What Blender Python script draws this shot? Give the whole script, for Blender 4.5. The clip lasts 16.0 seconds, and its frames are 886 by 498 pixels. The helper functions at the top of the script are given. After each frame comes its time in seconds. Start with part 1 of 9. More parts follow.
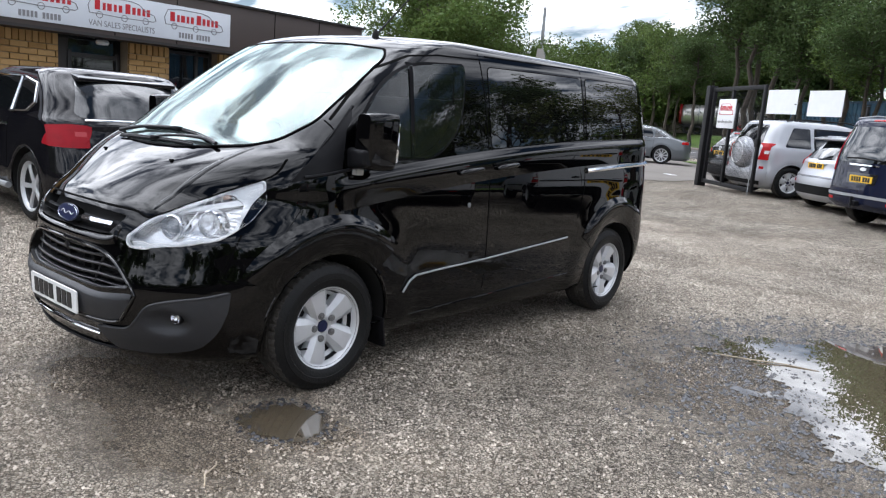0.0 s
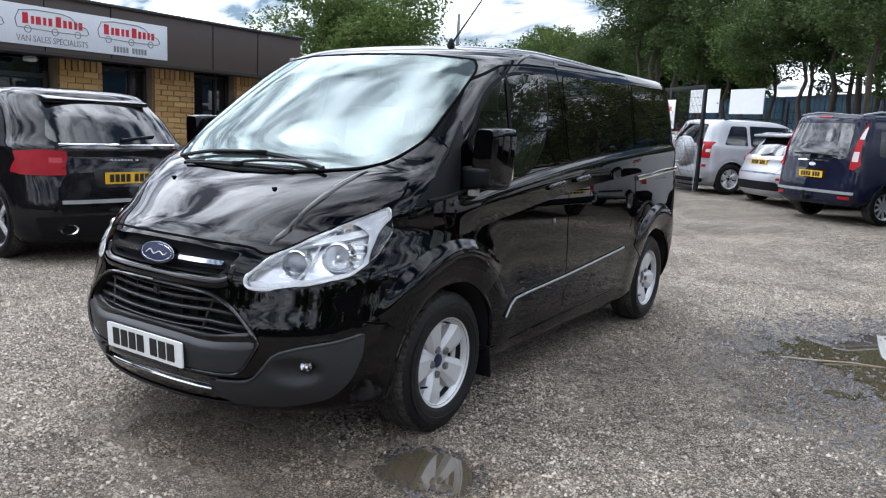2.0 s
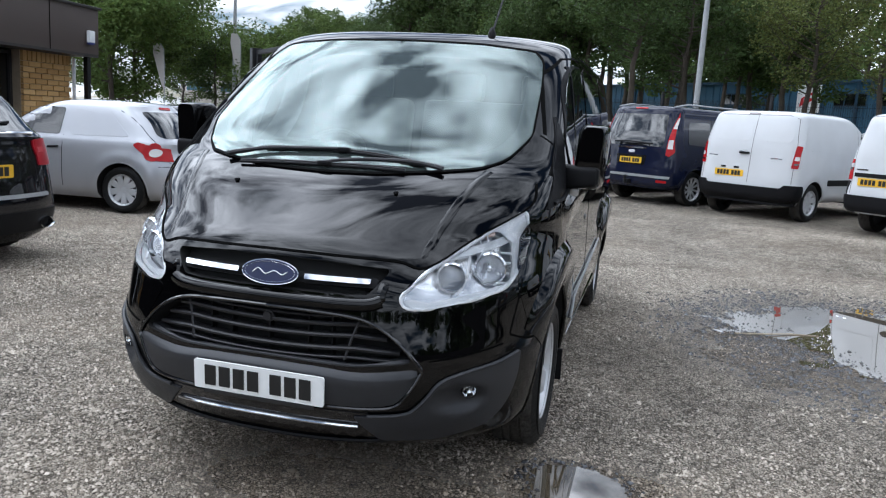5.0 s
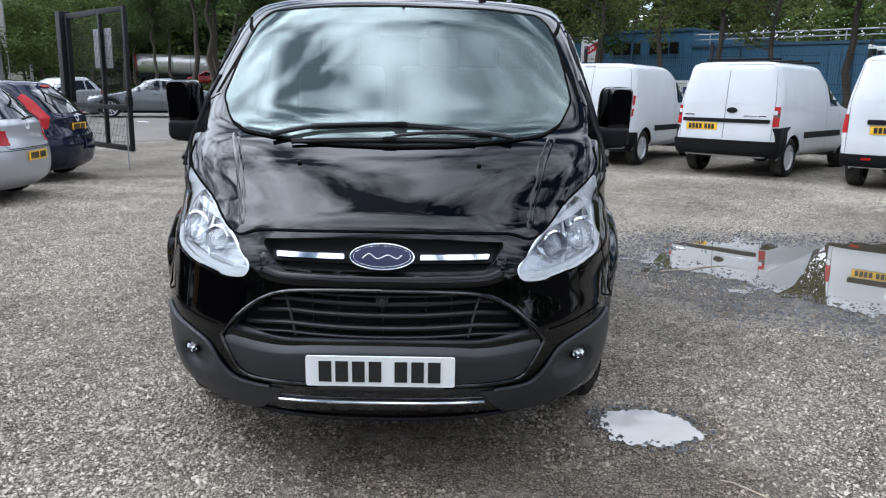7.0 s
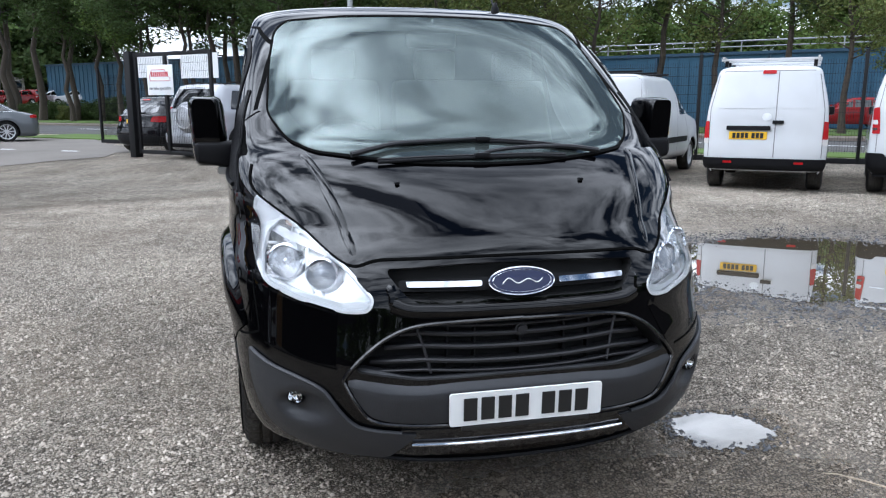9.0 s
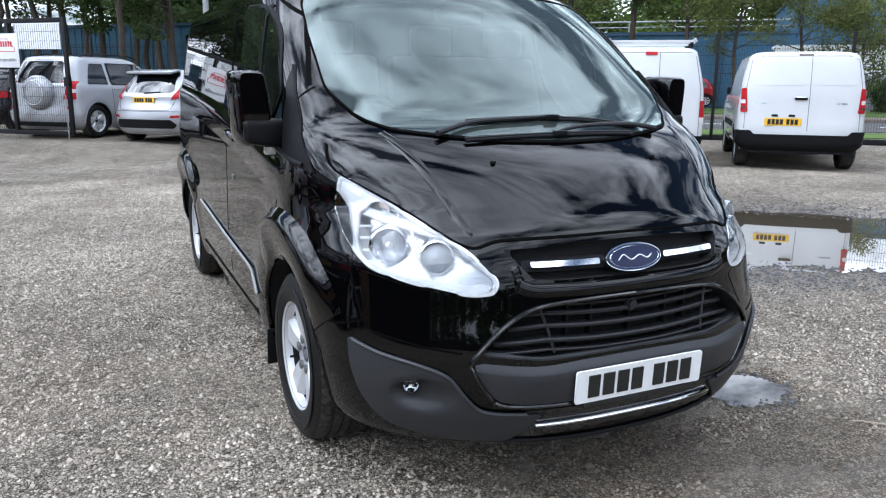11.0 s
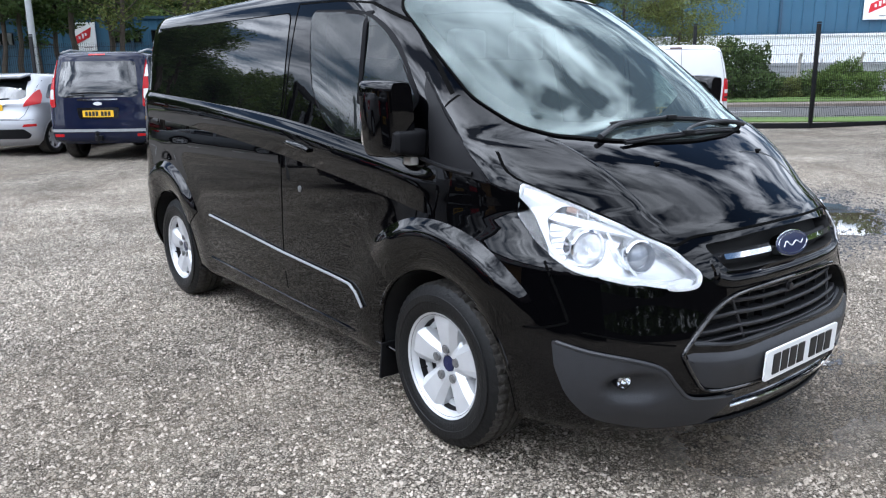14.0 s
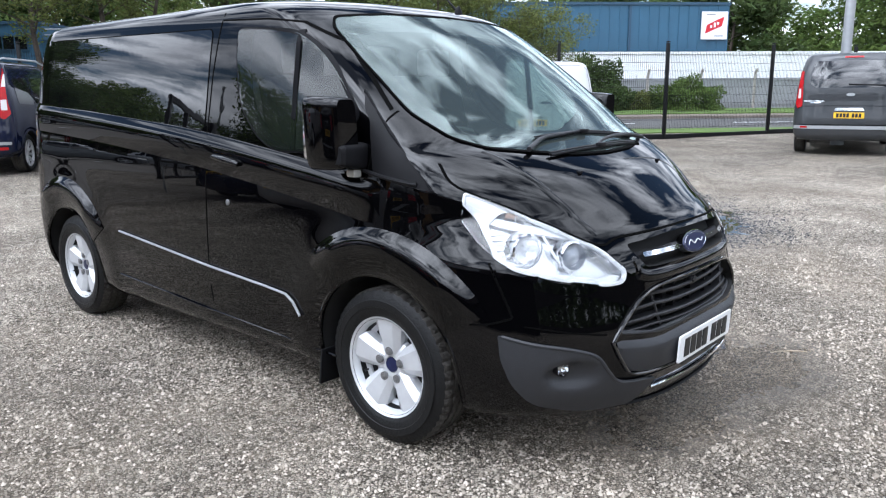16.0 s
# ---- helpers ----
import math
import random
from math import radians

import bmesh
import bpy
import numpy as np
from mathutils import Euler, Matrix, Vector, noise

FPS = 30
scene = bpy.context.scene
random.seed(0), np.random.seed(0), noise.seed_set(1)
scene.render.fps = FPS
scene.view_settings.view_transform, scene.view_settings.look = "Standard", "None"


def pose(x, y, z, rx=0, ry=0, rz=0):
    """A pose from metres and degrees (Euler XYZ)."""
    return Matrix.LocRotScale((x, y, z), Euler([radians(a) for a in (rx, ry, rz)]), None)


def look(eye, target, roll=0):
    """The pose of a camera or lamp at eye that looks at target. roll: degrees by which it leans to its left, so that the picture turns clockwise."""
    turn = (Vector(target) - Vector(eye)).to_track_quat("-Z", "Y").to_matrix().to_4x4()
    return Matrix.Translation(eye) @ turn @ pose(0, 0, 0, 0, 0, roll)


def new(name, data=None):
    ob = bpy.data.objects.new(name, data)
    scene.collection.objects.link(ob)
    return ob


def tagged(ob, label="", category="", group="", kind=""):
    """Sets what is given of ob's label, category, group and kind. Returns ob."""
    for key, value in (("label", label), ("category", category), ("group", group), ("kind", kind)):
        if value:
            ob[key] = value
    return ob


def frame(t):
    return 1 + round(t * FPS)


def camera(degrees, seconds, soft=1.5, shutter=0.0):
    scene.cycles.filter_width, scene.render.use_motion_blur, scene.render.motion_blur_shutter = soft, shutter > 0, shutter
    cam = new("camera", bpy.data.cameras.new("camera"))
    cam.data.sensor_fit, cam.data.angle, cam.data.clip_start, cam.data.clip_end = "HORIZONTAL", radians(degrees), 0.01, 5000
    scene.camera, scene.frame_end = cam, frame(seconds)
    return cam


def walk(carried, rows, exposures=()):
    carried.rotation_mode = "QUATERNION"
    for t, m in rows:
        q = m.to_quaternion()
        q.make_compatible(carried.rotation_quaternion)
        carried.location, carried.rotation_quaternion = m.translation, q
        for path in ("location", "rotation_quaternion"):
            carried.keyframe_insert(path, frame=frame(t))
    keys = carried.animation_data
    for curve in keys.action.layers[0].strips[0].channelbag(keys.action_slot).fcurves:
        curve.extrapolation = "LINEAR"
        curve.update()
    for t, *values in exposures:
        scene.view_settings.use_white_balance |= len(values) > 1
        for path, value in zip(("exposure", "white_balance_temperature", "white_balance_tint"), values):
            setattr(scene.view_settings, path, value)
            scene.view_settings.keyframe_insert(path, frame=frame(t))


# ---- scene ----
cam = camera(60.8, 16.0, soft=1.2)
METRES, EYE, TILT, LEAN, TURN = 7.732, 1.5, 0.0, 0.0, 0.0
PATH = [
    (0, (3.783, -2.515, 1.472), (2.51, -1.013, 1.122), 4.6),
    (0.5, (3.491, -2.599, 1.46), (2.229, -1.079, 1.145), 3.6),
    (1, (3.238, -2.7, 1.46), (2.019, -1.142, 1.165), 4.9),
    (1.5, (3.026, -2.879, 1.46), (1.92, -1.248, 1.116), 4.0),
    (2, (2.794, -2.923, 1.444), (1.709, -1.273, 1.127), 2.7),
    (2.5, (2.538, -2.943, 1.437), (1.509, -1.262, 1.097), 4.9),
    (3, (2.299, -3.099, 1.44), (1.371, -1.364, 1.078), 4.1),
    (5.5, (1.027, -3.369, 1.419), (0.62, -1.439, 1.088), 3.1),
    (6, (0.748, -3.437, 1.429), (0.499, -1.486, 1.066), 2.5),
    (6.5, (0.494, -3.514, 1.44), (0.462, -1.55, 1.062), 2.4),
    (7, (0.206, -3.479, 1.425), (0.21, -1.522, 1.014), 1.0),
    (7.5, (-0.086, -3.458, 1.433), (0.061, -1.502, 1.045), 2.5),
    (8, (-0.396, -3.462, 1.434), (-0.007, -1.544, 1.019), 3.5),
    (8.5, (-0.617, -3.344, 1.416), (-0.195, -1.426, 1.042), 0.8),
    (11, (-1.616, -2.847, 1.406), (-0.777, -1.082, 0.981), 0.5),
    (11.5, (-1.851, -2.818, 1.421), (-0.871, -1.139, 0.949), 0.9),
    (12, (-2.042, -2.656, 1.408), (-1.09, -0.954, 0.965), 0.9),
    (12.5, (-2.199, -2.524, 1.426), (-1.158, -0.873, 0.99), 1.7),
    (13, (-2.454, -2.477, 1.446), (-1.305, -0.916, 0.955), -0.6),
    (13.5, (-2.585, -2.37, 1.442), (-1.297, -0.896, 1.032), 0.1),
    (14, (-2.662, -2.23, 1.454), (-1.45, -0.702, 1.015), -0.8),
    (14.5, (-2.809, -2.166, 1.456), (-1.487, -0.726, 1.032), -1.0),
    (15, (-2.97, -2.158, 1.472), (-1.56, -0.81, 1.035), -1.6),
    (15.5, (-3.005, -2.162, 1.473), (-1.583, -0.813, 1.074), -0.5),
    (16, (-2.999, -2.168, 1.477), (-1.531, -0.874, 1.064), -0.4),
]
walk(cam, [(t, look(eye, target, roll)) for t, eye, target, roll in PATH],
     exposures=[(0, -0.36, 6080, 12), (1, -0.47, 6010, 11), (2, -0.45, 5920, 11), (3, -0.43, 5850, 11), (6, -0.68, 5780, 9), (6.6, -0.49, 5770, 9), (7.5, -0.46, 5760, 10), (8.5, -0.47, 5750, 10), (11.5, -0.32, 5680, 10), (16, -0.17, 5800, 11)])

# ---- light ----
SUN_AZ, SUN_EL = -80.0, 48.0      # degrees from +y towards +x, and above the horizon

SUN_DIR = Vector((math.sin(radians(SUN_AZ)) * math.cos(radians(SUN_EL)), math.cos(radians(SUN_AZ)) * math.cos(radians(SUN_EL)), math.sin(radians(SUN_EL))))


def make_world():
    w = bpy.data.worlds.new("sky")
    scene.world = w
    w.use_nodes = True
    nt = w.node_tree
    nt.nodes.clear()
    N, L = nt.nodes.new, nt.links.new
    out = N("ShaderNodeOutputWorld")
    bg = N("ShaderNodeBackground")
    sky = N("ShaderNodeTexSky")
    sky.sky_type = "NISHITA"
    sky.sun_disc = False
    sky.sun_elevation = radians(SUN_EL)
    sky.sun_rotation = radians(SUN_AZ)
    sky.air_density, sky.dust_density, sky.ozone_density = 1.0, 0.4, 1.6
    scale = N("ShaderNodeVectorMath")
    scale.operation = "SCALE"
    scale.inputs["Scale"].default_value = 0.09
    L(sky.outputs[0], scale.inputs[0])
    # broken cloud deck, laid out on a flat layer overhead
    tc = N("ShaderNodeTexCoord")
    sep = N("ShaderNodeSeparateXYZ")
    L(tc.outputs["Generated"], sep.inputs[0])
    zc = N("ShaderNodeMath")
    zc.operation = "MAXIMUM"
    zc.inputs[1].default_value = 0.0
    L(sep.outputs["Z"], zc.inputs[0])
    za = N("ShaderNodeMath")
    za.operation = "ADD"
    za.inputs[1].default_value = 0.22
    L(zc.outputs[0], za.inputs[0])
    div = N("ShaderNodeVectorMath")
    div.operation = "DIVIDE"
    L(tc.outputs["Generated"], div.inputs[0])
    comb = N("ShaderNodeCombineXYZ")
    L(za.outputs[0], comb.inputs[0])
    L(za.outputs[0], comb.inputs[1])
    comb.inputs[2].default_value = 1.0
    L(comb.outputs[0], div.inputs[1])
    drift = N("ShaderNodeVectorMath")
    drift.operation = "MULTIPLY_ADD"       # drawn out across the wind
    drift.inputs[1].default_value = (0.50, 0.95, 1.0)
    drift.inputs[2].default_value = (-8.29, 0.51, -0.73)
    L(div.outputs[0], drift.inputs[0])
    n1 = N("ShaderNodeTexNoise")
    n1.inputs["Scale"].default_value = 4.2
    n1.inputs["Detail"].default_value = 9.0
    n1.inputs["Roughness"].default_value = 0.55
    n1.inputs["Distortion"].default_value = 0.5
    L(drift.outputs[0], n1.inputs["Vector"])
    cover = N("ShaderNodeMapRange")
    cover.inputs[1].default_value, cover.inputs[2].default_value = 0.39, 0.55
    # the deck breaks up away from the sun
    thin = N("ShaderNodeMath")
    thin.operation = "MULTIPLY_ADD"
    thin.inputs[1].default_value = -0.15
    east = N("ShaderNodeMath")
    east.operation = "MAXIMUM"
    east.inputs[1].default_value = 0.0
    L(sep.outputs["X"], east.inputs[0])
    high = N("ShaderNodeMath")
    high.operation = "MULTIPLY"
    L(east.outputs[0], high.inputs[0])
    L(zc.outputs[0], high.inputs[1])
    L(high.outputs[0], thin.inputs[0])
    L(n1.outputs["Fac"], thin.inputs[2])
    L(thin.outputs[0], cover.inputs[0])
    n2 = N("ShaderNodeTexNoise")
    n2.inputs["Scale"].default_value = 4.4
    n2.inputs["Detail"].default_value = 7.0
    n2.inputs["Roughness"].default_value = 0.56
    L(drift.outputs[0], n2.inputs["Vector"])
    shade = N("ShaderNodeValToRGB")
    cr = shade.color_ramp
    cr.elements[0].position, cr.elements[0].color = 0.30, (1.25, 1.30, 1.38, 1)
    cr.elements[1].position, cr.elements[1].color = 0.68, (4.4, 4.43, 4.48, 1)
    L(n2.outputs["Fac"], shade.inputs[0])
    mix = N("ShaderNodeMix")
    mix.data_type = "RGBA"
    L(cover.outputs[0], mix.inputs[0])
    L(scale.outputs[0], mix.inputs[6])
    # the clouds are thinner and brighter around the veiled sun
    dot = N("ShaderNodeVectorMath")
    dot.operation = "DOT_PRODUCT"
    dot.inputs[1].default_value = SUN_DIR
    L(tc.outputs["Generated"], dot.inputs[0])
    pos = N("ShaderNodeMath")
    pos.operation = "MAXIMUM"
    pos.inputs[1].default_value = 0.0
    L(dot.outputs["Value"], pos.inputs[0])
    powr = N("ShaderNodeMath")
    powr.operation = "POWER"
    powr.inputs[1].default_value = 6.0
    L(pos.outputs[0], powr.inputs[0])
    glow = N("ShaderNodeMath")
    glow.operation = "MULTIPLY_ADD"
    glow.inputs[1].default_value, glow.inputs[2].default_value = 1.7, 1.02
    L(powr.outputs[0], glow.inputs[0])
    # an overcast sky is brightest overhead
    rise = N("ShaderNodeMath")
    rise.operation = "MULTIPLY_ADD"
    rise.inputs[1].default_value, rise.inputs[2].default_value = 0.70, 0.72
    L(zc.outputs[0], rise.inputs[0])
    both_ = N("ShaderNodeMath")
    both_.operation = "MULTIPLY"
    L(glow.outputs[0], both_.inputs[0])
    L(rise.outputs[0], both_.inputs[1])
    lit = N("ShaderNodeVectorMath")
    lit.operation = "SCALE"
    L(shade.outputs[0], lit.inputs[0])
    L(both_.outputs[0], lit.inputs["Scale"])
    L(lit.outputs[0], mix.inputs[7])
    L(mix.outputs[2], bg.inputs[0])
    bg.inputs[1].default_value = 1.0
    L(bg.outputs[0], out.inputs[0])


make_world()
sun_data = bpy.data.lights.new("sun", "SUN")
sun_data.energy, sun_data.angle, sun_data.color = 0.5, radians(90), (1.0, 0.98, 0.95)
sun_lamp = new("sun", sun_data)
sun_lamp.matrix_world = look(SUN_DIR * 60, (0, 0, 0))

# ---- materials ----
def nodes_of(name):
    m = bpy.data.materials.new(name)
    m.use_nodes = True
    nt = m.node_tree
    return m, nt, nt.nodes["Principled BSDF"], nt.nodes.new, nt.links.new


def plain(name, color, rough=0.5, metal=0.0, coat=0.0, vary=0.0, bump=0.0, scale=20.0, spec=0.5):
    """A surface with faint variation at two scales and fine relief."""
    m, nt, b, N, L = nodes_of(name)
    b.inputs["Base Color"].default_value = (*color, 1)
    b.inputs["Roughness"].default_value = rough
    b.inputs["Metallic"].default_value = metal
    b.inputs["Coat Weight"].default_value = coat
    b.inputs["Coat Roughness"].default_value = 0.03
    b.inputs["Specular IOR Level"].default_value = spec
    if vary or bump:
        tc = N("ShaderNodeTexCoord")
        n = N("ShaderNodeTexNoise")
        n.inputs["Scale"].default_value = scale
        n.inputs["Detail"].default_value = 6
        L(tc.outputs["Object"], n.inputs["Vector"])
        n2 = N("ShaderNodeTexNoise")
        n2.inputs["Scale"].default_value = scale * 0.13
        n2.inputs["Detail"].default_value = 3
        L(tc.outputs["Object"], n2.inputs["Vector"])
        add = N("ShaderNodeMath")
        add.operation = "ADD"
        L(n.outputs["Fac"], add.inputs[0])
        L(n2.outputs["Fac"], add.inputs[1])
        if vary:
            r = N("ShaderNodeMapRange")
            r.inputs[1].default_value, r.inputs[2].default_value = 0.6, 1.4
            r.inputs[3].default_value, r.inputs[4].default_value = 1 - vary, 1 + vary
            L(add.outputs[0], r.inputs[0])
            v = N("ShaderNodeVectorMath")
            v.operation = "SCALE"
            v.inputs[0].default_value = color
            L(r.outputs[0], v.inputs["Scale"])
            L(v.outputs[0], b.inputs["Base Color"])
            r2 = N("ShaderNodeMapRange")
            r2.inputs[1].default_value, r2.inputs[2].default_value = 0.6, 1.4
            r2.inputs[3].default_value, r2.inputs[4].default_value = rough * 0.85, min(1, rough * 1.15)
            L(add.outputs[0], r2.inputs[0])
            L(r2.outputs[0], b.inputs["Roughness"])
        if bump:
            bp = N("ShaderNodeBump")
            bp.inputs["Strength"].default_value = bump
            bp.inputs["Distance"].default_value = 0.01
            L(n.outputs["Fac"], bp.inputs["Height"])
            L(bp.outputs[0], b.inputs["Normal"])
    return m


def paint(name, color, dust=0.05, flake=0.0, rough=0.28, spec=0.0, ior=1.39):
    """Car lacquer: a coloured coat under a clear one, with a thin, uneven film of dust that roughens it."""
    m, nt, b, N, L = nodes_of(name)
    tc = N("ShaderNodeTexCoord")
    n = N("ShaderNodeTexNoise")
    n.inputs["Scale"].default_value = 2.3
    n.inputs["Detail"].default_value = 8
    L(tc.outputs["Object"], n.inputs["Vector"])
    r = N("ShaderNodeMapRange")
    r.inputs[1].default_value, r.inputs[2].default_value = 0.35, 0.75
    r.inputs[3].default_value, r.inputs[4].default_value = 0.0, dust
    L(n.outputs["Fac"], r.inputs[0])
    mix = N("ShaderNodeMix")
    mix.data_type = "RGBA"
    mix.inputs[6].default_value = (*color, 1)
    mix.inputs[7].default_value = (0.24, 0.22, 0.19, 1)
    L(r.outputs[0], mix.inputs[0])
    L(mix.outputs[2], b.inputs["Base Color"])
    b.inputs["Roughness"].default_value = rough
    b.inputs["Metallic"].default_value = flake
    b.inputs["Coat Weight"].default_value = 1.0
    b.inputs["Coat IOR"].default_value = ior
    b.inputs["Coat Roughness"].default_value = 0.02
    b.inputs["Specular IOR Level"].default_value = spec
    r2 = N("ShaderNodeMapRange")
    r2.inputs[1].default_value, r2.inputs[2].default_value = 0.35, 0.8
    r2.inputs[3].default_value, r2.inputs[4].default_value = 0.004, 0.022
    L(n.outputs["Fac"], r2.inputs[0])
    L(r2.outputs[0], b.inputs["Coat Roughness"])
    n3 = N("ShaderNodeTexNoise")
    n3.inputs["Scale"].default_value = 7.0
    n3.inputs["Detail"].default_value = 2
    L(tc.outputs["Object"], n3.inputs["Vector"])
    bp = N("ShaderNodeBump")
    bp.inputs["Strength"].default_value = 0.012
    bp.inputs["Distance"].default_value = 0.02
    L(n3.outputs["Fac"], bp.inputs["Height"])
    L(bp.outputs[0], b.inputs["Coat Normal"])
    return m


def glass(name, tint, rough=0.0, ior=1.62, film=0.0, gloss=(1, 1, 1)):
    """Thin car glass: reflects by Fresnel, lets tinted light through."""
    m = bpy.data.materials.new(name)
    m.use_nodes = True
    nt = m.node_tree
    nt.nodes.clear()
    N, L = nt.nodes.new, nt.links.new
    out = N("ShaderNodeOutputMaterial")
    mix = N("ShaderNodeMixShader")
    fr = N("ShaderNodeFresnel")
    fr.inputs[0].default_value = ior
    tr = N("ShaderNodeBsdfTransparent")
    tr.inputs[0].default_value = (*tint, 1)
    gl = N("ShaderNodeBsdfGlossy")
    gl.inputs["Roughness"].default_value = rough
    gl.inputs["Color"].default_value = (*gloss, 1)
    L(fr.outputs[0], mix.inputs[0])
    L(tr.outputs[0], mix.inputs[1])
    L(gl.outputs[0], mix.inputs[2])
    if film:        # a thin dusty veil, its teal standing in for haze and reflection
        df = N("ShaderNodeBsdfDiffuse")
        df.inputs[0].default_value = (0.46, 0.56, 0.53, 1)
        m2 = N("ShaderNodeMixShader")
        m2.inputs[0].default_value = film
        L(mix.outputs[0], m2.inputs[1])
        L(df.outputs[0], m2.inputs[2])
        L(m2.outputs[0], out.inputs[0])
    else:
        L(mix.outputs[0], out.inputs[0])
    return m


M = {}
M["black_paint"] = paint("black_paint", (0.0007, 0.0007, 0.0010), dust=0.002, ior=1.40)
M["white_paint"] = paint("white_paint", (0.60, 0.61, 0.62), dust=0.10, rough=0.35)
M["silver_paint"] = paint("silver_paint", (0.44, 0.45, 0.475), dust=0.10, flake=0.55, rough=0.38)
M["navy_paint"] = paint("navy_paint", (0.006, 0.009, 0.026), dust=0.03)
M["grey_paint"] = paint("grey_paint", (0.05, 0.053, 0.057), dust=0.04, flake=0.4)
M["steel_paint"] = paint("steel_paint", (0.13, 0.14, 0.15), dust=0.03, flake=0.5)
M["dark_paint"] = paint("dark_paint", (0.004, 0.004, 0.006), dust=0.035)
M["red_paint"] = paint("red_paint", (0.22, 0.008, 0.010), dust=0.05)
M["trim"] = plain("black_trim", (0.007, 0.007, 0.008), 0.5, vary=0.2, bump=0.1, scale=180, spec=0.14)
M["bumper"] = plain("grey_bumper_plastic", (0.023, 0.024, 0.027), 0.44, vary=0.15, bump=0.12, scale=240, spec=0.4)
M["trim_dark"] = plain("dark_recess_plastic", (0.004, 0.004, 0.005), 0.5, spec=0.08)
M["gloss_trim"] = plain("gloss_black_trim", (0.006, 0.006, 0.007), 0.12, coat=0.6)
M["void"] = plain("dark_cavity", (0.006, 0.006, 0.006), 0.9)
M["seam"] = plain("panel_gap", (0.0015, 0.0015, 0.0015), 0.8, spec=0.04)
M["rubber"] = plain("tyre_rubber", (0.0062, 0.0063, 0.0065), 0.50, vary=0.35, bump=0.25, scale=90, spec=0.25)
M["alloy"] = plain("silver_alloy", (0.57, 0.58, 0.595), 0.36, metal=0.35, coat=0.3, vary=0.06, scale=30)
M["tread"] = plain("dusty_tread", (0.050, 0.046, 0.041), 0.85, vary=0.8, bump=0.8, scale=70, spec=0.2)
M["alloy_dark"] = plain("wheel_barrel", (0.05, 0.05, 0.052), 0.5, metal=0.6)
M["chrome"] = plain("chrome", (0.82, 0.83, 0.85), 0.07, metal=1.0)
M["reflector"] = plain("lamp_reflector", (0.90, 0.91, 0.93), 0.22, metal=0.75)
M["lamp_white"] = plain("lamp_bezel", (0.80, 0.81, 0.82), 0.28, metal=0.35)
M["red_lens"] = plain("red_lens", (0.36, 0.008, 0.011), 0.2, spec=0.3)
M["clear_lens_b"] = plain("pale_lens", (0.62, 0.60, 0.58), 0.12, coat=1.0)
M["lens_grey"] = plain("grey_lens", (0.34, 0.33, 0.31), 0.15, coat=0.6)
M["plate_white"] = plain("white_plate", (0.80, 0.81, 0.80), 0.35, vary=0.03, scale=30)
M["plate_yellow"] = plain("yellow_plate", (0.80, 0.47, 0.02), 0.35, vary=0.03, scale=30)
M["ink"] = plain("black_ink", (0.01, 0.01, 0.01), 0.5)
M["blue_enamel"] = plain("blue_enamel", (0.004, 0.009, 0.050), 0.30, coat=0.15)
M["glass"] = glass("windscreen_glass", (0.66, 0.80, 0.75), ior=1.92, film=0.06, gloss=(0.84, 0.97, 0.95))
M["side_glass"] = glass("side_glass", (0.34, 0.42, 0.40), ior=1.62, film=0.01)
M["lens"] = glass("clear_lens", (0.93, 0.94, 0.95))
M["tint_glass"] = plain("tinted_glass", (0.006, 0.007, 0.008), 0.02, coat=0.3, spec=0.8)
M["galv_soft"] = plain("sill_seam", (0.20, 0.20, 0.20), 0.35, metal=0.5)
M["dash"] = plain("dashboard_plastic", (0.12, 0.125, 0.125), 0.7, vary=0.1, bump=0.06, scale=150)
M["seat"] = plain("seat_cloth", (0.045, 0.047, 0.05), 0.9, vary=0.25, bump=0.05, scale=120)
M["paper"] = plain("paper", (0.78, 0.80, 0.78), 0.8, vary=0.05)
M["black_steel"] = plain("black_steel", (0.008, 0.008, 0.009), 0.5, vary=0.2, scale=30, spec=0.2)
M["galv"] = plain("galvanised_steel", (0.33, 0.34, 0.35), 0.5, metal=0.4, vary=0.15, scale=9)
M["concrete"] = plain("concrete_post", (0.36, 0.34, 0.31), 0.9, vary=0.25, bump=0.4, scale=14)
M["white_sheet"] = plain("white_sheet", (0.80, 0.81, 0.82), 0.6, vary=0.05, bump=0.2, scale=2)
M["board_white"] = plain("white_board", (0.78, 0.79, 0.80), 0.4, vary=0.05, scale=5)
M["sign_white"] = plain("sign_panel", (0.66, 0.69, 0.73), 0.3, vary=0.04, scale=3)
M["sign_red"] = plain("sign_red", (0.50, 0.012, 0.02), 0.4)
M["sign_grey"] = plain("sign_grey", (0.22, 0.22, 0.23), 0.4)
M["sign_blue"] = plain("sign_blue", (0.02, 0.03, 0.16), 0.4)
M["blue_wall"] = plain("blue_cladding", (0.028, 0.092, 0.155), 0.5, vary=0.12, scale=1.2)
M["fascia"] = plain("brown_fascia", (0.062, 0.046, 0.040), 0.55, vary=0.12, scale=2.5)
M["dark_frame"] = plain("dark_window_frame", (0.020, 0.017, 0.016), 0.5, vary=0.2, scale=12)
M["mortar"] = plain("mortar", (0.30, 0.24, 0.17), 0.95, vary=0.2, bump=0.5, scale=40)
M["roof_felt"] = plain("roof_felt", (0.06, 0.06, 0.06), 0.9, vary=0.2, scale=6)
M["bark"] = plain("bark", (0.060, 0.047, 0.036), 0.95, vary=0.4, bump=0.8, scale=12)
M["orange"] = plain("orange_cloth", (0.75, 0.22, 0.10), 0.8)
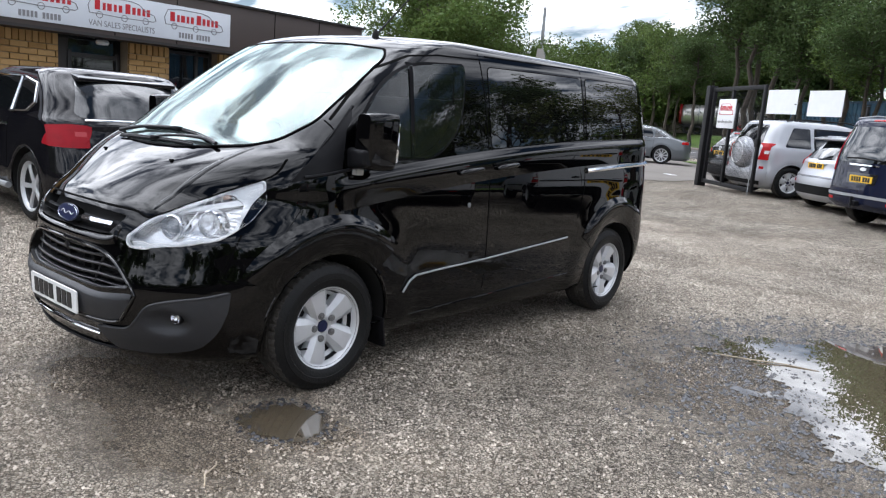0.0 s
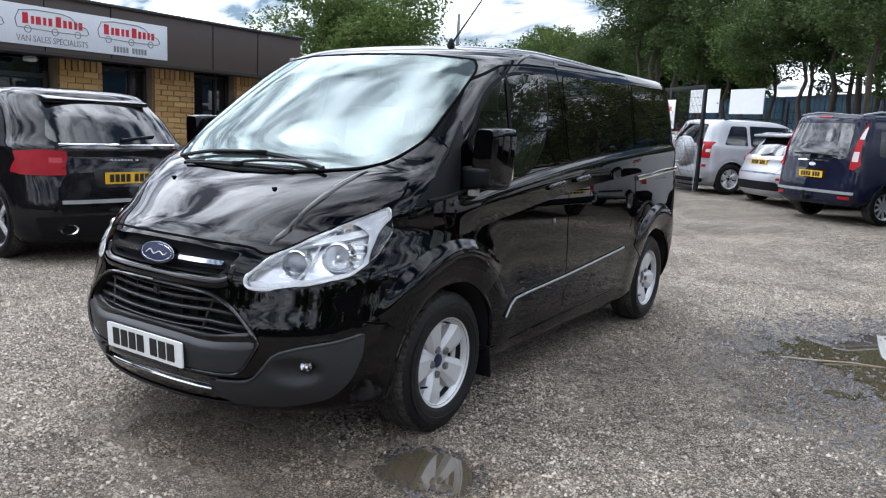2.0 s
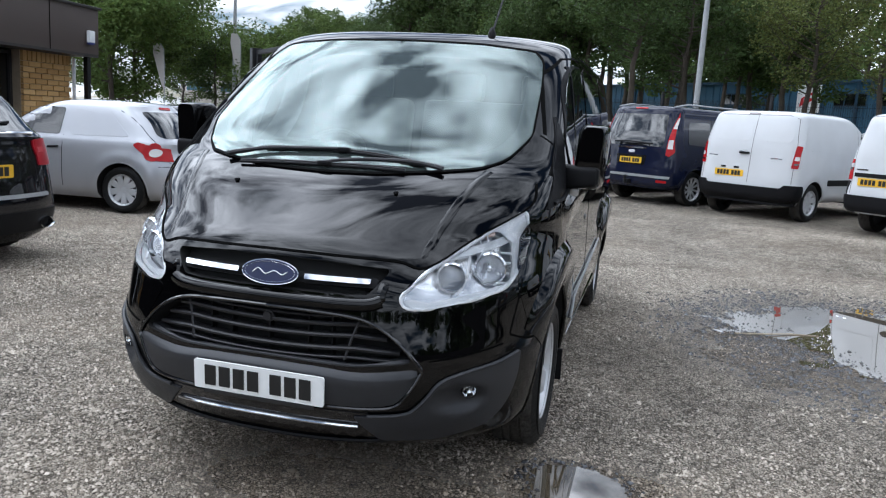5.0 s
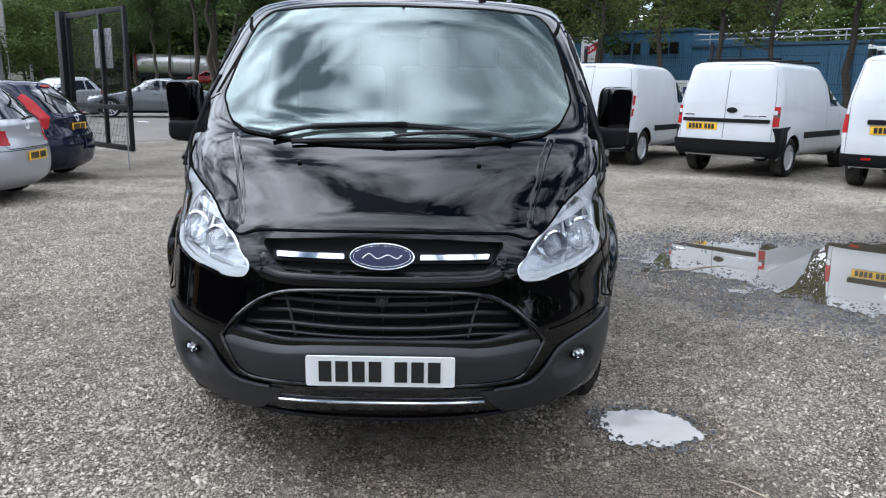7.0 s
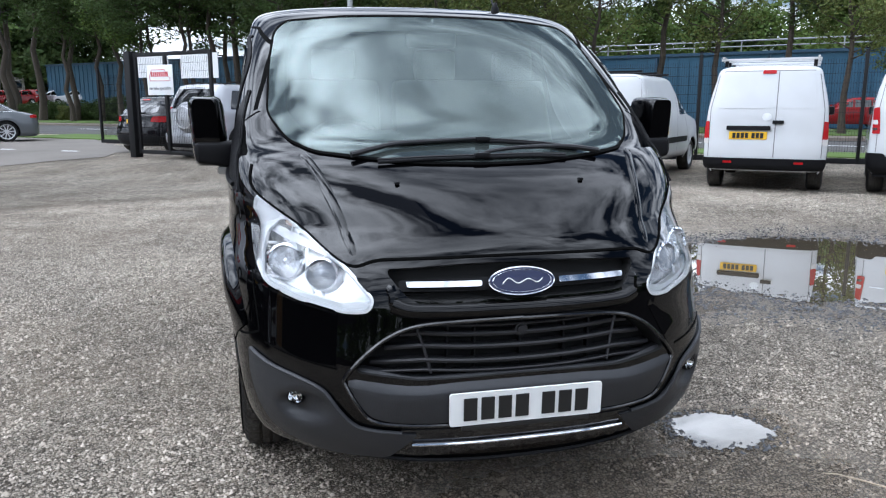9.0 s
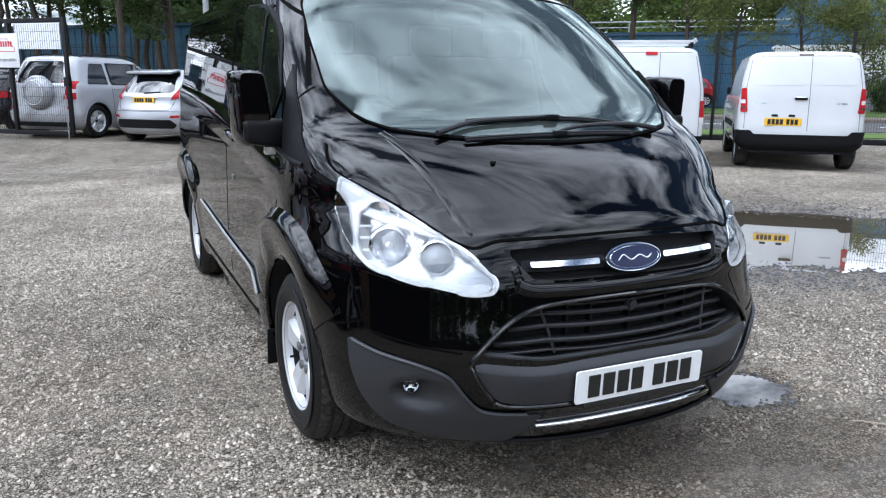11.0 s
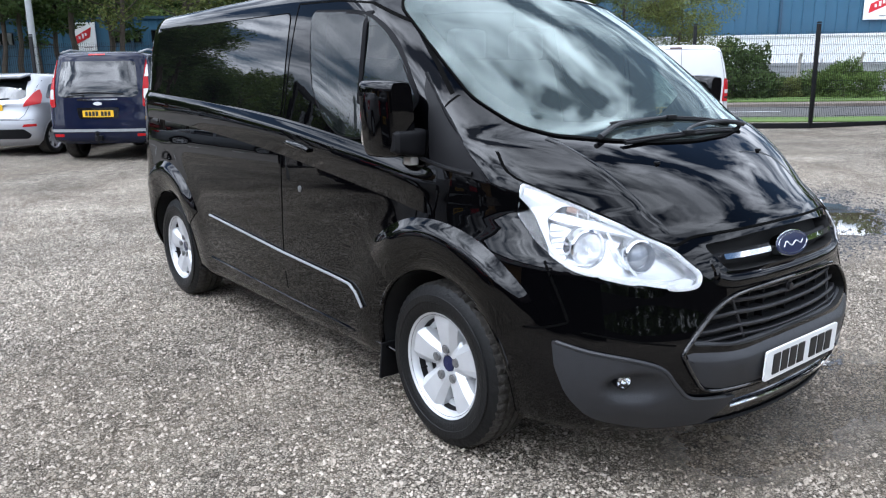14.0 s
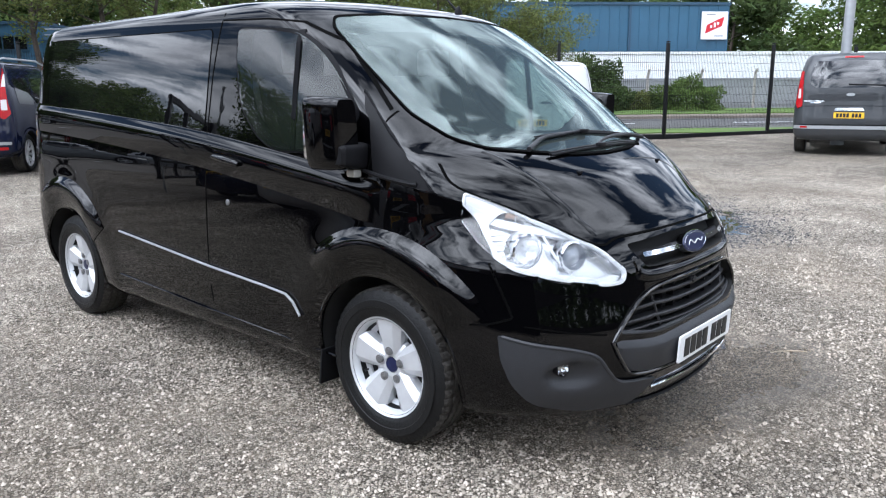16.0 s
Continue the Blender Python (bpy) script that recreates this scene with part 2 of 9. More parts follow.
M["steel_tank"] = plain("tanker_steel", (0.62, 0.60, 0.58), 0.3, metal=0.7, vary=0.1, scale=3)


def leaf_material(name, color):
    m, nt, b, N, L = nodes_of(name)
    g = N("ShaderNodeNewGeometry")
    o = N("ShaderNodeObjectInfo")
    add = N("ShaderNodeMath")
    add.operation = "MULTIPLY_ADD"
    L(o.outputs["Random"], add.inputs[0])
    add.inputs[1].default_value = 0.35
    L(g.outputs["Random Per Island"], add.inputs[2])
    cr = N("ShaderNodeValToRGB")
    c = Vector(color)
    cr.color_ramp.elements[0].position, cr.color_ramp.elements[0].color = 0.0, (*(c * 0.5), 1)
    cr.color_ramp.elements[1].position, cr.color_ramp.elements[1].color = 1.3, (*(c * 1.5), 1)
    e = cr.color_ramp.elements.new(0.7)
    e.color = (c.x * 1.25, c.y * 1.12, c.z * 0.9, 1)
    L(add.outputs[0], cr.inputs[0])
    L(cr.outputs[0], b.inputs["Base Color"])
    b.inputs["Roughness"].default_value = 0.6
    b.inputs["Specular IOR Level"].default_value = 0.2
    tr = N("ShaderNodeBsdfTranslucent")
    L(cr.outputs[0], tr.inputs[0])
    mix = N("ShaderNodeMixShader")
    mix.inputs[0].default_value = 0.35
    L(b.outputs[0], mix.inputs[1])
    L(tr.outputs[0], mix.inputs[2])
    L(mix.outputs[0], nt.nodes["Material Output"].inputs[0])
    return m


M["leaf"] = leaf_material("leaves", (0.082, 0.128, 0.036))
M["leaf_dark"] = leaf_material("dark_leaves", (0.056, 0.090, 0.032))
M["leaf_olive"] = leaf_material("olive_leaves", (0.110, 0.135, 0.044))
M["grass"] = leaf_material("grass", (0.085, 0.14, 0.03))


def ground_material(name="gravel_ground", loose=False):
    """Crushed-stone yard: pale chippings over brown fines, worn tracks, damp hollows."""
    m, nt, b, N, L = nodes_of(name)
    geo = N("ShaderNodeNewGeometry")

    def noise_at(scale, detail=5, rough=0.55):
        n = N("ShaderNodeTexNoise")
        n.inputs["Scale"].default_value = scale
        n.inputs["Detail"].default_value = detail
        n.inputs["Roughness"].default_value = rough
        L(geo.outputs["Position"], n.inputs["Vector"])
        return n

    vor = N("ShaderNodeTexVoronoi")
    vor.inputs["Scale"].default_value = 72.0
    L(geo.outputs["Position"], vor.inputs["Vector"])
    vor2 = N("ShaderNodeTexVoronoi")
    vor2.inputs["Scale"].default_value = 170.0
    L(geo.outputs["Position"], vor2.inputs["Vector"])
    stone = N("ShaderNodeValToRGB")
    e = stone.color_ramp.elements
    e[0].position, e[0].color = 0.0, (0.21, 0.178, 0.142, 1) if loose else (0.170, 0.142, 0.110, 1)
    e[1].position, e[1].color = 1.0, (0.64, 0.565, 0.48, 1) if loose else (0.55, 0.485, 0.40, 1)
    mid = e.new(0.5)
    mid.color = (0.415, 0.364, 0.298, 1)
    sepc = N("ShaderNodeSeparateColor")
    L(vor.outputs["Color"], sepc.inputs[0])
    L(geo.outputs["Random Per Island"] if loose else sepc.outputs[0], stone.inputs[0])
    # the joints between the packed stones are darker than their middles
    joint = N("ShaderNodeTexVoronoi")
    joint.feature = "DISTANCE_TO_EDGE"
    joint.inputs["Scale"].default_value = 72.0
    L(geo.outputs["Position"], joint.inputs["Vector"])
    gap = N("ShaderNodeMapRange")
    gap.inputs[1].default_value, gap.inputs[2].default_value = 0.02, 0.17
    gap.inputs[3].default_value, gap.inputs[4].default_value = 0.20, 1.34
    L(joint.outputs["Distance"], gap.inputs[0])
    packed = N("ShaderNodeVectorMath")
    packed.operation = "SCALE"
    L(stone.outputs[0], packed.inputs[0])
    if loose:
        packed.inputs["Scale"].default_value = 1.0
    else:
        L(gap.outputs[0], packed.inputs["Scale"])
    fines = N("ShaderNodeValToRGB")
    e = fines.color_ramp.elements
    e[0].position, e[0].color = 0.3, (0.138, 0.115, 0.088, 1)
    e[1].position, e[1].color = 0.7, (0.295, 0.240, 0.178, 1)
    nf = noise_at(35, 8, 0.7)
    L(nf.outputs["Fac"], fines.inputs[0])
    worn = N("ShaderNodeMapRange")
    worn.inputs[1].default_value, worn.inputs[2].default_value = 0.44, 0.68
    worn.inputs[3].default_value, worn.inputs[4].default_value = (0.0, 0.40) if loose else (0.0, 0.55)
    nw = noise_at(0.42, 5, 0.6)
    L(nw.outputs["Fac"], worn.inputs[0])
    mix = N("ShaderNodeMix")
    mix.data_type = "RGBA"
    L(worn.outputs[0], mix.inputs[0])
    L(packed.outputs[0], mix.inputs[6])
    L(fines.outputs[0], mix.inputs[7])
    # damp round the hollows; at the van's nose it also darkens for shade
    damp = None
    for cx, cy, rx, ry in WET_AND_SHADE:
        sub = N("ShaderNodeVectorMath")
        sub.operation = "SUBTRACT"
        sub.inputs[1].default_value = (cx, cy, 0)
        L(geo.outputs["Position"], sub.inputs[0])
        sc = N("ShaderNodeVectorMath")
        sc.operation = "MULTIPLY"
        sc.inputs[1].default_value = (1 / rx, 1 / ry, 0)
        L(sub.outputs[0], sc.inputs[0])
        ln = N("ShaderNodeVectorMath")
        ln.operation = "LENGTH"
        L(sc.outputs[0], ln.inputs[0])
        if damp is None:
            damp = ln.outputs["Value"]
        else:
            mn = N("ShaderNodeMath")
            mn.operation = "MINIMUM"
            L(damp, mn.inputs[0])
            L(ln.outputs["Value"], mn.inputs[1])
            damp = mn.outputs[0]
    nd = noise_at(2.6, 7, 0.65)
    ad = N("ShaderNodeMath")
    ad.operation = "MULTIPLY_ADD"
    ad.inputs[1].default_value = 1.5
    L(nd.outputs["Fac"], ad.inputs[0])
    L(damp, ad.inputs[2])
    wet = N("ShaderNodeMapRange")
    wet.inputs[1].default_value, wet.inputs[2].default_value = 2.05, 1.45
    L(ad.outputs[0], wet.inputs[0])
    dk = N("ShaderNodeMix")
    dk.data_type = "RGBA"
    dk.blend_type = "MULTIPLY"
    L(wet.outputs[0], dk.inputs[0])
    L(mix.outputs[2], dk.inputs[6])
    dk.inputs[7].default_value = (0.70, 0.66, 0.61, 1)
    nb = noise_at(0.9, 4)
    big = N("ShaderNodeMapRange")
    big.inputs[1].default_value, big.inputs[2].default_value = 0.3, 0.7
    big.inputs[3].default_value, big.inputs[4].default_value = 0.74, 1.24
    L(nb.outputs["Fac"], big.inputs[0])
    vs = N("ShaderNodeVectorMath")
    vs.operation = "SCALE"
    L(dk.outputs[2], vs.inputs[0])
    nm = noise_at(6.5, 8, 0.75)
    mot = N("ShaderNodeMapRange")
    mot.inputs[1].default_value, mot.inputs[2].default_value = 0.32, 0.68
    mot.inputs[3].default_value, mot.inputs[4].default_value = 0.58, 1.22
    L(nm.outputs["Fac"], mot.inputs[0])
    mul = N("ShaderNodeMath")
    mul.operation = "MULTIPLY"
    L(big.outputs[0], mul.inputs[0])
    L(mot.outputs[0], mul.inputs[1])
    L(mul.outputs[0] if not loose else big.outputs[0], vs.inputs["Scale"])
    L(vs.outputs[0], b.inputs["Base Color"])
    rg = N("ShaderNodeMapRange")
    rg.inputs[3].default_value, rg.inputs[4].default_value = 0.88, 0.20
    L(wet.outputs[0], rg.inputs[0])
    L(rg.outputs[0], b.inputs["Roughness"])
    sp = N("ShaderNodeMapRange")
    sp.inputs[3].default_value, sp.inputs[4].default_value = 0.18, 0.55
    L(wet.outputs[0], sp.inputs[0])
    L(sp.outputs[0], b.inputs["Specular IOR Level"])
    h = N("ShaderNodeMath")
    h.operation = "ADD"
    L(vor.outputs["Distance"], h.inputs[0])
    L(vor2.outputs["Distance"], h.inputs[1])
    bp = N("ShaderNodeBump")
    bp.invert = True
    bp.inputs["Strength"].default_value = 1.0
    bp.inputs["Distance"].default_value = 0.016
    L(h.outputs[0], bp.inputs["Height"])
    if not loose:
        L(bp.outputs[0], b.inputs["Normal"])
    return m


# last two ellipses: wet mud and painted-in shade below the van's bumper
WET_AND_SHADE = [(4.3, 2.4, 2.35, 1.85), (1.15, -0.42, 0.42, 0.34), (2.3, 2.2, 0.7, 1.0), (0.40, -0.78, 0.80, 0.32), (0.95, -0.85, 0.62, 0.36)]
M["ground"] = ground_material()
M["chips"] = ground_material("gravel_chippings", True)
M["wet_chips"] = plain("wet_stone", (0.050, 0.050, 0.054), 0.16, vary=0.5, scale=60, spec=0.6)
M["twig"] = plain("dry_twig", (0.40, 0.33, 0.24), 0.9, vary=0.2)


def road_material(name, base, grit=60.0):
    m, nt, b, N, L = nodes_of(name)
    geo = N("ShaderNodeNewGeometry")
    n = N("ShaderNodeTexNoise")
    n.inputs["Scale"].default_value = grit
    n.inputs["Detail"].default_value = 4
    L(geo.outputs["Position"], n.inputs["Vector"])
    n2 = N("ShaderNodeTexNoise")
    n2.inputs["Scale"].default_value = 0.5
    n2.inputs["Detail"].default_value = 6
    L(geo.outputs["Position"], n2.inputs["Vector"])
    ad = N("ShaderNodeMath")
    ad.operation = "ADD"
    L(n.outputs["Fac"], ad.inputs[0])
    L(n2.outputs["Fac"], ad.inputs[1])
    r = N("ShaderNodeMapRange")
    r.inputs[1].default_value, r.inputs[2].default_value = 0.6, 1.4
    r.inputs[3].default_value, r.inputs[4].default_value = 0.7, 1.3
    L(ad.outputs[0], r.inputs[0])
    v = N("ShaderNodeVectorMath")
    v.operation = "SCALE"
    v.inputs[0].default_value = base
    L(r.outputs[0], v.inputs["Scale"])
    L(v.outputs[0], b.inputs["Base Color"])
    b.inputs["Roughness"].default_value = 0.9
    b.inputs["Specular IOR Level"].default_value = 0.2
    bp = N("ShaderNodeBump")
    bp.inputs["Strength"].default_value = 0.3
    bp.inputs["Distance"].default_value = 0.01
    L(n.outputs["Fac"], bp.inputs["Height"])
    L(bp.outputs[0], b.inputs["Normal"])
    return m


M["asphalt"] = road_material("asphalt", (0.085, 0.083, 0.082))
M["apron"] = road_material("worn_asphalt", (0.165, 0.150, 0.133))
M["footway"] = road_material("footway", (0.16, 0.135, 0.115))
M["turf"] = road_material("turf", (0.085, 0.135, 0.032), 25)
M["soil"] = road_material("soil", (0.045, 0.055, 0.025), 8)


def water_material():
    m, nt, b, N, L = nodes_of("puddle_water")
    b.inputs["Base Color"].default_value = (0.085, 0.068, 0.045, 1)
    b.inputs["Roughness"].default_value = 0.015
    b.inputs["Specular IOR Level"].default_value = 0.75
    b.inputs["Coat Weight"].default_value = 1.0
    b.inputs["Coat Roughness"].default_value = 0.0
    return m


M["water"] = water_material()


def brick_material():
    m, nt, b, N, L = nodes_of("buff_brick")
    o = N("ShaderNodeObjectInfo")
    g = N("ShaderNodeNewGeometry")
    n = N("ShaderNodeTexNoise")
    n.inputs["Scale"].default_value = 45
    n.inputs["Detail"].default_value = 6
    L(g.outputs["Position"], n.inputs["Vector"])
    ad = N("ShaderNodeMath")
    ad.operation = "MULTIPLY_ADD"
    ad.inputs[1].default_value = 0.5
    L(n.outputs["Fac"], ad.inputs[0])
    md = N("ShaderNodeMath")
    md.operation = "MULTIPLY"
    md.inputs[1].default_value = 0.6
    L(o.outputs["Random"], md.inputs[0])
    isl = N("ShaderNodeMath")
    isl.operation = "MULTIPLY_ADD"
    isl.inputs[1].default_value = 0.3
    L(g.outputs["Random Per Island"], isl.inputs[0])
    L(md.outputs[0], isl.inputs[2])
    L(isl.outputs[0], ad.inputs[2])
    cr = N("ShaderNodeValToRGB")
    e = cr.color_ramp.elements
    e[0].position, e[0].color = 0.15, (0.24, 0.125, 0.045, 1)
    e[1].position, e[1].color = 1.0, (0.52, 0.33, 0.14, 1)
    k = e.new(0.55)
    k.color = (0.40, 0.235, 0.085, 1)
    L(ad.outputs[0], cr.inputs[0])
    L(cr.outputs[0], b.inputs["Base Color"])
    b.inputs["Roughness"].default_value = 0.9
    bp = N("ShaderNodeBump")
    bp.inputs["Strength"].default_value = 0.5
    bp.inputs["Distance"].default_value = 0.005
    L(n.outputs["Fac"], bp.inputs["Height"])
    L(bp.outputs[0], b.inputs["Normal"])
    return m


M["brick"] = brick_material()

# ---- building tools ----
def mesh_of(name, bm, mats, smooth=True, sharp=40):
    me = bpy.data.meshes.new(name)
    bmesh.ops.recalc_face_normals(bm, faces=bm.faces)
    bm.to_mesh(me)
    bm.free()
    for m in (mats if isinstance(mats, (list, tuple)) else [mats]):
        me.materials.append(m)
    if smooth:
        me.shade_smooth()
        me.set_sharp_from_angle(angle=radians(sharp))
    return me


def part(name, bm, material, parent=None, label="", smooth=True, sharp=40, at=None):
    """One mesh object out of a bmesh (or a finished mesh), under a thing or a part."""
    me = bm if isinstance(bm, bpy.types.Mesh) else mesh_of(name, bm, material, smooth, sharp)
    ob = new(name, me)
    if parent is not None:
        ob.parent = parent
    if at is not None:
        ob.matrix_basis = at
    if label:
        tagged(ob, label)
    return ob


def thing(name, label, category, group="", kind="", at=None):
    ob = new(name)
    ob.empty_display_size = 0.2
    if at is not None:
        ob.matrix_basis = at
    return tagged(ob, label, category, group, kind)


def box(bm, c, s, bevel=0.0, rot=None, seg=2):
    m = Matrix.Translation(c) @ (rot if rot is not None else Matrix.Identity(4)) @ Matrix.Diagonal((s[0], s[1], s[2], 1))
    g = bmesh.ops.create_cube(bm, size=1.0, matrix=m)
    if bevel:
        es = list({e for v in g["verts"] for e in v.link_edges})
        bmesh.ops.bevel(bm, geom=es, offset=bevel, segments=seg, affect="EDGES", profile=0.6)
    return bm


def boxed(*a, **k):
    return box(bmesh.new(), *a, **k)


def tube(bm, pts, r, n=8, cap=True):
    """A round bar along a line of points; r may be one radius or one for each point."""
    pts = [Vector(p) for p in pts]
    rs = r if isinstance(r, (list, tuple)) else [r] * len(pts)
    rings = []
    up = None
    for i, p in enumerate(pts):
        d = (pts[min(i + 1, len(pts) - 1)] - pts[max(i - 1, 0)]).normalized()
        if up is None:
            up = d.orthogonal().normalized()
        a = (up - d * up.dot(d)).normalized()
        up = a
        b = d.cross(a)
        rings.append([bm.verts.new(p + (a * math.cos(2 * math.pi * k / n) + b * math.sin(2 * math.pi * k / n)) * rs[i]) for k in range(n)])
    for q, s in zip(rings, rings[1:]):
        for k in range(n):
            bm.faces.new((q[k], q[(k + 1) % n], s[(k + 1) % n], s[k]))
    if cap:
        bm.faces.new(rings[0][::-1])
        bm.faces.new(rings[-1])
    return bm


def tubed(*a, **k):
    return tube(bmesh.new(), *a, **k)


def lathe(prof, n=48, axis="x"):
    """Turns a profile of (radius, along) about an axis."""
    bm = bmesh.new()
    rings = []
    for r, a in prof:
        ring = []
        for k in range(n):
            t = 2 * math.pi * k / n
            c, s = r * math.cos(t), r * math.sin(t)
            ring.append(bm.verts.new((a, c, s) if axis == "x" else (c, s, a) if axis == "z" else (c, a, s)))
        rings.append(ring)
    for q, s in zip(rings, rings[1:]):
        for k in range(n):
            bm.faces.new((q[k], q[(k + 1) % n], s[(k + 1) % n], s[k]))
    return bm


def prism(bm, poly, lo, hi, axis="x", mi=0):
    """A straight prism over a polygon; axis x: polygon in (y, z); y: (x, z); z: (x, y)."""
    def P(a, b, c):
        return (c, a, b) if axis == "x" else (a, c, b) if axis == "y" else (a, b, c)
    v0 = [bm.verts.new(P(a, b, lo)) for a, b in poly]
    v1 = [bm.verts.new(P(a, b, hi)) for a, b in poly]
    fs = [bm.faces.new(v0[::-1]), bm.faces.new(v1)]
    n = len(poly)
    for i in range(n):
        fs.append(bm.faces.new((v0[i], v0[(i + 1) % n], v1[(i + 1) % n], v1[i])))
    for f in fs:
        f.material_index = mi
    return bm


def fillet(poly, r=0.03, n=4):
    """Rounds a polygon's corners; r may be one radius or one a corner."""
    out = []
    k = len(poly)
    for i in range(k):
        p, a, b = Vector(poly[i]), Vector(poly[i - 1]), Vector(poly[(i + 1) % k])
        rr = r[i] if isinstance(r, (list, tuple)) else r
        la, lb = (a - p).length, (b - p).length
        d = min(rr, la * 0.45, lb * 0.45)
        if d < 1e-4:
            out.append(tuple(p))
            continue
        s, e = p + (a - p) / la * d, p + (b - p) / lb * d
        for j in range(n + 1):
            t = j / n
            out.append(tuple(s * (1 - t) ** 2 + p * 2 * t * (1 - t) + e * t * t))
    return out


def strip(line, width, n=1):
    """A polygon of even width along an open line in the plane."""
    L = [Vector(p) for p in line]
    left, right = [], []
    for i, p in enumerate(L):
        d = (L[min(i + 1, len(L) - 1)] - L[max(i - 1, 0)]).normalized()
        nrm = Vector((-d.y, d.x)) * width / 2
        left.append(tuple(p + nrm))
        right.append(tuple(p - nrm))
    return left + right[::-1]


def curve2(pts, n=6):
    """A smooth line through points of the plane."""
    P = [Vector(p) for p in pts]
    out = []
    for i in range(len(P) - 1):
        p0, p1, p2, p3 = P[max(i - 1, 0)], P[i], P[i + 1], P[min(i + 2, len(P) - 1)]
        for j in range(n):
            t = j / n
            out.append(tuple(0.5 * ((2 * p1) + (p2 - p0) * t + (2 * p0 - 5 * p1 + 4 * p2 - p3) * t * t + (3 * p1 - p0 - 3 * p2 + p3) * t ** 3)))
    out.append(tuple(P[-1]))
    return out


def pchip(xs, ys, x):
    """Monotone smooth curve through (xs, ys)."""
    if x <= xs[0]:
        return ys[0]
    if x >= xs[-1]:
        return ys[-1]
    n = len(xs)
    h = [xs[i + 1] - xs[i] for i in range(n - 1)]
    d = [(ys[i + 1] - ys[i]) / h[i] for i in range(n - 1)]
    i = max(k for k in range(n - 1) if xs[k] <= x)

    def slope(k):
        if k == 0:
            return d[0]
        if k == n - 1:
            return d[-1]
        if d[k - 1] * d[k] <= 0:
            return 0.0
        w1, w2 = 2 * h[k] + h[k - 1], h[k] + 2 * h[k - 1]
        return (w1 + w2) / (w1 / d[k - 1] + w2 / d[k])
    t = (x - xs[i]) / h[i]
    m0, m1 = slope(i) * h[i], slope(i + 1) * h[i]
    return (1 + 2 * t) * (1 - t) ** 2 * ys[i] + t * (1 - t) ** 2 * m0 + t * t * (3 - 2 * t) * ys[i + 1] + t * t * (t - 1) * m1


class Shell:
    """A car body as a stack of level outlines. Its nose points to -y and the front axle is y = 0.
    Rows: height, half width, nose y, nose depth and squareness, tail y, tail depth and squareness."""

    def __init__(self, rows, flares=(), step=0.035):
        self.rows = rows
        self.zs = [r[0] for r in rows]
        self.cols = list(zip(*rows))
        self.flares = flares
        self.step = step
        self.cache = {}

    def par(self, z):
        k = round(z, 5)
        if k not in self.cache:
            self.cache[k] = [pchip(self.zs, c, z) for c in self.cols[1:]]
        return self.cache[k]

    def bulge(self, y, z):
        s = 0.0
        for fy, fz, rad, amp, wid in self.flares:
            r = math.hypot(y - fy, z - fz)
            if z > fz - 0.15:
                s += amp * math.exp(-((r - rad) / wid) ** 2)
        return s

    def W(self, y, z):
        w, yf, Df, pf, yr, Dr, pr = self.par(z)
        if y < yf + Df:
            t = min(1.0, max(0.0, (yf + Df - y) / Df))
            x = w * max(0.0, 1 - t ** pf) ** (1 / pf)
        elif y > yr - Dr:
            t = min(1.0, max(0.0, (y - yr + Dr) / Dr))
            x = w * max(0.0, 1 - t ** pr) ** (1 / pr)
        else:
            x = w
        return x + (self.bulge(y, z) if self.flares else 0.0)

    def F(self, x, z):
        w, yf, Df, pf, *_ = self.par(z)
        t = min(1.0, abs(x) / w)
        return yf + Df - Df * max(0.0, 1 - t ** pf) ** (1 / pf)

    def B(self, x, z):
        w, yf, Df, pf, yr, Dr, pr = self.par(z)
        t = min(1.0, abs(x) / w)
        return yr - Dr + Dr * max(0.0, 1 - t ** pr) ** (1 / pr)

    def at(self, mode, a, b):
        if mode == "L":
            return Vector((self.W(a, b), a, b))
        if mode == "R":
            return Vector((-self.W(a, b), a, b))
        if mode == "F":
            return Vector((a, self.F(a, b), b))
        return Vector((a, self.B(a, b), b))

    def normal(self, mode, a, b, e=0.004):
        da = self.at(mode, a + e, b) - self.at(mode, a - e, b)
        db = self.at(mode, a, b + e) - self.at(mode, a, b - e)
        n = da.cross(db)
        if n.length < 1e-9:
            n = Vector((1, 0, 0))
        n.normalize()
        out = {"L": Vector((1, 0, 0.01)), "R": Vector((-1, 0, 0.01)), "F": Vector((0, -1, 0.01)), "B": Vector((0, 1, 0.01))}[mode]
        return n if n.dot(out) > 0 else -n

    def levels(self):
        """Heights so close that no step along nose or tail is long."""
        out = [self.zs[0]]
        z = self.zs[0]
        while z < self.zs[-1] - 1e-6:
            dz = self.step
            p = self.par(z)
            while dz > 0.0015:
                q = self.par(min(z + dz, self.zs[-1]))
                if max(abs(q[1] - p[1]), abs(q[4] - p[4]), abs(q[0] - p[0])) < self.step * 1.7:
                    break
                dz *= 0.7
            z = min(z + dz, self.zs[-1])
            out.append(z)
        return out

    def outline(self, z, nf, ns, nr, inset=0.0):
        w, yf, Df, pf, yr, Dr, pr = self.par(z)
        w, yf, yr = w - inset, yf + inset, yr - inset
        half = []
        for i in range(nf):
            t = math.pi / 2 * i / nf
            half.append((w * math.sin(t) ** (2 / pf), yf + Df - Df * math.cos(t) ** (2 / pf)))
        y0, y1 = yf + Df, yr - Dr
        for i in range(ns):
            half.append((w, y0 + (y1 - y0) * i / ns))
        for i in range(nr + 1):
            t = math.pi / 2 * (1 - i / nr)
            half.append((w * math.sin(t) ** (2 / pr), yr - Dr + Dr * math.cos(t) ** (2 / pr)))
        return half

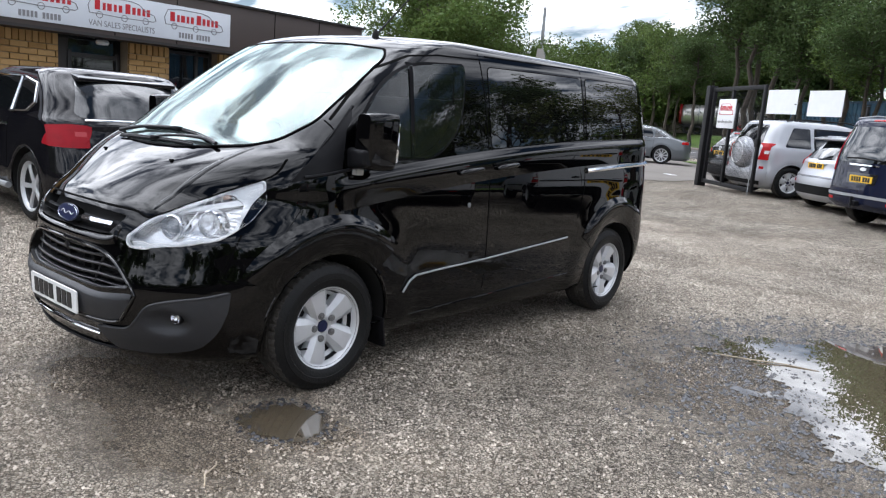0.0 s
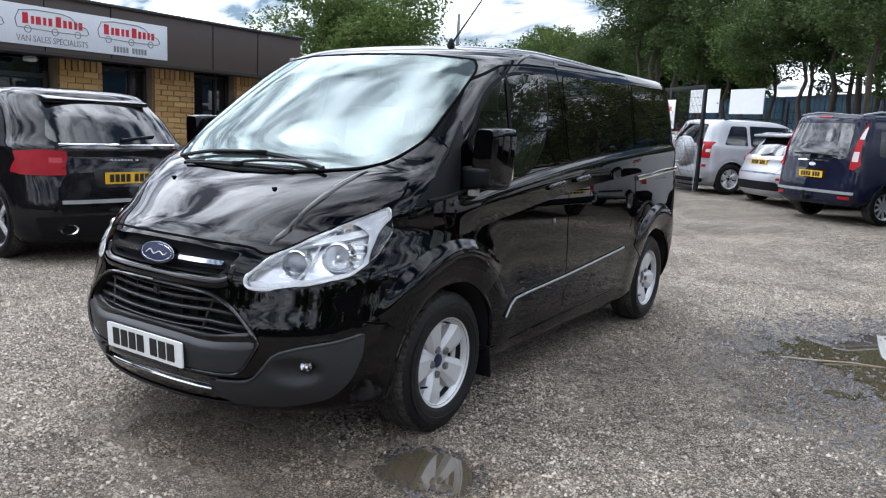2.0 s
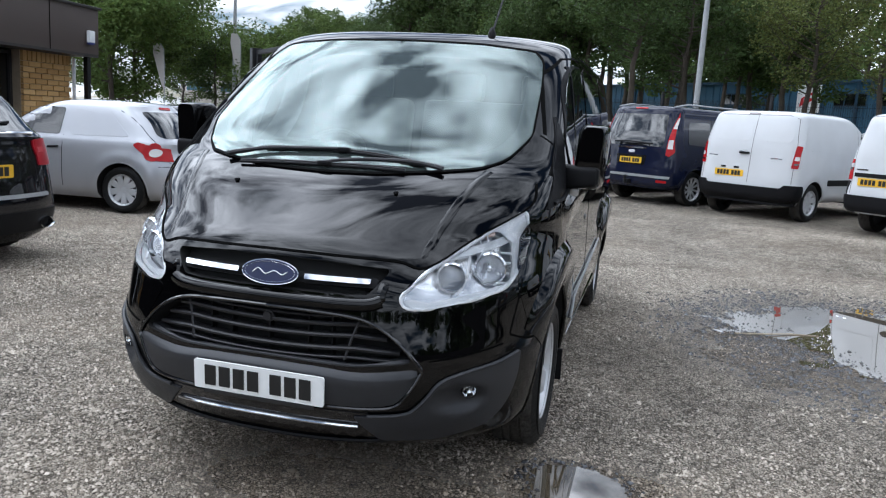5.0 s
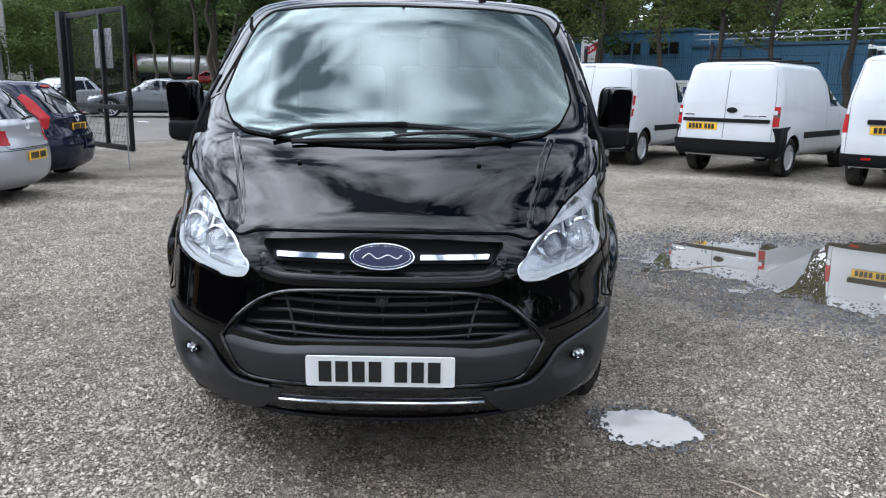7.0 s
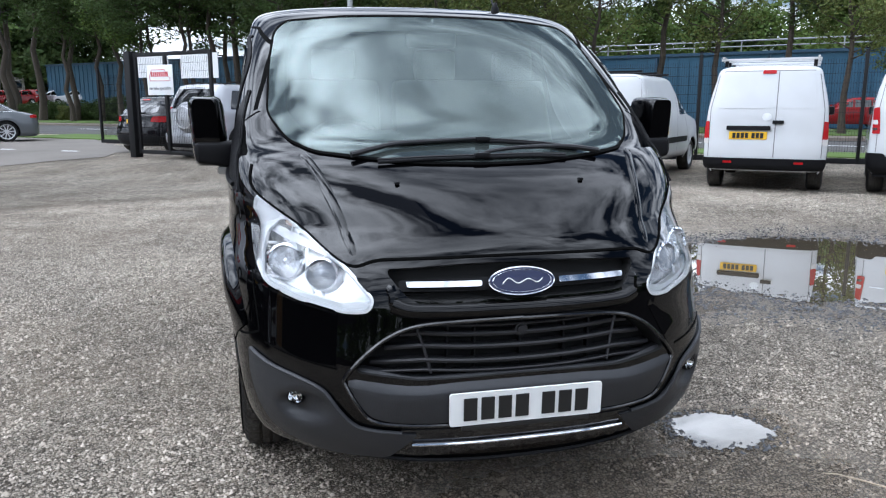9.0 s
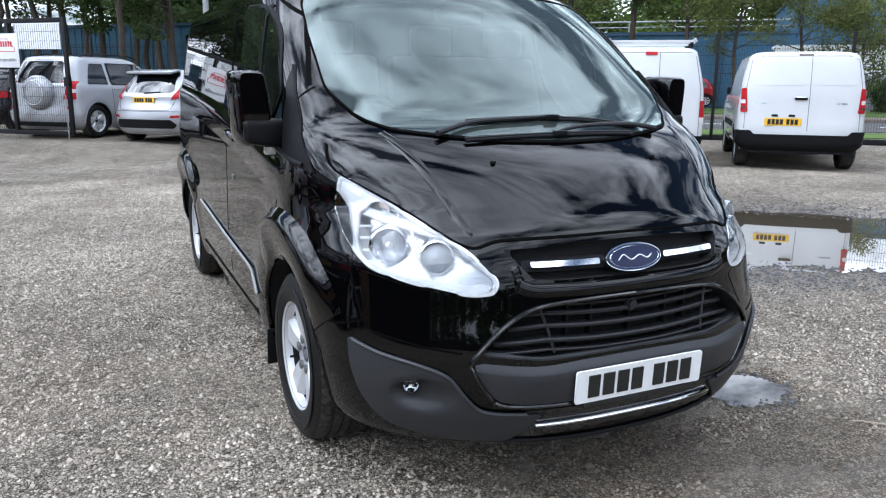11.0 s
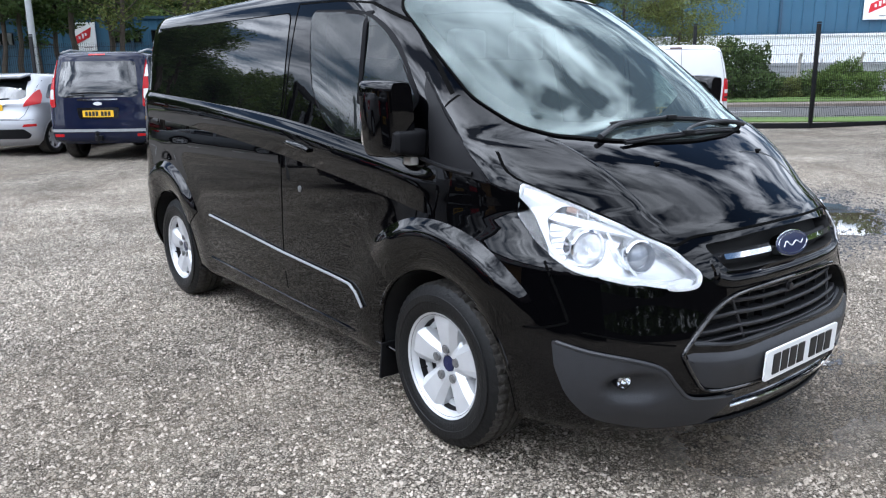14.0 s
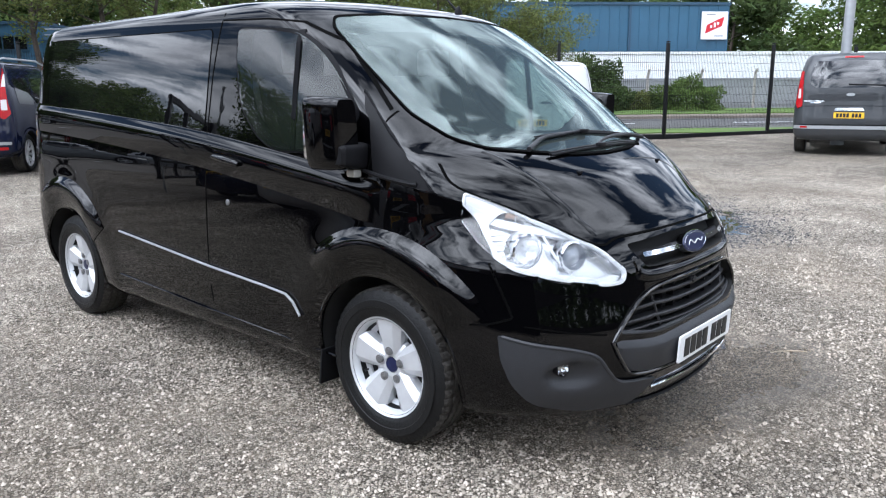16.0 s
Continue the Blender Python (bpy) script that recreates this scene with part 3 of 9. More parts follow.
    def solid(self, nf=16, ns=50, nr=12, inset=0.0, mi=0, zlim=None, ylim=None):
        bm = bmesh.new()
        rings = []
        for z in self.levels():
            if zlim and not zlim[0] <= z <= zlim[1]:
                continue
            ring = []
            half = self.outline(z, nf, ns, nr, inset)
            pts = half + [(-x, y) for x, y in half[-2:0:-1]]
            for x, y in pts:
                if ylim:
                    y = min(max(y, ylim[0]), ylim[1])
                if self.flares and not inset and abs(x) > 0.3:
                    x += math.copysign(self.bulge(y, z), x) * min(1.0, (abs(x) - 0.3) / 0.4)
                ring.append(bm.verts.new((x, y, z)))
            rings.append(ring)
        n = len(rings[0])
        for q, s in zip(rings, rings[1:]):
            for k in range(n):
                f = bm.faces.new((q[k], q[(k + 1) % n], s[(k + 1) % n], s[k]))
                f.material_index = mi
        for f in (bm.faces.new(rings[0][::-1]), bm.faces.new(rings[-1])):
            f.material_index = mi
        return bm

    def patch(self, mode, poly, off=0.003, thick=0.012, step=0.06, bulge=0.0):
        """A panel that lies on the body over a polygon: (y, z) on the sides, (x, z) on nose and tail."""
        bm = bmesh.new()
        bm.faces.new([bm.verts.new((a, b, 0)) for a, b in poly])
        A, B = [p[0] for p in poly], [p[1] for p in poly]
        for ax, lo, hi in ((0, min(A), max(A)), (1, min(B), max(B))):
            k = max(1, int((hi - lo) / step))
            for i in range(1, k):
                c = [0, 0, 0]
                c[ax] = lo + (hi - lo) * i / k
                nn = [0, 0, 0]
                nn[ax] = 1
                bmesh.ops.bisect_plane(bm, geom=bm.verts[:] + bm.edges[:] + bm.faces[:], plane_co=c, plane_no=nn)
        big = [f for f in bm.faces if len(f.verts) > 4]
        if big:
            bmesh.ops.triangulate(bm, faces=big)
        ca, cb = (min(A) + max(A)) / 2, (min(B) + max(B)) / 2
        nr = {}
        for v in bm.verts:
            a, b = v.co.x, v.co.y
            n = self.normal(mode, a, b)
            o = off
            if bulge:
                u, w = (a - ca) / max(1e-6, (max(A) - min(A)) / 2), (b - cb) / max(1e-6, (max(B) - min(B)) / 2)
                o += bulge * max(0.0, 1 - u * u) * max(0.0, 1 - w * w)
            nr[v] = n
            v.co = self.at(mode, a, b) + n * o
        if thick:
            edges = [e for e in bm.edges if e.is_boundary]
            g = bmesh.ops.extrude_edge_only(bm, edges=edges)
            olds = {v.co.to_tuple(6): nr[v] for v in nr}
            for v in (x for x in g["geom"] if isinstance(x, bmesh.types.BMVert)):
                v.co -= olds.get(v.co.to_tuple(6), Vector((0, 0, 0))) * thick
        return bm


    def slab(self, mode, poly, off=0.05, depth=0.15, step=0.08, mi=1):
        """A closed block that follows the body over a polygon, from off outside it to depth below that."""
        bm = self.patch(mode, poly, 0.0, 0.0, step)
        front = list(bm.verts)
        edges = [e for e in bm.edges if e.is_boundary]
        outv = {"L": Vector((1, 0, 0)), "R": Vector((-1, 0, 0)), "F": Vector((0, -1, 0)), "B": Vector((0, 1, 0))}[mode]
        back = {}
        for v in front:
            p = v.co.copy()
            if mode in "FB":
                n = self.normal(mode, p.x, p.z)
            else:
                n = self.normal(mode, p.y, p.z)
            n = (n + outv).normalized()
            back[v] = bm.verts.new(p + n * (off - depth))
            v.co = p + n * off
        for f in list(bm.faces):
            bm.faces.new([back[v] for v in f.verts][::-1])
        for e in edges:
            a, b = e.verts
            bm.faces.new((a, b, back[b], back[a]))
        for f in bm.faces:
            f.material_index = mi
        bmesh.ops.triangulate(bm, faces=[f for f in bm.faces if len(f.verts) > 3])
        return bm


def carve(body, cutters):
    """Takes the cutters' volumes out of a body."""
    for bm in cutters:
        me = mesh_of("cutter", bm, list(body.data.materials), smooth=False)
        c = new("cutter", me)
        c.parent = body.parent
        md = body.modifiers.new("cut", "BOOLEAN")
        md.operation, md.object, md.solver = "DIFFERENCE", c, "EXACT"
        dg = bpy.context.evaluated_depsgraph_get()
        dg.update()
        me2 = bpy.data.meshes.new_from_object(body.evaluated_get(dg))
        body.modifiers.clear()
        old = body.data
        body.data = me2
        bpy.data.meshes.remove(old)
        bpy.data.objects.remove(c)
        bpy.data.meshes.remove(me)
    body.data.shade_smooth()
    body.data.set_sharp_from_angle(angle=radians(35))


def words(parent, name, text, size, mat, m, label="", align="CENTER", extrude=0.002, xs=1.0):
    """Flat lettering in the built-in font, as a mesh."""
    cu = bpy.data.curves.new(name, "FONT")
    cu.body, cu.size, cu.extrude = text, size, extrude
    cu.align_x, cu.align_y = align, "CENTER"
    tmp = new(name, cu)
    dg = bpy.context.evaluated_depsgraph_get()
    dg.update()
    me = bpy.data.meshes.new_from_object(tmp.evaluated_get(dg))
    bpy.data.objects.remove(tmp)
    bpy.data.curves.remove(cu)
    me.materials.clear()
    me.materials.append(mat)
    ob = new(name, me)
    ob.parent = parent
    ob.matrix_basis = m @ Matrix.Diagonal((xs, 1, 1, 1))
    if label:
        tagged(ob, label)
    return ob


_wheel = {}


def wheel_meshes(style, R, rim, width):
    """Meshes of a wheel whose outer side faces +x, about its hub: tyre, barrel, face pieces."""
    key = (style, R, rim, width)
    if key in _wheel:
        return _wheel[key]
    h = width / 2
    d = {}
    prof = [(rim - 0.005, -h * 0.86), (rim + 0.02, -h * 0.98), ((R + rim) / 2, -h * 1.04), (R - 0.03, -h * 0.96), (R - 0.008, -h * 0.82), (R, -h * 0.6),
            (R, -h * 0.42), (R - 0.008, -h * 0.40), (R - 0.008, -h * 0.32), (R, -h * 0.30), (R + 0.001, -h * 0.06), (R - 0.008, -h * 0.04), (R - 0.008, h * 0.04),
            (R + 0.001, h * 0.06), (R, h * 0.30), (R - 0.008, h * 0.32), (R - 0.008, h * 0.40), (R, h * 0.42), (R, h * 0.6), (R - 0.008, h * 0.82),
            (R - 0.03, h * 0.96), (R - 0.045, h * 0.985), (R - 0.048, h * 1.0), ((R + rim) / 2 + 0.018, h * 1.035), ((R + rim) / 2 + 0.016, h * 1.055), ((R + rim) / 2 - 0.012, h * 1.055), ((R + rim) / 2 - 0.014, h * 1.03), (rim + 0.022, h * 0.99), (rim + 0.018, h * 0.965), (rim - 0.005, h * 0.86)]
    seg = 160 if style == "five" else 64
    bm = lathe(prof, seg)
    for v in bm.verts:      # cross cuts of the tread
        r = math.hypot(v.co.y, v.co.z)
        if r > R - 0.012 and h * 0.35 < abs(v.co.x) < h * 0.85:
            k = round(math.atan2(v.co.z, v.co.y) / (2 * math.pi / seg))
            if k % 3 == 0:
                f = (r - 0.006) / r
                v.co.y *= f
                v.co.z *= f
    for f in bm.faces:      # the running surface is dusty
        if min(math.hypot(v.co.y, v.co.z) for v in f.verts) > R - 0.018:
            f.material_index = 1
    d["tyre"] = mesh_of("tyre", bm, [M["rubber"], M["tread"]], sharp=30)
    # five-spoke barrels are coloured near-black to stand in for the brake's shade
    d["wheel"] = mesh_of("wheel", lathe([(0.03, -h * 0.3), (rim * 0.6, -h * 0.3), (rim * 0.9, -h * 0.5), (rim * 0.93, h * 0.55), (rim * 0.9, h * 0.6), (rim * 0.86, h * 0.2), (rim * 0.3, h * 0.1), (0.03, h * 0.1)], 40), M["black_steel" if style == "five" else "alloy_dark"])
    d["rim"] = mesh_of("rim", lathe(([(rim * 0.79, h * 0.02), (rim * 0.79, h * 0.26), (rim * 0.83, h * 0.33)] if style == "five" else []) + [(rim * 0.90, h * 0.38 if style == "five" else h * 0.25), (rim * 0.91, h * 0.62), (rim * 0.955, h * 0.80), (rim * 1.0, h * 0.90), (rim * 1.03, h * 0.93), (rim * 1.035, h * 0.86), (rim * 1.0, h * 0.7)], 64), M["alloy"])

    def spoke(w0, w1, r0, r1, x0, x1, split=0.0, dep=0.02, bev=0.006):
        bm = bmesh.new()
        cs = []
        for i in range(7):
            t = i / 6
            r = r0 + (r1 - r0) * t
            w = w0 + (w1 - w0) * t ** 1.15
            x = x0 + (x1 - x0) * t - 0.012 * math.sin(math.pi * t) * 0 + 0.006 * math.sin(math.pi * t)
            cs.append([bm.verts.new(p) for p in ((x - dep, -w, r), (x - bev, -w * 0.96, r), (x, -w * (0.96 - bev * 22), r), (x + 0.002 - split * t, 0, r), (x, w * (0.96 - bev * 22), r), (x - bev, w * 0.96, r), (x - dep, w, r))])
        for q, s in zip(cs, cs[1:]):
            for k in range(6):
                bm.faces.new((q[k], q[k + 1], s[k + 1], s[k]))
        return bm
    if style == "five":
        d["n"] = 5
        d["spoke"] = mesh_of("spoke", spoke(0.046, 0.088, 0.045, rim * 0.96, h * 0.56, h * 0.76, 0.003, 0.06, 0.020), M["alloy"], sharp=30)
        d["hub"] = mesh_of("hub_plate", lathe([(0.118, h * 0.02), (0.116, h * 0.30), (0.108, h * 0.40), (0.080, h * 0.49), (0.050, h * 0.56), (0.036, h * 0.54), (0.034, h * 0.42)], 48), M["alloy"])
        d["cap"] = mesh_of("hub_cap", lathe([(0.033, h * 0.42), (0.031, h * 0.56), (0.0005, h * 0.585)], 24), M["blue_enamel"])
        d["nut"] = mesh_of("wheel_nut", lathe([(0.019, h * 0.46), (0.0185, h * 0.585), (0.0135, h * 0.585), (0.013, h * 0.53), (0.0115, h * 0.53), (0.011, h * 0.60), (0.0005, h * 0.62)], 14), M["galv_soft"])
        d["valve"] = mesh_of("valve", tubed([(h * 0.45, 0, rim * 0.80), (h * 0.80, 0, rim * 0.72)], 0.005, 8), M["trim"])
    else:
        d["n"] = {"seven": 7, "ten": 10, "cover": 9, "twin": 5}.get(style, 5)
        n = d["n"]
        w1 = {"seven": 0.034, "ten": 0.020, "cover": 0.046, "twin": 0.030}[style]
        d["spoke"] = mesh_of("spoke", spoke(w1 * 0.75, w1, 0.04, rim * 0.97, h * 0.55, h * 0.72, 0.004), M["alloy"], sharp=30)
        d["hub"] = mesh_of("hub_plate", lathe([(0.07, h * 0.3), (0.066, h * 0.55), (0.0005, h * 0.6)], 24), M["alloy"])
    _wheel[key] = d
    return d


def wheels(parent, spots, style, R, rim, width):
    """spots: x, y of the wheel's middle; the outer side follows the sign of x."""
    d = wheel_meshes(style, R, rim, width)
    for x, y, spin in spots:
        turn = pose(x, y, R, 0, 0, 0 if x > 0 else 180) @ pose(0, 0, 0, spin, 0, 0)
        w = part("wheel", d["wheel"], None, parent, at=turn)
        part("tyre", d["tyre"], None, w, "black rubber tyre")
        part("rim", d["rim"], None, w, "silver alloy rim")
        for k in range(d["n"]):
            part("spoke", d["spoke"], None, w, at=pose(0, 0, 0, 360 / d["n"] * k))
        part("hub_plate", d["hub"], None, w)
        if "valve" in d:
            part("valve", d["valve"], None, w, at=pose(0, 0, 0, 36 + 72))
        if "cap" in d:
            part("hub_cap", d["cap"], None, w, "blue centre cap")
            for k in range(5):
                part("wheel_nut", d["nut"], None, w, at=pose(0, 0, 0, 360 / 5 * k) @ pose(0.011, 0, 0.064))


def plate(parent, m, yellow=True, w=0.52, h=0.111):
    """A registration plate that faces -y in its own axes; its characters are bars."""
    bm = bmesh.new()
    prism(bm, fillet([(-w / 2, -h / 2), (w / 2, -h / 2), (w / 2, h / 2), (-w / 2, h / 2)], 0.01), 0, 0.008, "y")
    p = part("number_plate", bm, M["plate_yellow" if yellow else "plate_white"], parent, "yellow rear number plate" if yellow else "white front number plate", at=m)
    for i, u in enumerate((-0.192, -0.134, -0.076, -0.018, 0.072, 0.130, 0.188)):
        part("bar", boxed((u * w / 0.52, -0.002, 0), (0.044 * w / 0.52, 0.004, 0.076 * h / 0.111)), M["ink"], p, smooth=False)
    return p

# ---- ground, road, building, fences ----
FENCE = [(-5.8, 23.6), (-1.2, 20.5), (11.3, 10.2), (15.0, 6.3), (18.2, 4.85), (32.0, -1.7), (60, -14)]
AXIS = Vector((0.72, -0.69))        # along the road
ACROSS = Vector((0.69, 0.72))       # from the yard over the road


def across(x, y):
    return x * ACROSS.x + y * ACROSS.y


def smooth_step(t):
    t = min(1.0, max(0.0, t))
    return t * t * (3 - 2 * t)


def ground_height(x, y):
    """The yard is flat, lifts gently under the far row and towards the gates, and meets the road."""
    n = across(x, y)
    a = x * AXIS.x + y * AXIS.y
    yard = smooth_step((n - 6.0) / 2.8) * (0.165 + 0.085 * smooth_step((-8 - a) / 4))
    return yard + (0.25 - yard) * smooth_step((n - 13.0) / 3.0)


def sheet(name, xs, ys, height, mat):
    bm = bmesh.new()
    vs = [[bm.verts.new((x, y, height(x, y))) for x in xs] for y in ys]
    for j in range(len(ys) - 1):
        for i in range(len(xs) - 1):
            bm.faces.new((vs[j][i], vs[j][i + 1], vs[j + 1][i + 1], vs[j + 1][i]))
    return part(name, bm, mat)


def spread(lo, hi, near, fine, coarse):
    out = [lo]
    while out[-1] < hi:
        x = out[-1]
        out.append(x + (fine if abs(x) < near else coarse * max(1.0, (abs(x) - near) / 30)))
    return out


ground = tagged(sheet("ground", spread(-900, 900, 28, 0.4, 5), spread(-900, 900, 28, 0.4, 5), ground_height, M["ground"]), "grey crushed-stone yard with worn tracks and damp hollows", "ground", kind="structure")


def road_strip(name, n0, n1, z, mat, label, lo=-160, hi=170, edge=0.0, thick=0.12, step=4.0):
    """A band along the road between two distances from the yard."""
    bm = bmesh.new()
    k = int((hi - lo) / step)
    rows = []
    for i in range(k + 1):
        a = lo + (hi - lo) * i / k
        j0, j1 = random.uniform(-edge, edge), random.uniform(-edge, edge)
        pts = []
        for n, zz in ((n0 + j0, z - thick), (n0 + j0, z), (n1 + j1, z), (n1 + j1, z - thick)):
            p = ACROSS * n + AXIS * a
            pts.append(bm.verts.new((p.x, p.y, zz)))
        rows.append(pts)
    for q, s in zip(rows, rows[1:]):
        for j in range(3):
            bm.faces.new((q[j], q[j + 1], s[j + 1], s[j]))
    return tagged(part(name, bm, mat, smooth=False), label, name, kind="structure")


road_strip("verge", 16.9, 19.0, 0.275, M["turf"], "mown grass verge between the fence and the road", lo=-21, edge=0.12, step=0.6)
road_strip("verge", 14.5, 17.4, 0.29, M["turf"], "rough grass verge beside the entrance", lo=-28.2, hi=-21, edge=0.16, step=0.4)
road_strip("road", 17.4, 19.0, 0.258, M["asphalt"], "grey asphalt edge of the road at the entrance", lo=-42, hi=-21)
road_strip("road", 19.0, 26.6, 0.262, M["asphalt"], "grey asphalt road past the yard")
road_strip("footway", 26.6, 28.9, 0.36, M["footway"], "brown footway beyond the road")
road_strip("verge", 28.9, 36.0, 0.40, M["turf"], "grass verge in front of the hoarding", edge=0.1, step=0.8)
for a in range(-60, 90, 6):
    bm = bmesh.new()
    poly = [ACROSS * 22.7 + AXIS * a, ACROSS * 22.8 + AXIS * a, ACROSS * 22.8 + AXIS * (a + 2.4), ACROSS * 22.7 + AXIS * (a + 2.4)]
    prism(bm, [(p.x, p.y) for p in poly], 0.262, 0.267, "z")
    tagged(part("road_marking", bm, M["board_white"], smooth=False), "white dashed line on the road", "marking", "road markings", "structure")

# the entrance's worn tarmac
def inside(x, y, poly):
    odd = False
    for (xa, ya), (xb, yb) in zip(poly, poly[1:] + poly[:1]):
        if (ya > y) != (yb > y) and x < xa + (xb - xa) * (y - ya) / (yb - ya):
            odd = not odd
    return odd


APRON = [(-40, 15.99), (-4.35, 15.99), (-3.7, 18.3), (-5.3, 23.3), (-6.2, 26.3), (-9.7, 29.5), (-13.2, 38.9), (-26, 51.5), (-60, 40)]
bm = bmesh.new()
cells = {}
for i in range(-130, -4):
    for j in range(38, 130):
        if all(inside(0.4 * (i + u), 0.4 * (j + v), APRON) for u, v in ((0, 0), (1, 0), (1, 1), (0, 1))):
            q = []
            for u, v in ((0, 0), (1, 0), (1, 1), (0, 1)):
                k = (i + u, j + v)
                if k not in cells:
                    x, y = 0.4 * k[0] + random.uniform(-0.05, 0.05), 0.4 * k[1] + random.uniform(-0.05, 0.05)
                    cells[k] = bm.verts.new((x, y, ground_height(x, y) + 0.014))
                q.append(cells[k])
            bm.faces.new(q)
tagged(part("apron", bm, M["apron"]), "worn grey tarmac at the yard's entrance", "apron", kind="structure")
for mx, my in ((-9.55, 21.35), (-7.62, 20.02), (-5.70, 18.68)):
    bm = bmesh.new()
    ux, uy = 0.82, -0.57
    prism(bm, [(mx - 0.26 * ux + 0.06 * uy, my - 0.26 * uy - 0.06 * ux), (mx + 0.26 * ux + 0.06 * uy, my + 0.26 * uy - 0.06 * ux), (mx + 0.26 * ux - 0.06 * uy, my + 0.26 * uy + 0.06 * ux), (mx - 0.26 * ux - 0.06 * uy, my - 0.26 * uy + 0.06 * ux)], ground_height(mx, my) + 0.010, ground_height(mx, my) + 0.019, "z")
    tagged(part("road_marking", bm, M["board_white"], smooth=False), "worn white dash on the entrance tarmac", "marking", "entrance markings", "structure")

# bank and raised car park beyond the far verge
bm = bmesh.new()
rows = []
for i in range(43):
    a = -24 - 3.0 * i
    k = smooth_step((-24 - a) / 12)
    rows.append([bm.verts.new((*(ACROSS * n + AXIS * a), 0.405 + z * k)) for n, z in ((35.8, 0.0), (37.0, 0.35), (38.5, 0.85), (40.0, 1.12))])
for q, r in zip(rows, rows[1:]):
    for j in range(3):
        bm.faces.new((q[j], r[j], r[j + 1], q[j + 1]))
tagged(part("bank", bm, M["turf"]), "low grass bank under the trees beyond the road", "bank", kind="structure")
road_strip("car_park", 40.0, 75.0, 1.52, M["apron"], "raised grey car park behind the roadside trees", lo=-150, hi=-36)


def ripple(x, y, seed):
    """Smooth uneven field between about -1 and 1."""
    v, amp, f = 0.0, 0.5, 1.0
    for k in range(5):
        v = v + amp * (np.sin(f * (x * 1.9 + y * 1.1) + seed * 1.7 + k * 2.1 + 1.3 * np.sin(f * y * 1.3 + seed)) + np.sin(f * (y * 2.3 - x * 0.8) + seed * 2.9 + k * 1.3 + 1.1 * np.sin(f * x * 1.7 + k))) * 0.5
        amp, f = amp * 0.62, f * 2.07
    return v


# hollows of the yard that hold water: centre, radii, turn, seed
HOLLOWS = [(4.22, 2.38, 2.12, 1.45, -0.36, 3.0), (1.14, -0.41, 0.21, 0.165, -0.45, 5.0)]


def depth_at(x, y):
    """How far inside the nearest hollow: above 0 is under water, down to -1 is its wet rim."""
    best = np.full(np.shape(x), -9.0)
    for cx, cy, rx, ry, rot, seed in HOLLOWS:
        c, s = math.cos(rot), math.sin(rot)
        u, v = ((x - cx) * c + (y - cy) * s) / rx, ((y - cy) * c - (x - cx) * s) / ry
        f = 2.2 / min(1.0, rx * 1.2)
        d = 1 - np.sqrt(u * u + v * v) + 0.24 * ripple(x * f * 0.45, y * f * 0.45, seed) + (0.075 if rx > 1 else 0.10) * ripple(x * 9, y * 9, seed + 4)
        best = np.maximum(best, d)
    return best


def puddle(k, step, label):
    """A sheet of water whose ragged shore follows the hollow."""
    cx, cy, rx, ry, rot, seed = HOLLOWS[k]
    R = 1.45 * max(rx, ry)
    n = int(2 * R / step)
    gx, gy = np.meshgrid(cx - R + step * np.arange(n + 1), cy - R + step * np.arange(n + 1))
    rng = np.random.default_rng(int(seed))
    gx, gy = gx + rng.uniform(-0.3, 0.3, gx.shape) * step, gy + rng.uniform(-0.3, 0.3, gy.shape) * step
    d = depth_at(gx, gy)
    rim = rng.uniform(-0.10, 0.04, d.shape)
    film = ripple(gx * 6.5, gy * 6.5, seed + 9) + 0.5 * ripple(gx * 17, gy * 17, seed + 2)
    wet = (d > -0.34) & (film > 0.02 - 1.1 * d) | (d > 0.0 + rim * (rng.random(d.shape) < 0.25))
    ids = np.arange(gx.size).reshape(gx.shape)
    quad = wet[:-1, :-1] & wet[1:, :-1] & wet[1:, 1:] & wet[:-1, 1:]
    corner = [ids[:-1, :-1], ids[:-1, 1:], ids[1:, 1:], ids[1:, :-1]]
    left = set(zip(*np.nonzero(quad)))
    while left:        # each sheet of water that stands alone is a puddle of its own
        todo, cells = [left.pop()], []
        while todo:
            i, j = todo.pop()
            cells.append((i, j))
            for q in ((i + 1, j), (i - 1, j), (i, j + 1), (i, j - 1)):
                if q in left:
                    left.discard(q)
                    todo.append(q)
        if len(cells) < 70:
            continue
        ii, jj = np.array(cells).T
        used, inv = np.unique(np.stack([c[ii, jj] for c in corner], 1), return_inverse=True)
        me = bpy.data.meshes.new("puddle")
        me.from_pydata(np.stack([gx.ravel()[used], gy.ravel()[used], np.full(len(used), 0.0045)], 1).tolist(), [], inv.reshape(-1, 4).tolist())
        me.materials.append(M["water"])
        tagged(new("puddle", me), label if len(cells) > 900 else "shallow rain pool beside the larger puddle", "puddle", "puddles", "structure")


puddle(0, 0.028, "large muddy puddle in a hollow of the yard")
puddle(1, 0.010, "small puddle beside the van's front wheel")


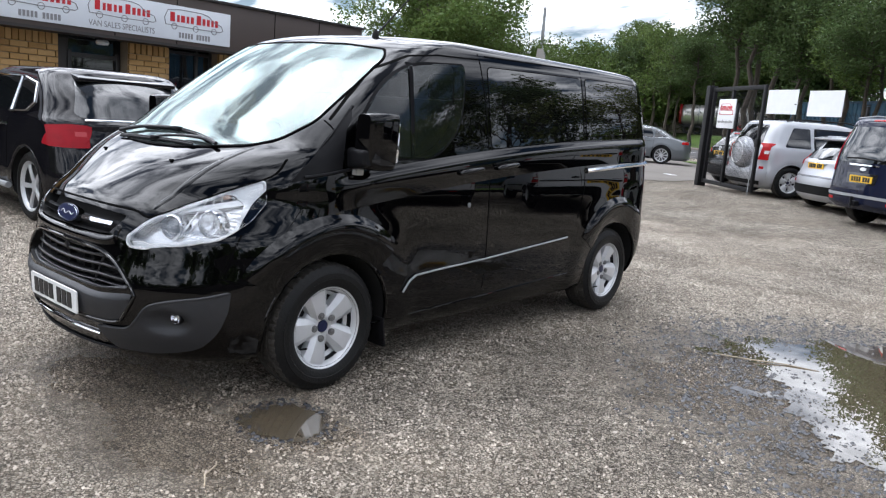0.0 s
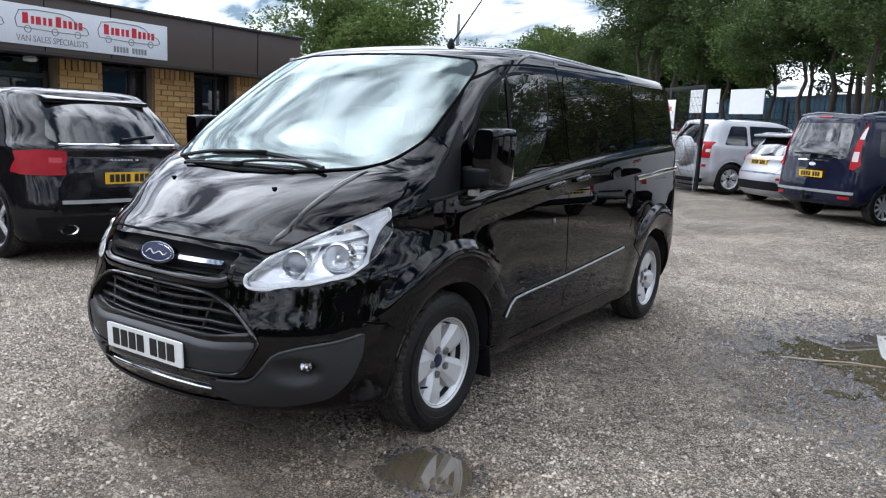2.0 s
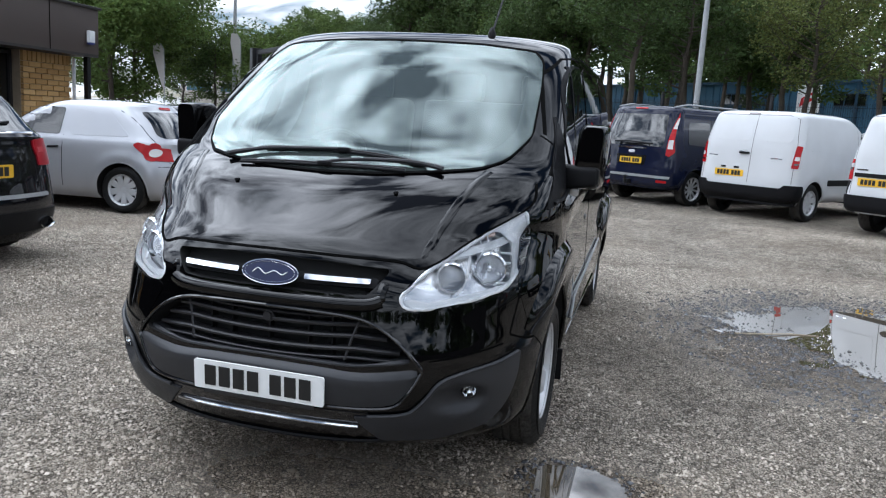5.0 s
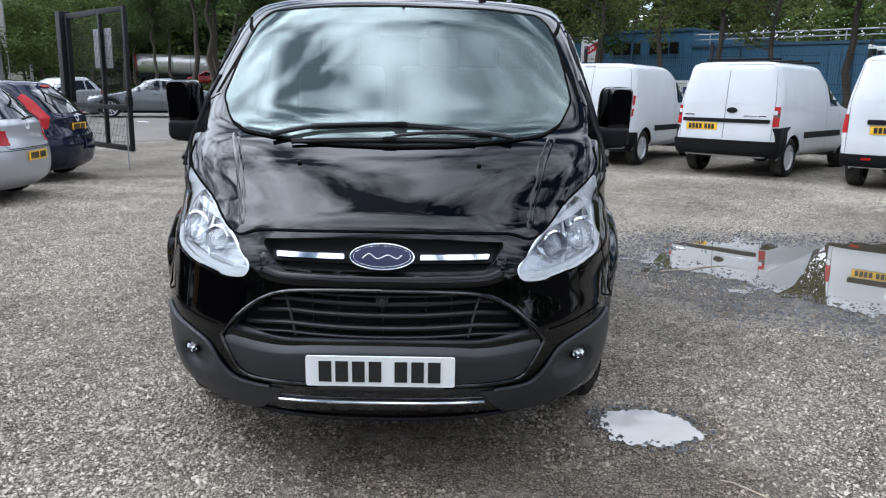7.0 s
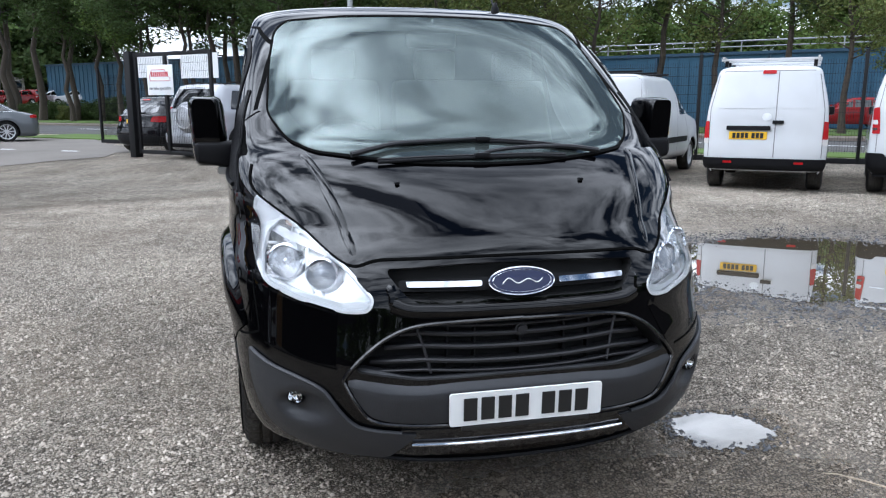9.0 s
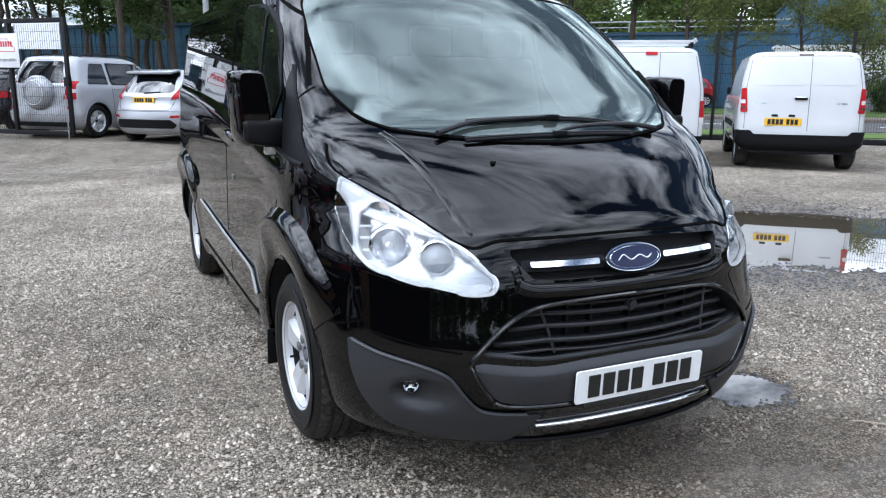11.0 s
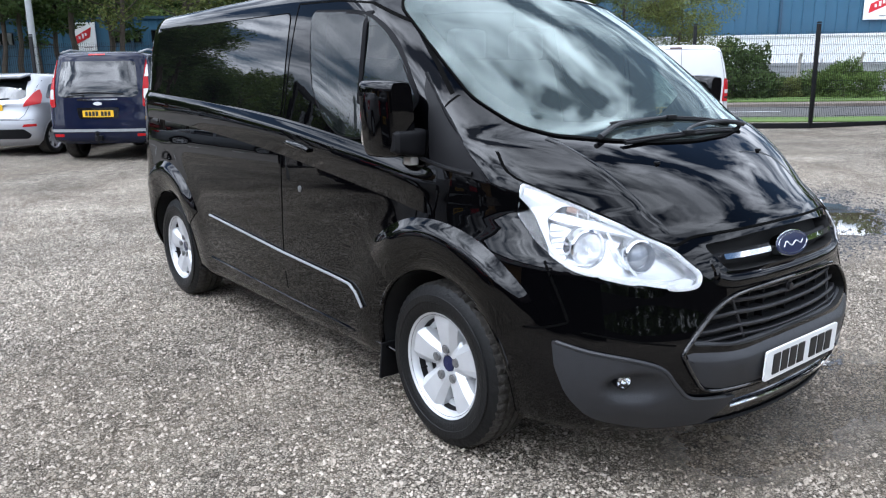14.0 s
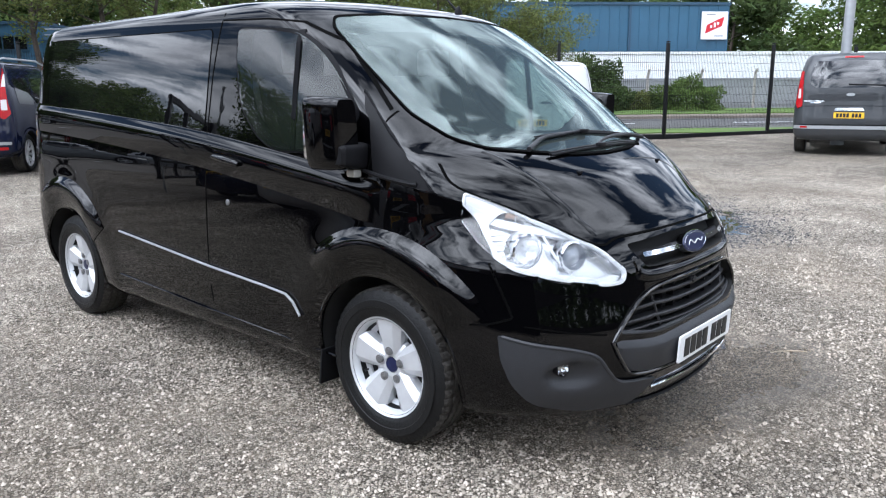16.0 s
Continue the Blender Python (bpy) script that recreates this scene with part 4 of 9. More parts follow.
def chippings(name, count, wet, label, mat):
    """Loose chippings, thick where the camera walks, thinning outwards and on the muddy patches."""
    rng = np.random.default_rng(7 + wet)
    m = int(count * (9 if wet else 2.6))
    ang = rng.uniform(0, 2 * np.pi, m)
    rad = 10.5 * rng.uniform(0, 1, m) ** 0.60
    x, y = rad * np.cos(ang), -1.2 + rad * np.sin(ang)
    d = depth_at(x, y)
    if wet:
        keep = (d > rng.uniform(-0.55, -0.02, m)) & (d < rng.uniform(0.0, 0.20, m) ** 1.5 * 2.0)
    else:
        keep = d < rng.uniform(-0.45, -0.12, m)
    keep &= (x > -8)
    bare = ripple(x * 0.55 + 3, y * 0.55, 1.0) + 0.6 * ripple(x * 2.1, y * 2.1 + 7, 2.0)
    bare += 0.95 * np.exp(-((x - 0.72) / 0.75) ** 2 - ((y + 0.92) / 0.40) ** 2) + 0.5 * np.exp(-((x - 2.4) / 1.2) ** 2 - ((y - 1.0) / 1.2) ** 2) - 0.55 * (x < -0.6)
    if not wet:
        keep &= rng.uniform(-0.45, 0.85, m) > bare
    x, y = x[keep][:count], y[keep][:count]
    n = len(x)
    zg = np.array([ground_height(u, w) for u, w in zip(x.tolist(), y.tolist())])
    r = rng.gamma(6.0, 0.00075, n) + 0.0021
    r *= 1.7 if wet else 1.0
    h = r * (rng.uniform(0.4, 0.8, n) if wet else rng.uniform(0.7, 1.5, n))
    t0 = rng.uniform(0, 6.2832, n)
    v = np.empty((n, 5, 3))
    for k in range(4):
        a = t0 + k * math.pi / 2 + rng.uniform(-0.35, 0.35, n)
        q = r * rng.uniform(0.7, 1.3, n)
        v[:, k] = np.stack([x + q * np.cos(a), y + q * np.sin(a), zg + rng.uniform(-0.001, h * 0.5)], 1)
    v[:, 4] = np.stack([x + r * rng.uniform(-0.45, 0.45, n), y + r * rng.uniform(-0.45, 0.45, n), zg + h + 0.001 + 0.002 * wet], 1)
    base = (np.arange(n) * 5)[:, None, None]
    f = base + np.array([[0, 1, 4], [1, 2, 4], [2, 3, 4], [3, 0, 4]])[None]
    me = bpy.data.meshes.new(name)
    me.vertices.add(n * 5)
    me.vertices.foreach_set("co", v.reshape(-1))
    me.loops.add(n * 12)
    me.loops.foreach_set("vertex_index", f.reshape(-1).astype(np.int32))
    me.polygons.add(n * 4)
    me.polygons.foreach_set("loop_start", (np.arange(n * 4) * 3).astype(np.int32))
    me.update(calc_edges=True)
    me.materials.append(mat)
    tagged(new(name, me), label, "gravel", kind="stuff")


chippings("gravel_chippings", 335000, 0, "loose grey stone chippings over the yard", M["chips"])
chippings("wet_chippings", 34000, 1, "dark wet stones along the puddles' edges", M["wet_chips"])

# bits of litter, a twig and fallen leaves on the gravel
bm = bmesh.new()
tube(bm, [(1.42, -1.02, 0.006), (1.36, -0.98, 0.018), (1.31, -0.90, 0.012), (1.27, -0.87, 0.006)], [0.004, 0.004, 0.003, 0.002], 6)
tagged(part("twig", bm, M["twig"]), "short bent pale twig on the gravel", "twig")
bm = bmesh.new()
tube(bm, [(2.0, 2.55, 0.005), (2.2, 2.58, 0.016), (2.42, 2.72, 0.010), (2.62, 2.78, 0.005)], [0.006, 0.006, 0.005, 0.003], 6)
tagged(part("twig", bm, M["twig"]), "long thin pale twig on the gravel", "twig")


# -- showroom building --
def building():
    XW, XF = -10.5, -9.9
    b = thing("showroom_building", "single-storey buff brick showroom with a deep brown fascia", "building", kind="structure")
    y0, y1 = -9.0, 9.95
    bm = bmesh.new()
    box(bm, (-15.5, (y0 + y1) / 2, 1.35), (9.4, y1 - y0 - 0.1, 2.7))
    part("inner_wall", bm, M["void"], b, smooth=False)
    bm = boxed((-14.95, (y0 + 10.05) / 2, 2.83), (10.1, 10.05 - y0, 0.9), 0.01)
    part("fascia", bm, M["fascia"], b, "dark brown boarded fascia")
    part("roof_edge", boxed((-14.95, (y0 + 10.05) / 2, 3.30), (10.2, 10.15 - y0, 0.05), 0.01), M["dark_frame"], b)
    part("soffit", boxed((-10.2, (y0 + 10.05) / 2, 2.36), (0.62, 10.0 - y0, 0.05)), M["dark_frame"], b)
    for y in (7.55, 8.75, 5.3, 4.1):
        part("fascia_joint", boxed((XF + 0.003, y, 2.83), (0.012, 0.012, 0.88)), M["seam"], b, smooth=False)
    # window and door infill behind the piers
    for ya, yb in ((5.47, 6.57), (7.53, 8.65)):
        w = part("window", boxed((XW - 0.26, (ya + yb) / 2, 1.35), (0.02, yb - ya, 2.0)), M["tint_glass"], b, "dark shop window", smooth=False)
        for yy in (ya + 0.03, (ya + yb) / 2 + 0.2, yb - 0.03):
            part("frame", boxed((XW - 0.23, yy, 1.35), (0.05, 0.06, 2.0), 0.006), M["dark_frame"], w)
        for zz in (0.38, 1.25, 2.28):
            part("frame", boxed((XW - 0.23, (ya + yb) / 2, zz), (0.045, yb - ya - 0.13, 0.06), 0.006), M["dark_frame"], w)
        part("sill", boxed((XW - 0.15, (ya + yb) / 2, 0.20), (0.26, yb - ya, 0.40), 0.01), M["mortar"], w)
    d = part("door", boxed((XW - 0.30, 4.11, 1.02), (0.03, 0.86, 1.95)), M["tint_glass"], b, "glazed entrance door", smooth=False)
    for yy in (3.66, 4.56):
        part("frame", boxed((XW - 0.27, yy, 1.05), (0.08, 0.07, 2.1), 0.006), M["dark_frame"], d)
    part("frame", boxed((XW - 0.27, 4.11, 2.02), (0.08, 0.83, 0.08), 0.006), M["dark_frame"], d)
    part("handle", tubed([(XW - 0.24, 3.8, 0.9), (XW - 0.24, 3.8, 1.3)], 0.014), M["chrome"], d)
    part("side_panel", boxed((XW - 0.28, 3.5, 1.15), (0.03, 0.3, 2.3)), M["dark_frame"], b)
    part("transom", boxed((XW - 0.3, 4.1, 2.2), (0.03, 0.9, 0.28)), M["tint_glass"], b, smooth=False)
    lamp = part("door_light", lathe([(0.001, 0.0), (0.1, 0.01), (0.12, 0.05), (0.1, 0.09), (0.001, 0.1)], 20, "z"), M["board_white"], b, at=pose(XW + 0.12, 4.1, 2.22))
    bellm = boxed((XF + 0.05, 9.77, 2.72), (0.09, 0.16, 0.24), 0.03)
    part("alarm_box", bellm, M["board_white"], b, "white alarm box")
    part("alarm_base", boxed((XF + 0.05, 9.77, 2.59), (0.085, 0.15, 0.05), 0.02), M["sign_blue"], b)
    part("corner_post", boxed((XW + 0.35, 10.0, 1.17), (0.1, 0.1, 2.34), 0.005), M["black_steel"], b)
    part("downpipe", tubed([(XW + 0.08, 9.93, 0.0), (XW + 0.08, 9.93, 2.3)], 0.035), M["board_white"], b)
    return b


showroom = building()


def shop_sign(ya, yb, z0=2.46, z1=3.09, x=-9.885):
    """Fascia sign: van outlines with a red name and a line of grey words; the names are bars."""
    s = thing("shop_sign", "long pale fascia sign with red and grey lettering", "sign", at=pose(0, 0, 0))
    part("panel", boxed((x, (ya + yb) / 2, (z0 + z1) / 2), (0.03, yb - ya, z1 - z0), 0.006), M["sign_white"], s)
    xf = x + 0.018
    n = 0
    y = yb - 0.12
    step = 1.42
    while y - step > ya:
        yr, yl = y, y - 1.30
        # outline of a van, nose towards +y
        def V(u, v):
            return (xf, yl + u * 1.25, z0 + 0.22 + v * 0.34)
        line = [V(0.02, 0.15), V(0.0, 0.5), V(0.05, 0.92), V(0.25, 1.02), V(0.62, 1.0), V(0.74, 0.9), V(0.83, 0.62), V(0.97, 0.45), V(1.0, 0.2), V(0.96, 0.12), V(0.5, 0.1), V(0.02, 0.15)]
        part("van_outline", tubed(line, 0.008, 6), M["sign_grey"], s)
        for u in (0.16, 0.52, 0.84):
            part("wheel_ring", tubed([(xf, yl + u * 1.25 + 0.055 * math.cos(t / 10 * 6.2832), z0 + 0.25 + 0.055 * math.sin(t / 10 * 6.2832)) for t in range(11)], 0.007, 6), M["sign_grey"], s)
        for k, (u, w) in enumerate(((0.13, 0.09), (0.225, 0.05), (0.30, 0.08), (0.385, 0.05), (0.46, 0.06), (0.57, 0.09), (0.66, 0.06), (0.735, 0.06), (0.81, 0.05), (0.88, 0.06))):
            part("red_bar", boxed((xf, yl + u * 1.25, z0 + 0.40 + (0.02 if k in (0, 5) else 0)), (0.006, w, 0.17 if k in (0, 5) else 0.125)), M["sign_red"], s, smooth=False)
        if n % 2 == 0:
            for k in range(11):
                if k != 5:
                    part("grey_bar", boxed((xf, yl + 0.32 + k * 0.062, z0 + 0.10), (0.005, 0.042, 0.10)), M["sign_grey"], s, smooth=False)
        else:
            words(s, "lettering", "VAN SALES SPECIALISTS", 0.145, M["sign_grey"], Matrix(((0, 0, 1, xf), (1, 0, 0, yl + 0.62), (0, 1, 0, z0 + 0.10), (0, 0, 0, 1))), xs=0.80)
        y -= step
        n += 1
    return s


shop_sign(-1.6, 6.45)


# -- perimeter fence --
def fence():
    f = thing("mesh_fence", "black welded-mesh fence on dark posts with a low board", "fence", kind="structure")
    seg = []
    for (xa, ya), (xb, yb) in zip(FENCE, FENCE[1:]):
        L = math.hypot(xb - xa, yb - ya)
        k = max(1, round(L / 3.05))
        for i in range(k):
            seg.append(((xa + (xb - xa) * i / k, ya + (yb - ya) * i / k), (xa + (xb - xa) * (i + 1) / k, ya + (yb - ya) * (i + 1) / k)))
    H = 2.34
    for a, b in seg:
        a, b = Vector(a), Vector(b)
        g = ground_height(a.x, a.y) + 0.04
        d = (b - a)
        ang = math.degrees(math.atan2(d.y, d.x))
        post = part("post", boxed((0, 0, H / 2), (0.07, 0.07, H), 0.004), M["black_steel"], f, at=pose(a.x, a.y, g - 0.05, 0, 0, ang))
        part("post_top", boxed((0.0, 0.0, H + 0.03), (0.075, 0.075, 0.03), 0.004), M["black_steel"], post)
        bm = bmesh.new()
        n = int(d.length / 0.05)
        for i in range(1, n):
            u = d.length * i / n
            box(bm, (u, 0.03, 1.17), (0.005, 0.005, 1.95))
        for z in [0.25 + 0.2 * k for k in range(10)]:
            box(bm, (d.length / 2, 0.035, z), (d.length, 0.007, 0.007))
        part("mesh_panel", bm, M["black_steel"], f, smooth=False, at=pose(a.x, a.y, g - 0.02, 0, 0, ang))
        part("board", boxed((d.length / 2, 0, 0.05), (d.length, 0.06, 0.14), 0.006), M["black_steel"], f, at=pose(a.x, a.y, g - 0.04, 0, 0, ang))


fence()


def gate(name, a, b, H, label="", mid=0.42, lift=0.0):
    """A steel gate leaf standing open between two points of the ground."""
    a, b = Vector(a), Vector(b)
    d = b - a
    L = d.length
    g = thing(name, label, "gate", "yard gates", at=pose(a.x, a.y, ground_height((a.x + b.x) / 2, (a.y + b.y) / 2), 0, 0, math.degrees(math.atan2(d.y, d.x))))
    part("hinge_post", boxed((-0.12, 0, H / 2 + 0.03), (0.2, 0.2, H + 0.06), 0.01), M["black_steel"], g)
    for u in (0.06, L * mid, L - 0.04):
        part("upright", boxed((u, 0, (H + lift) / 2 + 0.06), (0.08, 0.06, H - lift - 0.12), 0.005), M["black_steel"], g)
    for z in (0.14 + lift, H - 0.03) + ((1.05,) if lift else ()):
        part("crossbar", boxed((L / 2, 0, z), (L - 0.02, 0.055, 0.09), 0.005), M["black_steel"], g)
    bm = bmesh.new()
    for i in range(1, int(L / 0.055)):
        box(bm, (L * i / int(L / 0.055), 0.02, (H + lift) / 2), (0.004, 0.004, H - lift - 0.2))
    for k in range(1, 12):
        box(bm, (L / 2, 0.022, 0.14 + lift + (H - lift - 0.2) * k / 12), (L, 0.005, 0.005))
    part("mesh_infill", bm, M["black_steel"], g, smooth=False)
    part("drop_bolt", tubed([(L - 0.1, -0.05, 0.02), (L - 0.1, -0.05, 0.9)], 0.012), M["galv"], g)
    part("latch", boxed((L - 0.06, 0, 1.15), (0.12, 0.09, 0.18), 0.01), M["black_steel"], g)
    return g


gate("yard_gate", (-3.55, 15.75), (-1.74, 14.0), 2.35, label="black steel mesh gate leaf standing open beside parked cars")
gate("yard_gate", (-6.75, 10.90), (-4.96, 9.20), 2.66, mid=0.60, lift=0.24, label="black steel mesh gate leaf standing open by the entrance")


def gate_sign(cx, cy, cz, ang, w, h):
    s = thing("gate_sign", "small white sign with a red van mark on the gate", "sign", "gate signs", at=pose(cx, cy, cz, 0, 0, ang))
    part("panel", boxed((0, 0, 0), (w, 0.02, h), 0.01), M["board_white"], s)
    for i in range(9):
        part("red_bar", boxed((-w * 0.3 + w * 0.6 * i / 8, -0.012, h * 0.19), (w * 0.05, 0.004, h * 0.16)), M["sign_red"], s, smooth=False)
    part("van_outline", tubed([(-w * 0.38, -0.013, -h * 0.02), (-w * 0.38, -0.013, h * 0.15), (-w * 0.3, -0.013, h * 0.34), (w * 0.2, -0.013, h * 0.34), (w * 0.3, -0.013, h * 0.16), (w * 0.4, -0.013, h * 0.08), (w * 0.4, -0.013, -h * 0.03), (-w * 0.38, -0.013, -h * 0.02)], 0.006, 6), M["sign_red"], s)
    words(s, "lettering", "van sales specialists", h * 0.155, M["sign_grey"], Matrix(((1, 0, 0, 0), (0, 0, 1, -0.014), (0, 1, 0, -h * 0.27), (0, 0, 0, 1))), xs=0.9)
    return s


gd = math.degrees(math.atan2(-1.66, 1.73))
gate_sign(-2.92, 15.06, 2.0, gd, 0.84, 0.66)


def white_board(x, y, z, ang, w, h):
    bm = bmesh.new()
    box(bm, (0, 0, 0), (w, 0.02, h))
    o = part("fence_board", bm, M["board_white"], at=pose(x, y, z, 0, 0, ang), smooth=False)
    return tagged(o, "plain white board fixed to the mesh fence", "board", "fence boards")


white_board(-4.02, 22.37, 2.68, -34, 1.36, 0.74)
white_board(-2.50, 21.34, 2.64, -34, 1.36, 0.74)

# ---- the black van ----
YR = 3.72
VAN_ROWS = [
    # z, half width, nose y, nose depth, squareness, tail y, depth, squareness
    (0.22, 0.84, -0.86, 0.70, 2.3, YR - 0.25, 0.40, 2.4),
    (0.27, 0.90, -0.935, 0.78, 2.3, YR - 0.12, 0.45, 2.4),
    (0.36, 0.925, -0.962, 0.84, 2.5, YR - 0.05, 0.45, 2.4),
    (0.46, 0.937, -0.972, 0.90, 2.7, YR, 0.45, 2.4),
    (0.58, 0.945, -0.962, 0.97, 2.85, YR, 0.45, 2.4),
    (0.70, 0.945, -0.938, 0.98, 2.8, YR, 0.45, 2.4),
    (0.82, 0.943, -0.918, 0.97, 2.7, YR, 0.45, 2.4),
    (0.90, 0.941, -0.890, 0.96, 2.45, YR, 0.45, 2.4),
    (0.96, 0.940, -0.848, 0.89, 2.25, YR, 0.45, 2.4),
    (1.00, 0.939, -0.800, 0.82, 2.15, YR, 0.45, 2.4),
    (1.06, 0.937, -0.715, 0.72, 2.3, YR, 0.45, 2.4),
    (1.15, 0.930, -0.580, 0.60, 2.5, YR, 0.45, 2.4),
    (1.22, 0.922, -0.450, 0.50, 2.6, YR, 0.45, 2.4),
    (1.27, 0.915, -0.345, 0.40, 2.25, YR - 0.005, 0.45, 2.4),
    (1.40, 0.895, -0.165, 0.325, 2.12, YR - 0.02, 0.45, 2.4),
    (1.60, 0.865, 0.110, 0.305, 2.1, YR - 0.05, 0.45, 2.4),
    (1.76, 0.835, 0.335, 0.33, 2.1, YR - 0.08, 0.45, 2.4),
    (1.84, 0.810, 0.465, 0.375, 2.15, YR - 0.10, 0.45, 2.4),
    (1.882, 0.775, 0.590, 0.45, 2.3, YR - 0.14, 0.45, 2.4),
    (1.908, 0.70, 0.740, 0.50, 2.3, YR - 0.22, 0.45, 2.4),
    (1.920, 0.60, 0.900, 0.50, 2.3, YR - 0.32, 0.45, 2.4),
    (1.928, 0.40, 1.200, 0.40, 2.3, YR - 0.60, 0.40, 2.4),
    (1.931, 0.18, 1.500, 0.25, 2.2, YR - 1.00, 0.30, 2.2),
]
WB, WR = 2.933, 0.338


def both(poly):
    """The same outline on the other half of the nose."""
    return [(-a, b) for a, b in poly][::-1]


def disc(cy, cz, r, n=40):
    return [(cy + r * math.cos(2 * math.pi * k / n), cz + r * math.sin(2 * math.pi * k / n)) for k in range(n)]


def sym(half):
    """Closes an outline given for x >= 0, from the bottom middle to the top middle."""
    return half + [(-a, b) for a, b in half[::-1] if a > 1e-6]


def black_van():
    S = Shell(VAN_ROWS, flares=((0, WR, 0.53, 0.010, 0.10), (WB, WR, 0.54, 0.010, 0.10)), step=0.03)
    v = thing("panel_van", "glossy black panel van with chrome trim, parked on gravel", "van")
    P = M["black_paint"]
    body = part("body", S.solid(22, 96, 14), [P, M["void"], M["lamp_bowl"], M["cab_lining"]], v, "gloss black painted body")

    HEAD = fillet([(0.832, 1.105), (0.69, 1.005), (0.55, 0.895), (0.478, 0.805), (0.495, 0.768), (0.56, 0.762), (0.72, 0.795), (0.815, 0.826), (0.845, 0.90), (0.850, 1.0)], 0.03)
    SCREEN = fillet(sym([(0.0, 1.200), (0.24, 1.206), (0.46, 1.226), (0.62, 1.246), (0.705, 1.285), (0.775, 1.385), (0.755, 1.60), (0.725, 1.745), (0.67, 1.800), (0.40, 1.822), (0.0, 1.828)]), 0.03)
    SCREEN_OPEN = fillet(sym([(0.0, 1.276), (0.35, 1.279), (0.54, 1.292), (0.65, 1.330), (0.705, 1.41), (0.69, 1.60), (0.665, 1.73), (0.63, 1.765), (0.38, 1.785), (0.0, 1.79)]), 0.03)
    SIDE = fillet([(0.125, 1.375), (0.29, 1.225), (0.66, 1.214), (0.80, 1.268), (0.955, 1.405), (1.005, 1.60), (1.015, 1.765), (0.56, 1.735), (0.33, 1.60)], [0.03, 0.06, 0.08, 0.08, 0.1, 0.1, 0.04, 0.15, 0.15])
    UPPER = fillet(sym([(0.0, 0.801), (0.30, 0.803), (0.368, 0.808), (0.395, 0.838), (0.428, 0.882), (0.425, 0.898), (0.20, 0.913), (0.0, 0.916)]), 0.012)
    LOWER = fillet(sym([(0.0, 0.560), (0.35, 0.554), (0.545, 0.578), (0.51, 0.632), (0.43, 0.688), (0.345, 0.717), (0.20, 0.728), (0.0, 0.731)]), 0.02)
    PIT = [(0.700 + 0.088 * math.cos(k / 32 * 6.2832), 0.440 + 0.060 * math.sin(k / 32 * 6.2832)) for k in range(32)]

    def cyl(y, r):
        bm = bmesh.new()
        for s in (1, -1):
            prism(bm, disc(y, WR, r), 0.60 * s, 1.2 * s, "x", 1)
        return bm
    cab_rows = [(z, max(0.1, r[1] - 0.07), r[2] + 0.12, r[3], r[4], 1.22, 0.05, 3.0) for r in VAN_ROWS for z in (r[0],) if 0.94 < z < 1.87]
    cab_rows = [(z, w, max(yf, -0.26), D, p, yr, Dr, pr) for z, w, yf, D, p, yr, Dr, pr in cab_rows]
    cab = Shell(cab_rows, step=0.08).solid(12, 10, 3, mi=3)
    win = bmesh.new()
    prism(win, [(a * 0.975 + 0.016, b * 0.97 + 0.045) for a, b in SIDE], -1.2, 1.2, "x", 1)
    cuts = [cyl(0, 0.400), cyl(WB, 0.405), S.slab("F", HEAD, 0.03, 0.095, mi=2), S.slab("F", both(HEAD), 0.03, 0.095, mi=2),
            S.slab("F", UPPER, 0.03, 0.085), S.slab("F", LOWER, 0.03, 0.12), cab, win, S.slab("F", SCREEN_OPEN, 0.06, 0.34),
            S.slab("F", PIT, 0.03, 0.11), S.slab("F", both(PIT), 0.03, 0.11)]
    carve(body, cuts)

    # glass
    part("windscreen", S.patch("F", SCREEN, 0.004, 0.004, 0.05), M["glass"], v, "raked windscreen reflecting clouds")
    for m in "LR":
        pane = S.patch(m, SIDE, 0.003, 0.004, 0.06)
        co = np.array([tuple(q.co) for q in pane.verts])
        terms = np.stack([np.ones(len(co)), co[:, 1], co[:, 2], co[:, 1] ** 2, co[:, 1] * co[:, 2]], 1)
        flat = terms @ np.linalg.lstsq(terms, co[:, 0], rcond=None)[0]
        for q, x in zip(pane.verts, flat):     # glass is evenly curved
            q.co.x += x - S.at(m, q.co.y, q.co.z).x + (0.002 if m == "L" else -0.002)
        part("side_window", pane, M["side_glass"], v, "cab side window")
        ring = [(a, b) for a, b in SIDE] + [SIDE[0]]
        part("window_seal", S.patch(m, strip(ring, 0.017), 0.005, 0.007, 0.05), M["trim_dark"], v)
        part("window_divider", S.patch(m, strip([(0.545, 1.213), (0.552, 1.735)], 0.030), 0.006, 0.01, 0.05), M["trim_dark"], v)
    ring = [(a, b) for a, b in SCREEN] + [SCREEN[0]]
    part("screen_seal", S.patch("F", strip(ring, 0.008), 0.006, 0.008, 0.06), M["seam"], v)

    # cab inside
    bm = bmesh.new()
    box(bm, (0, 0.13, 1.10), (1.62, 0.50, 0.26), 0.06)
    part("dashboard", bm, M["dash"], v, "grey-green moulded dashboard")
    part("instrument_hood", boxed((-0.40, 0.22, 1.26), (0.42, 0.26, 0.09), 0.035), M["dash"], v)
    rw = part("steering_wheel", tubed([(0.19 * math.cos(t / 24 * 6.2832), 0.19 * math.sin(t / 24 * 6.2832), 0) for t in range(25)], 0.016, 8), M["trim"], v, at=pose(-0.40, 0.47, 1.20, 50))
    part("wheel_boss", boxed((0, 0, -0.02), (0.17, 0.13, 0.05), 0.02), M["trim"], rw)
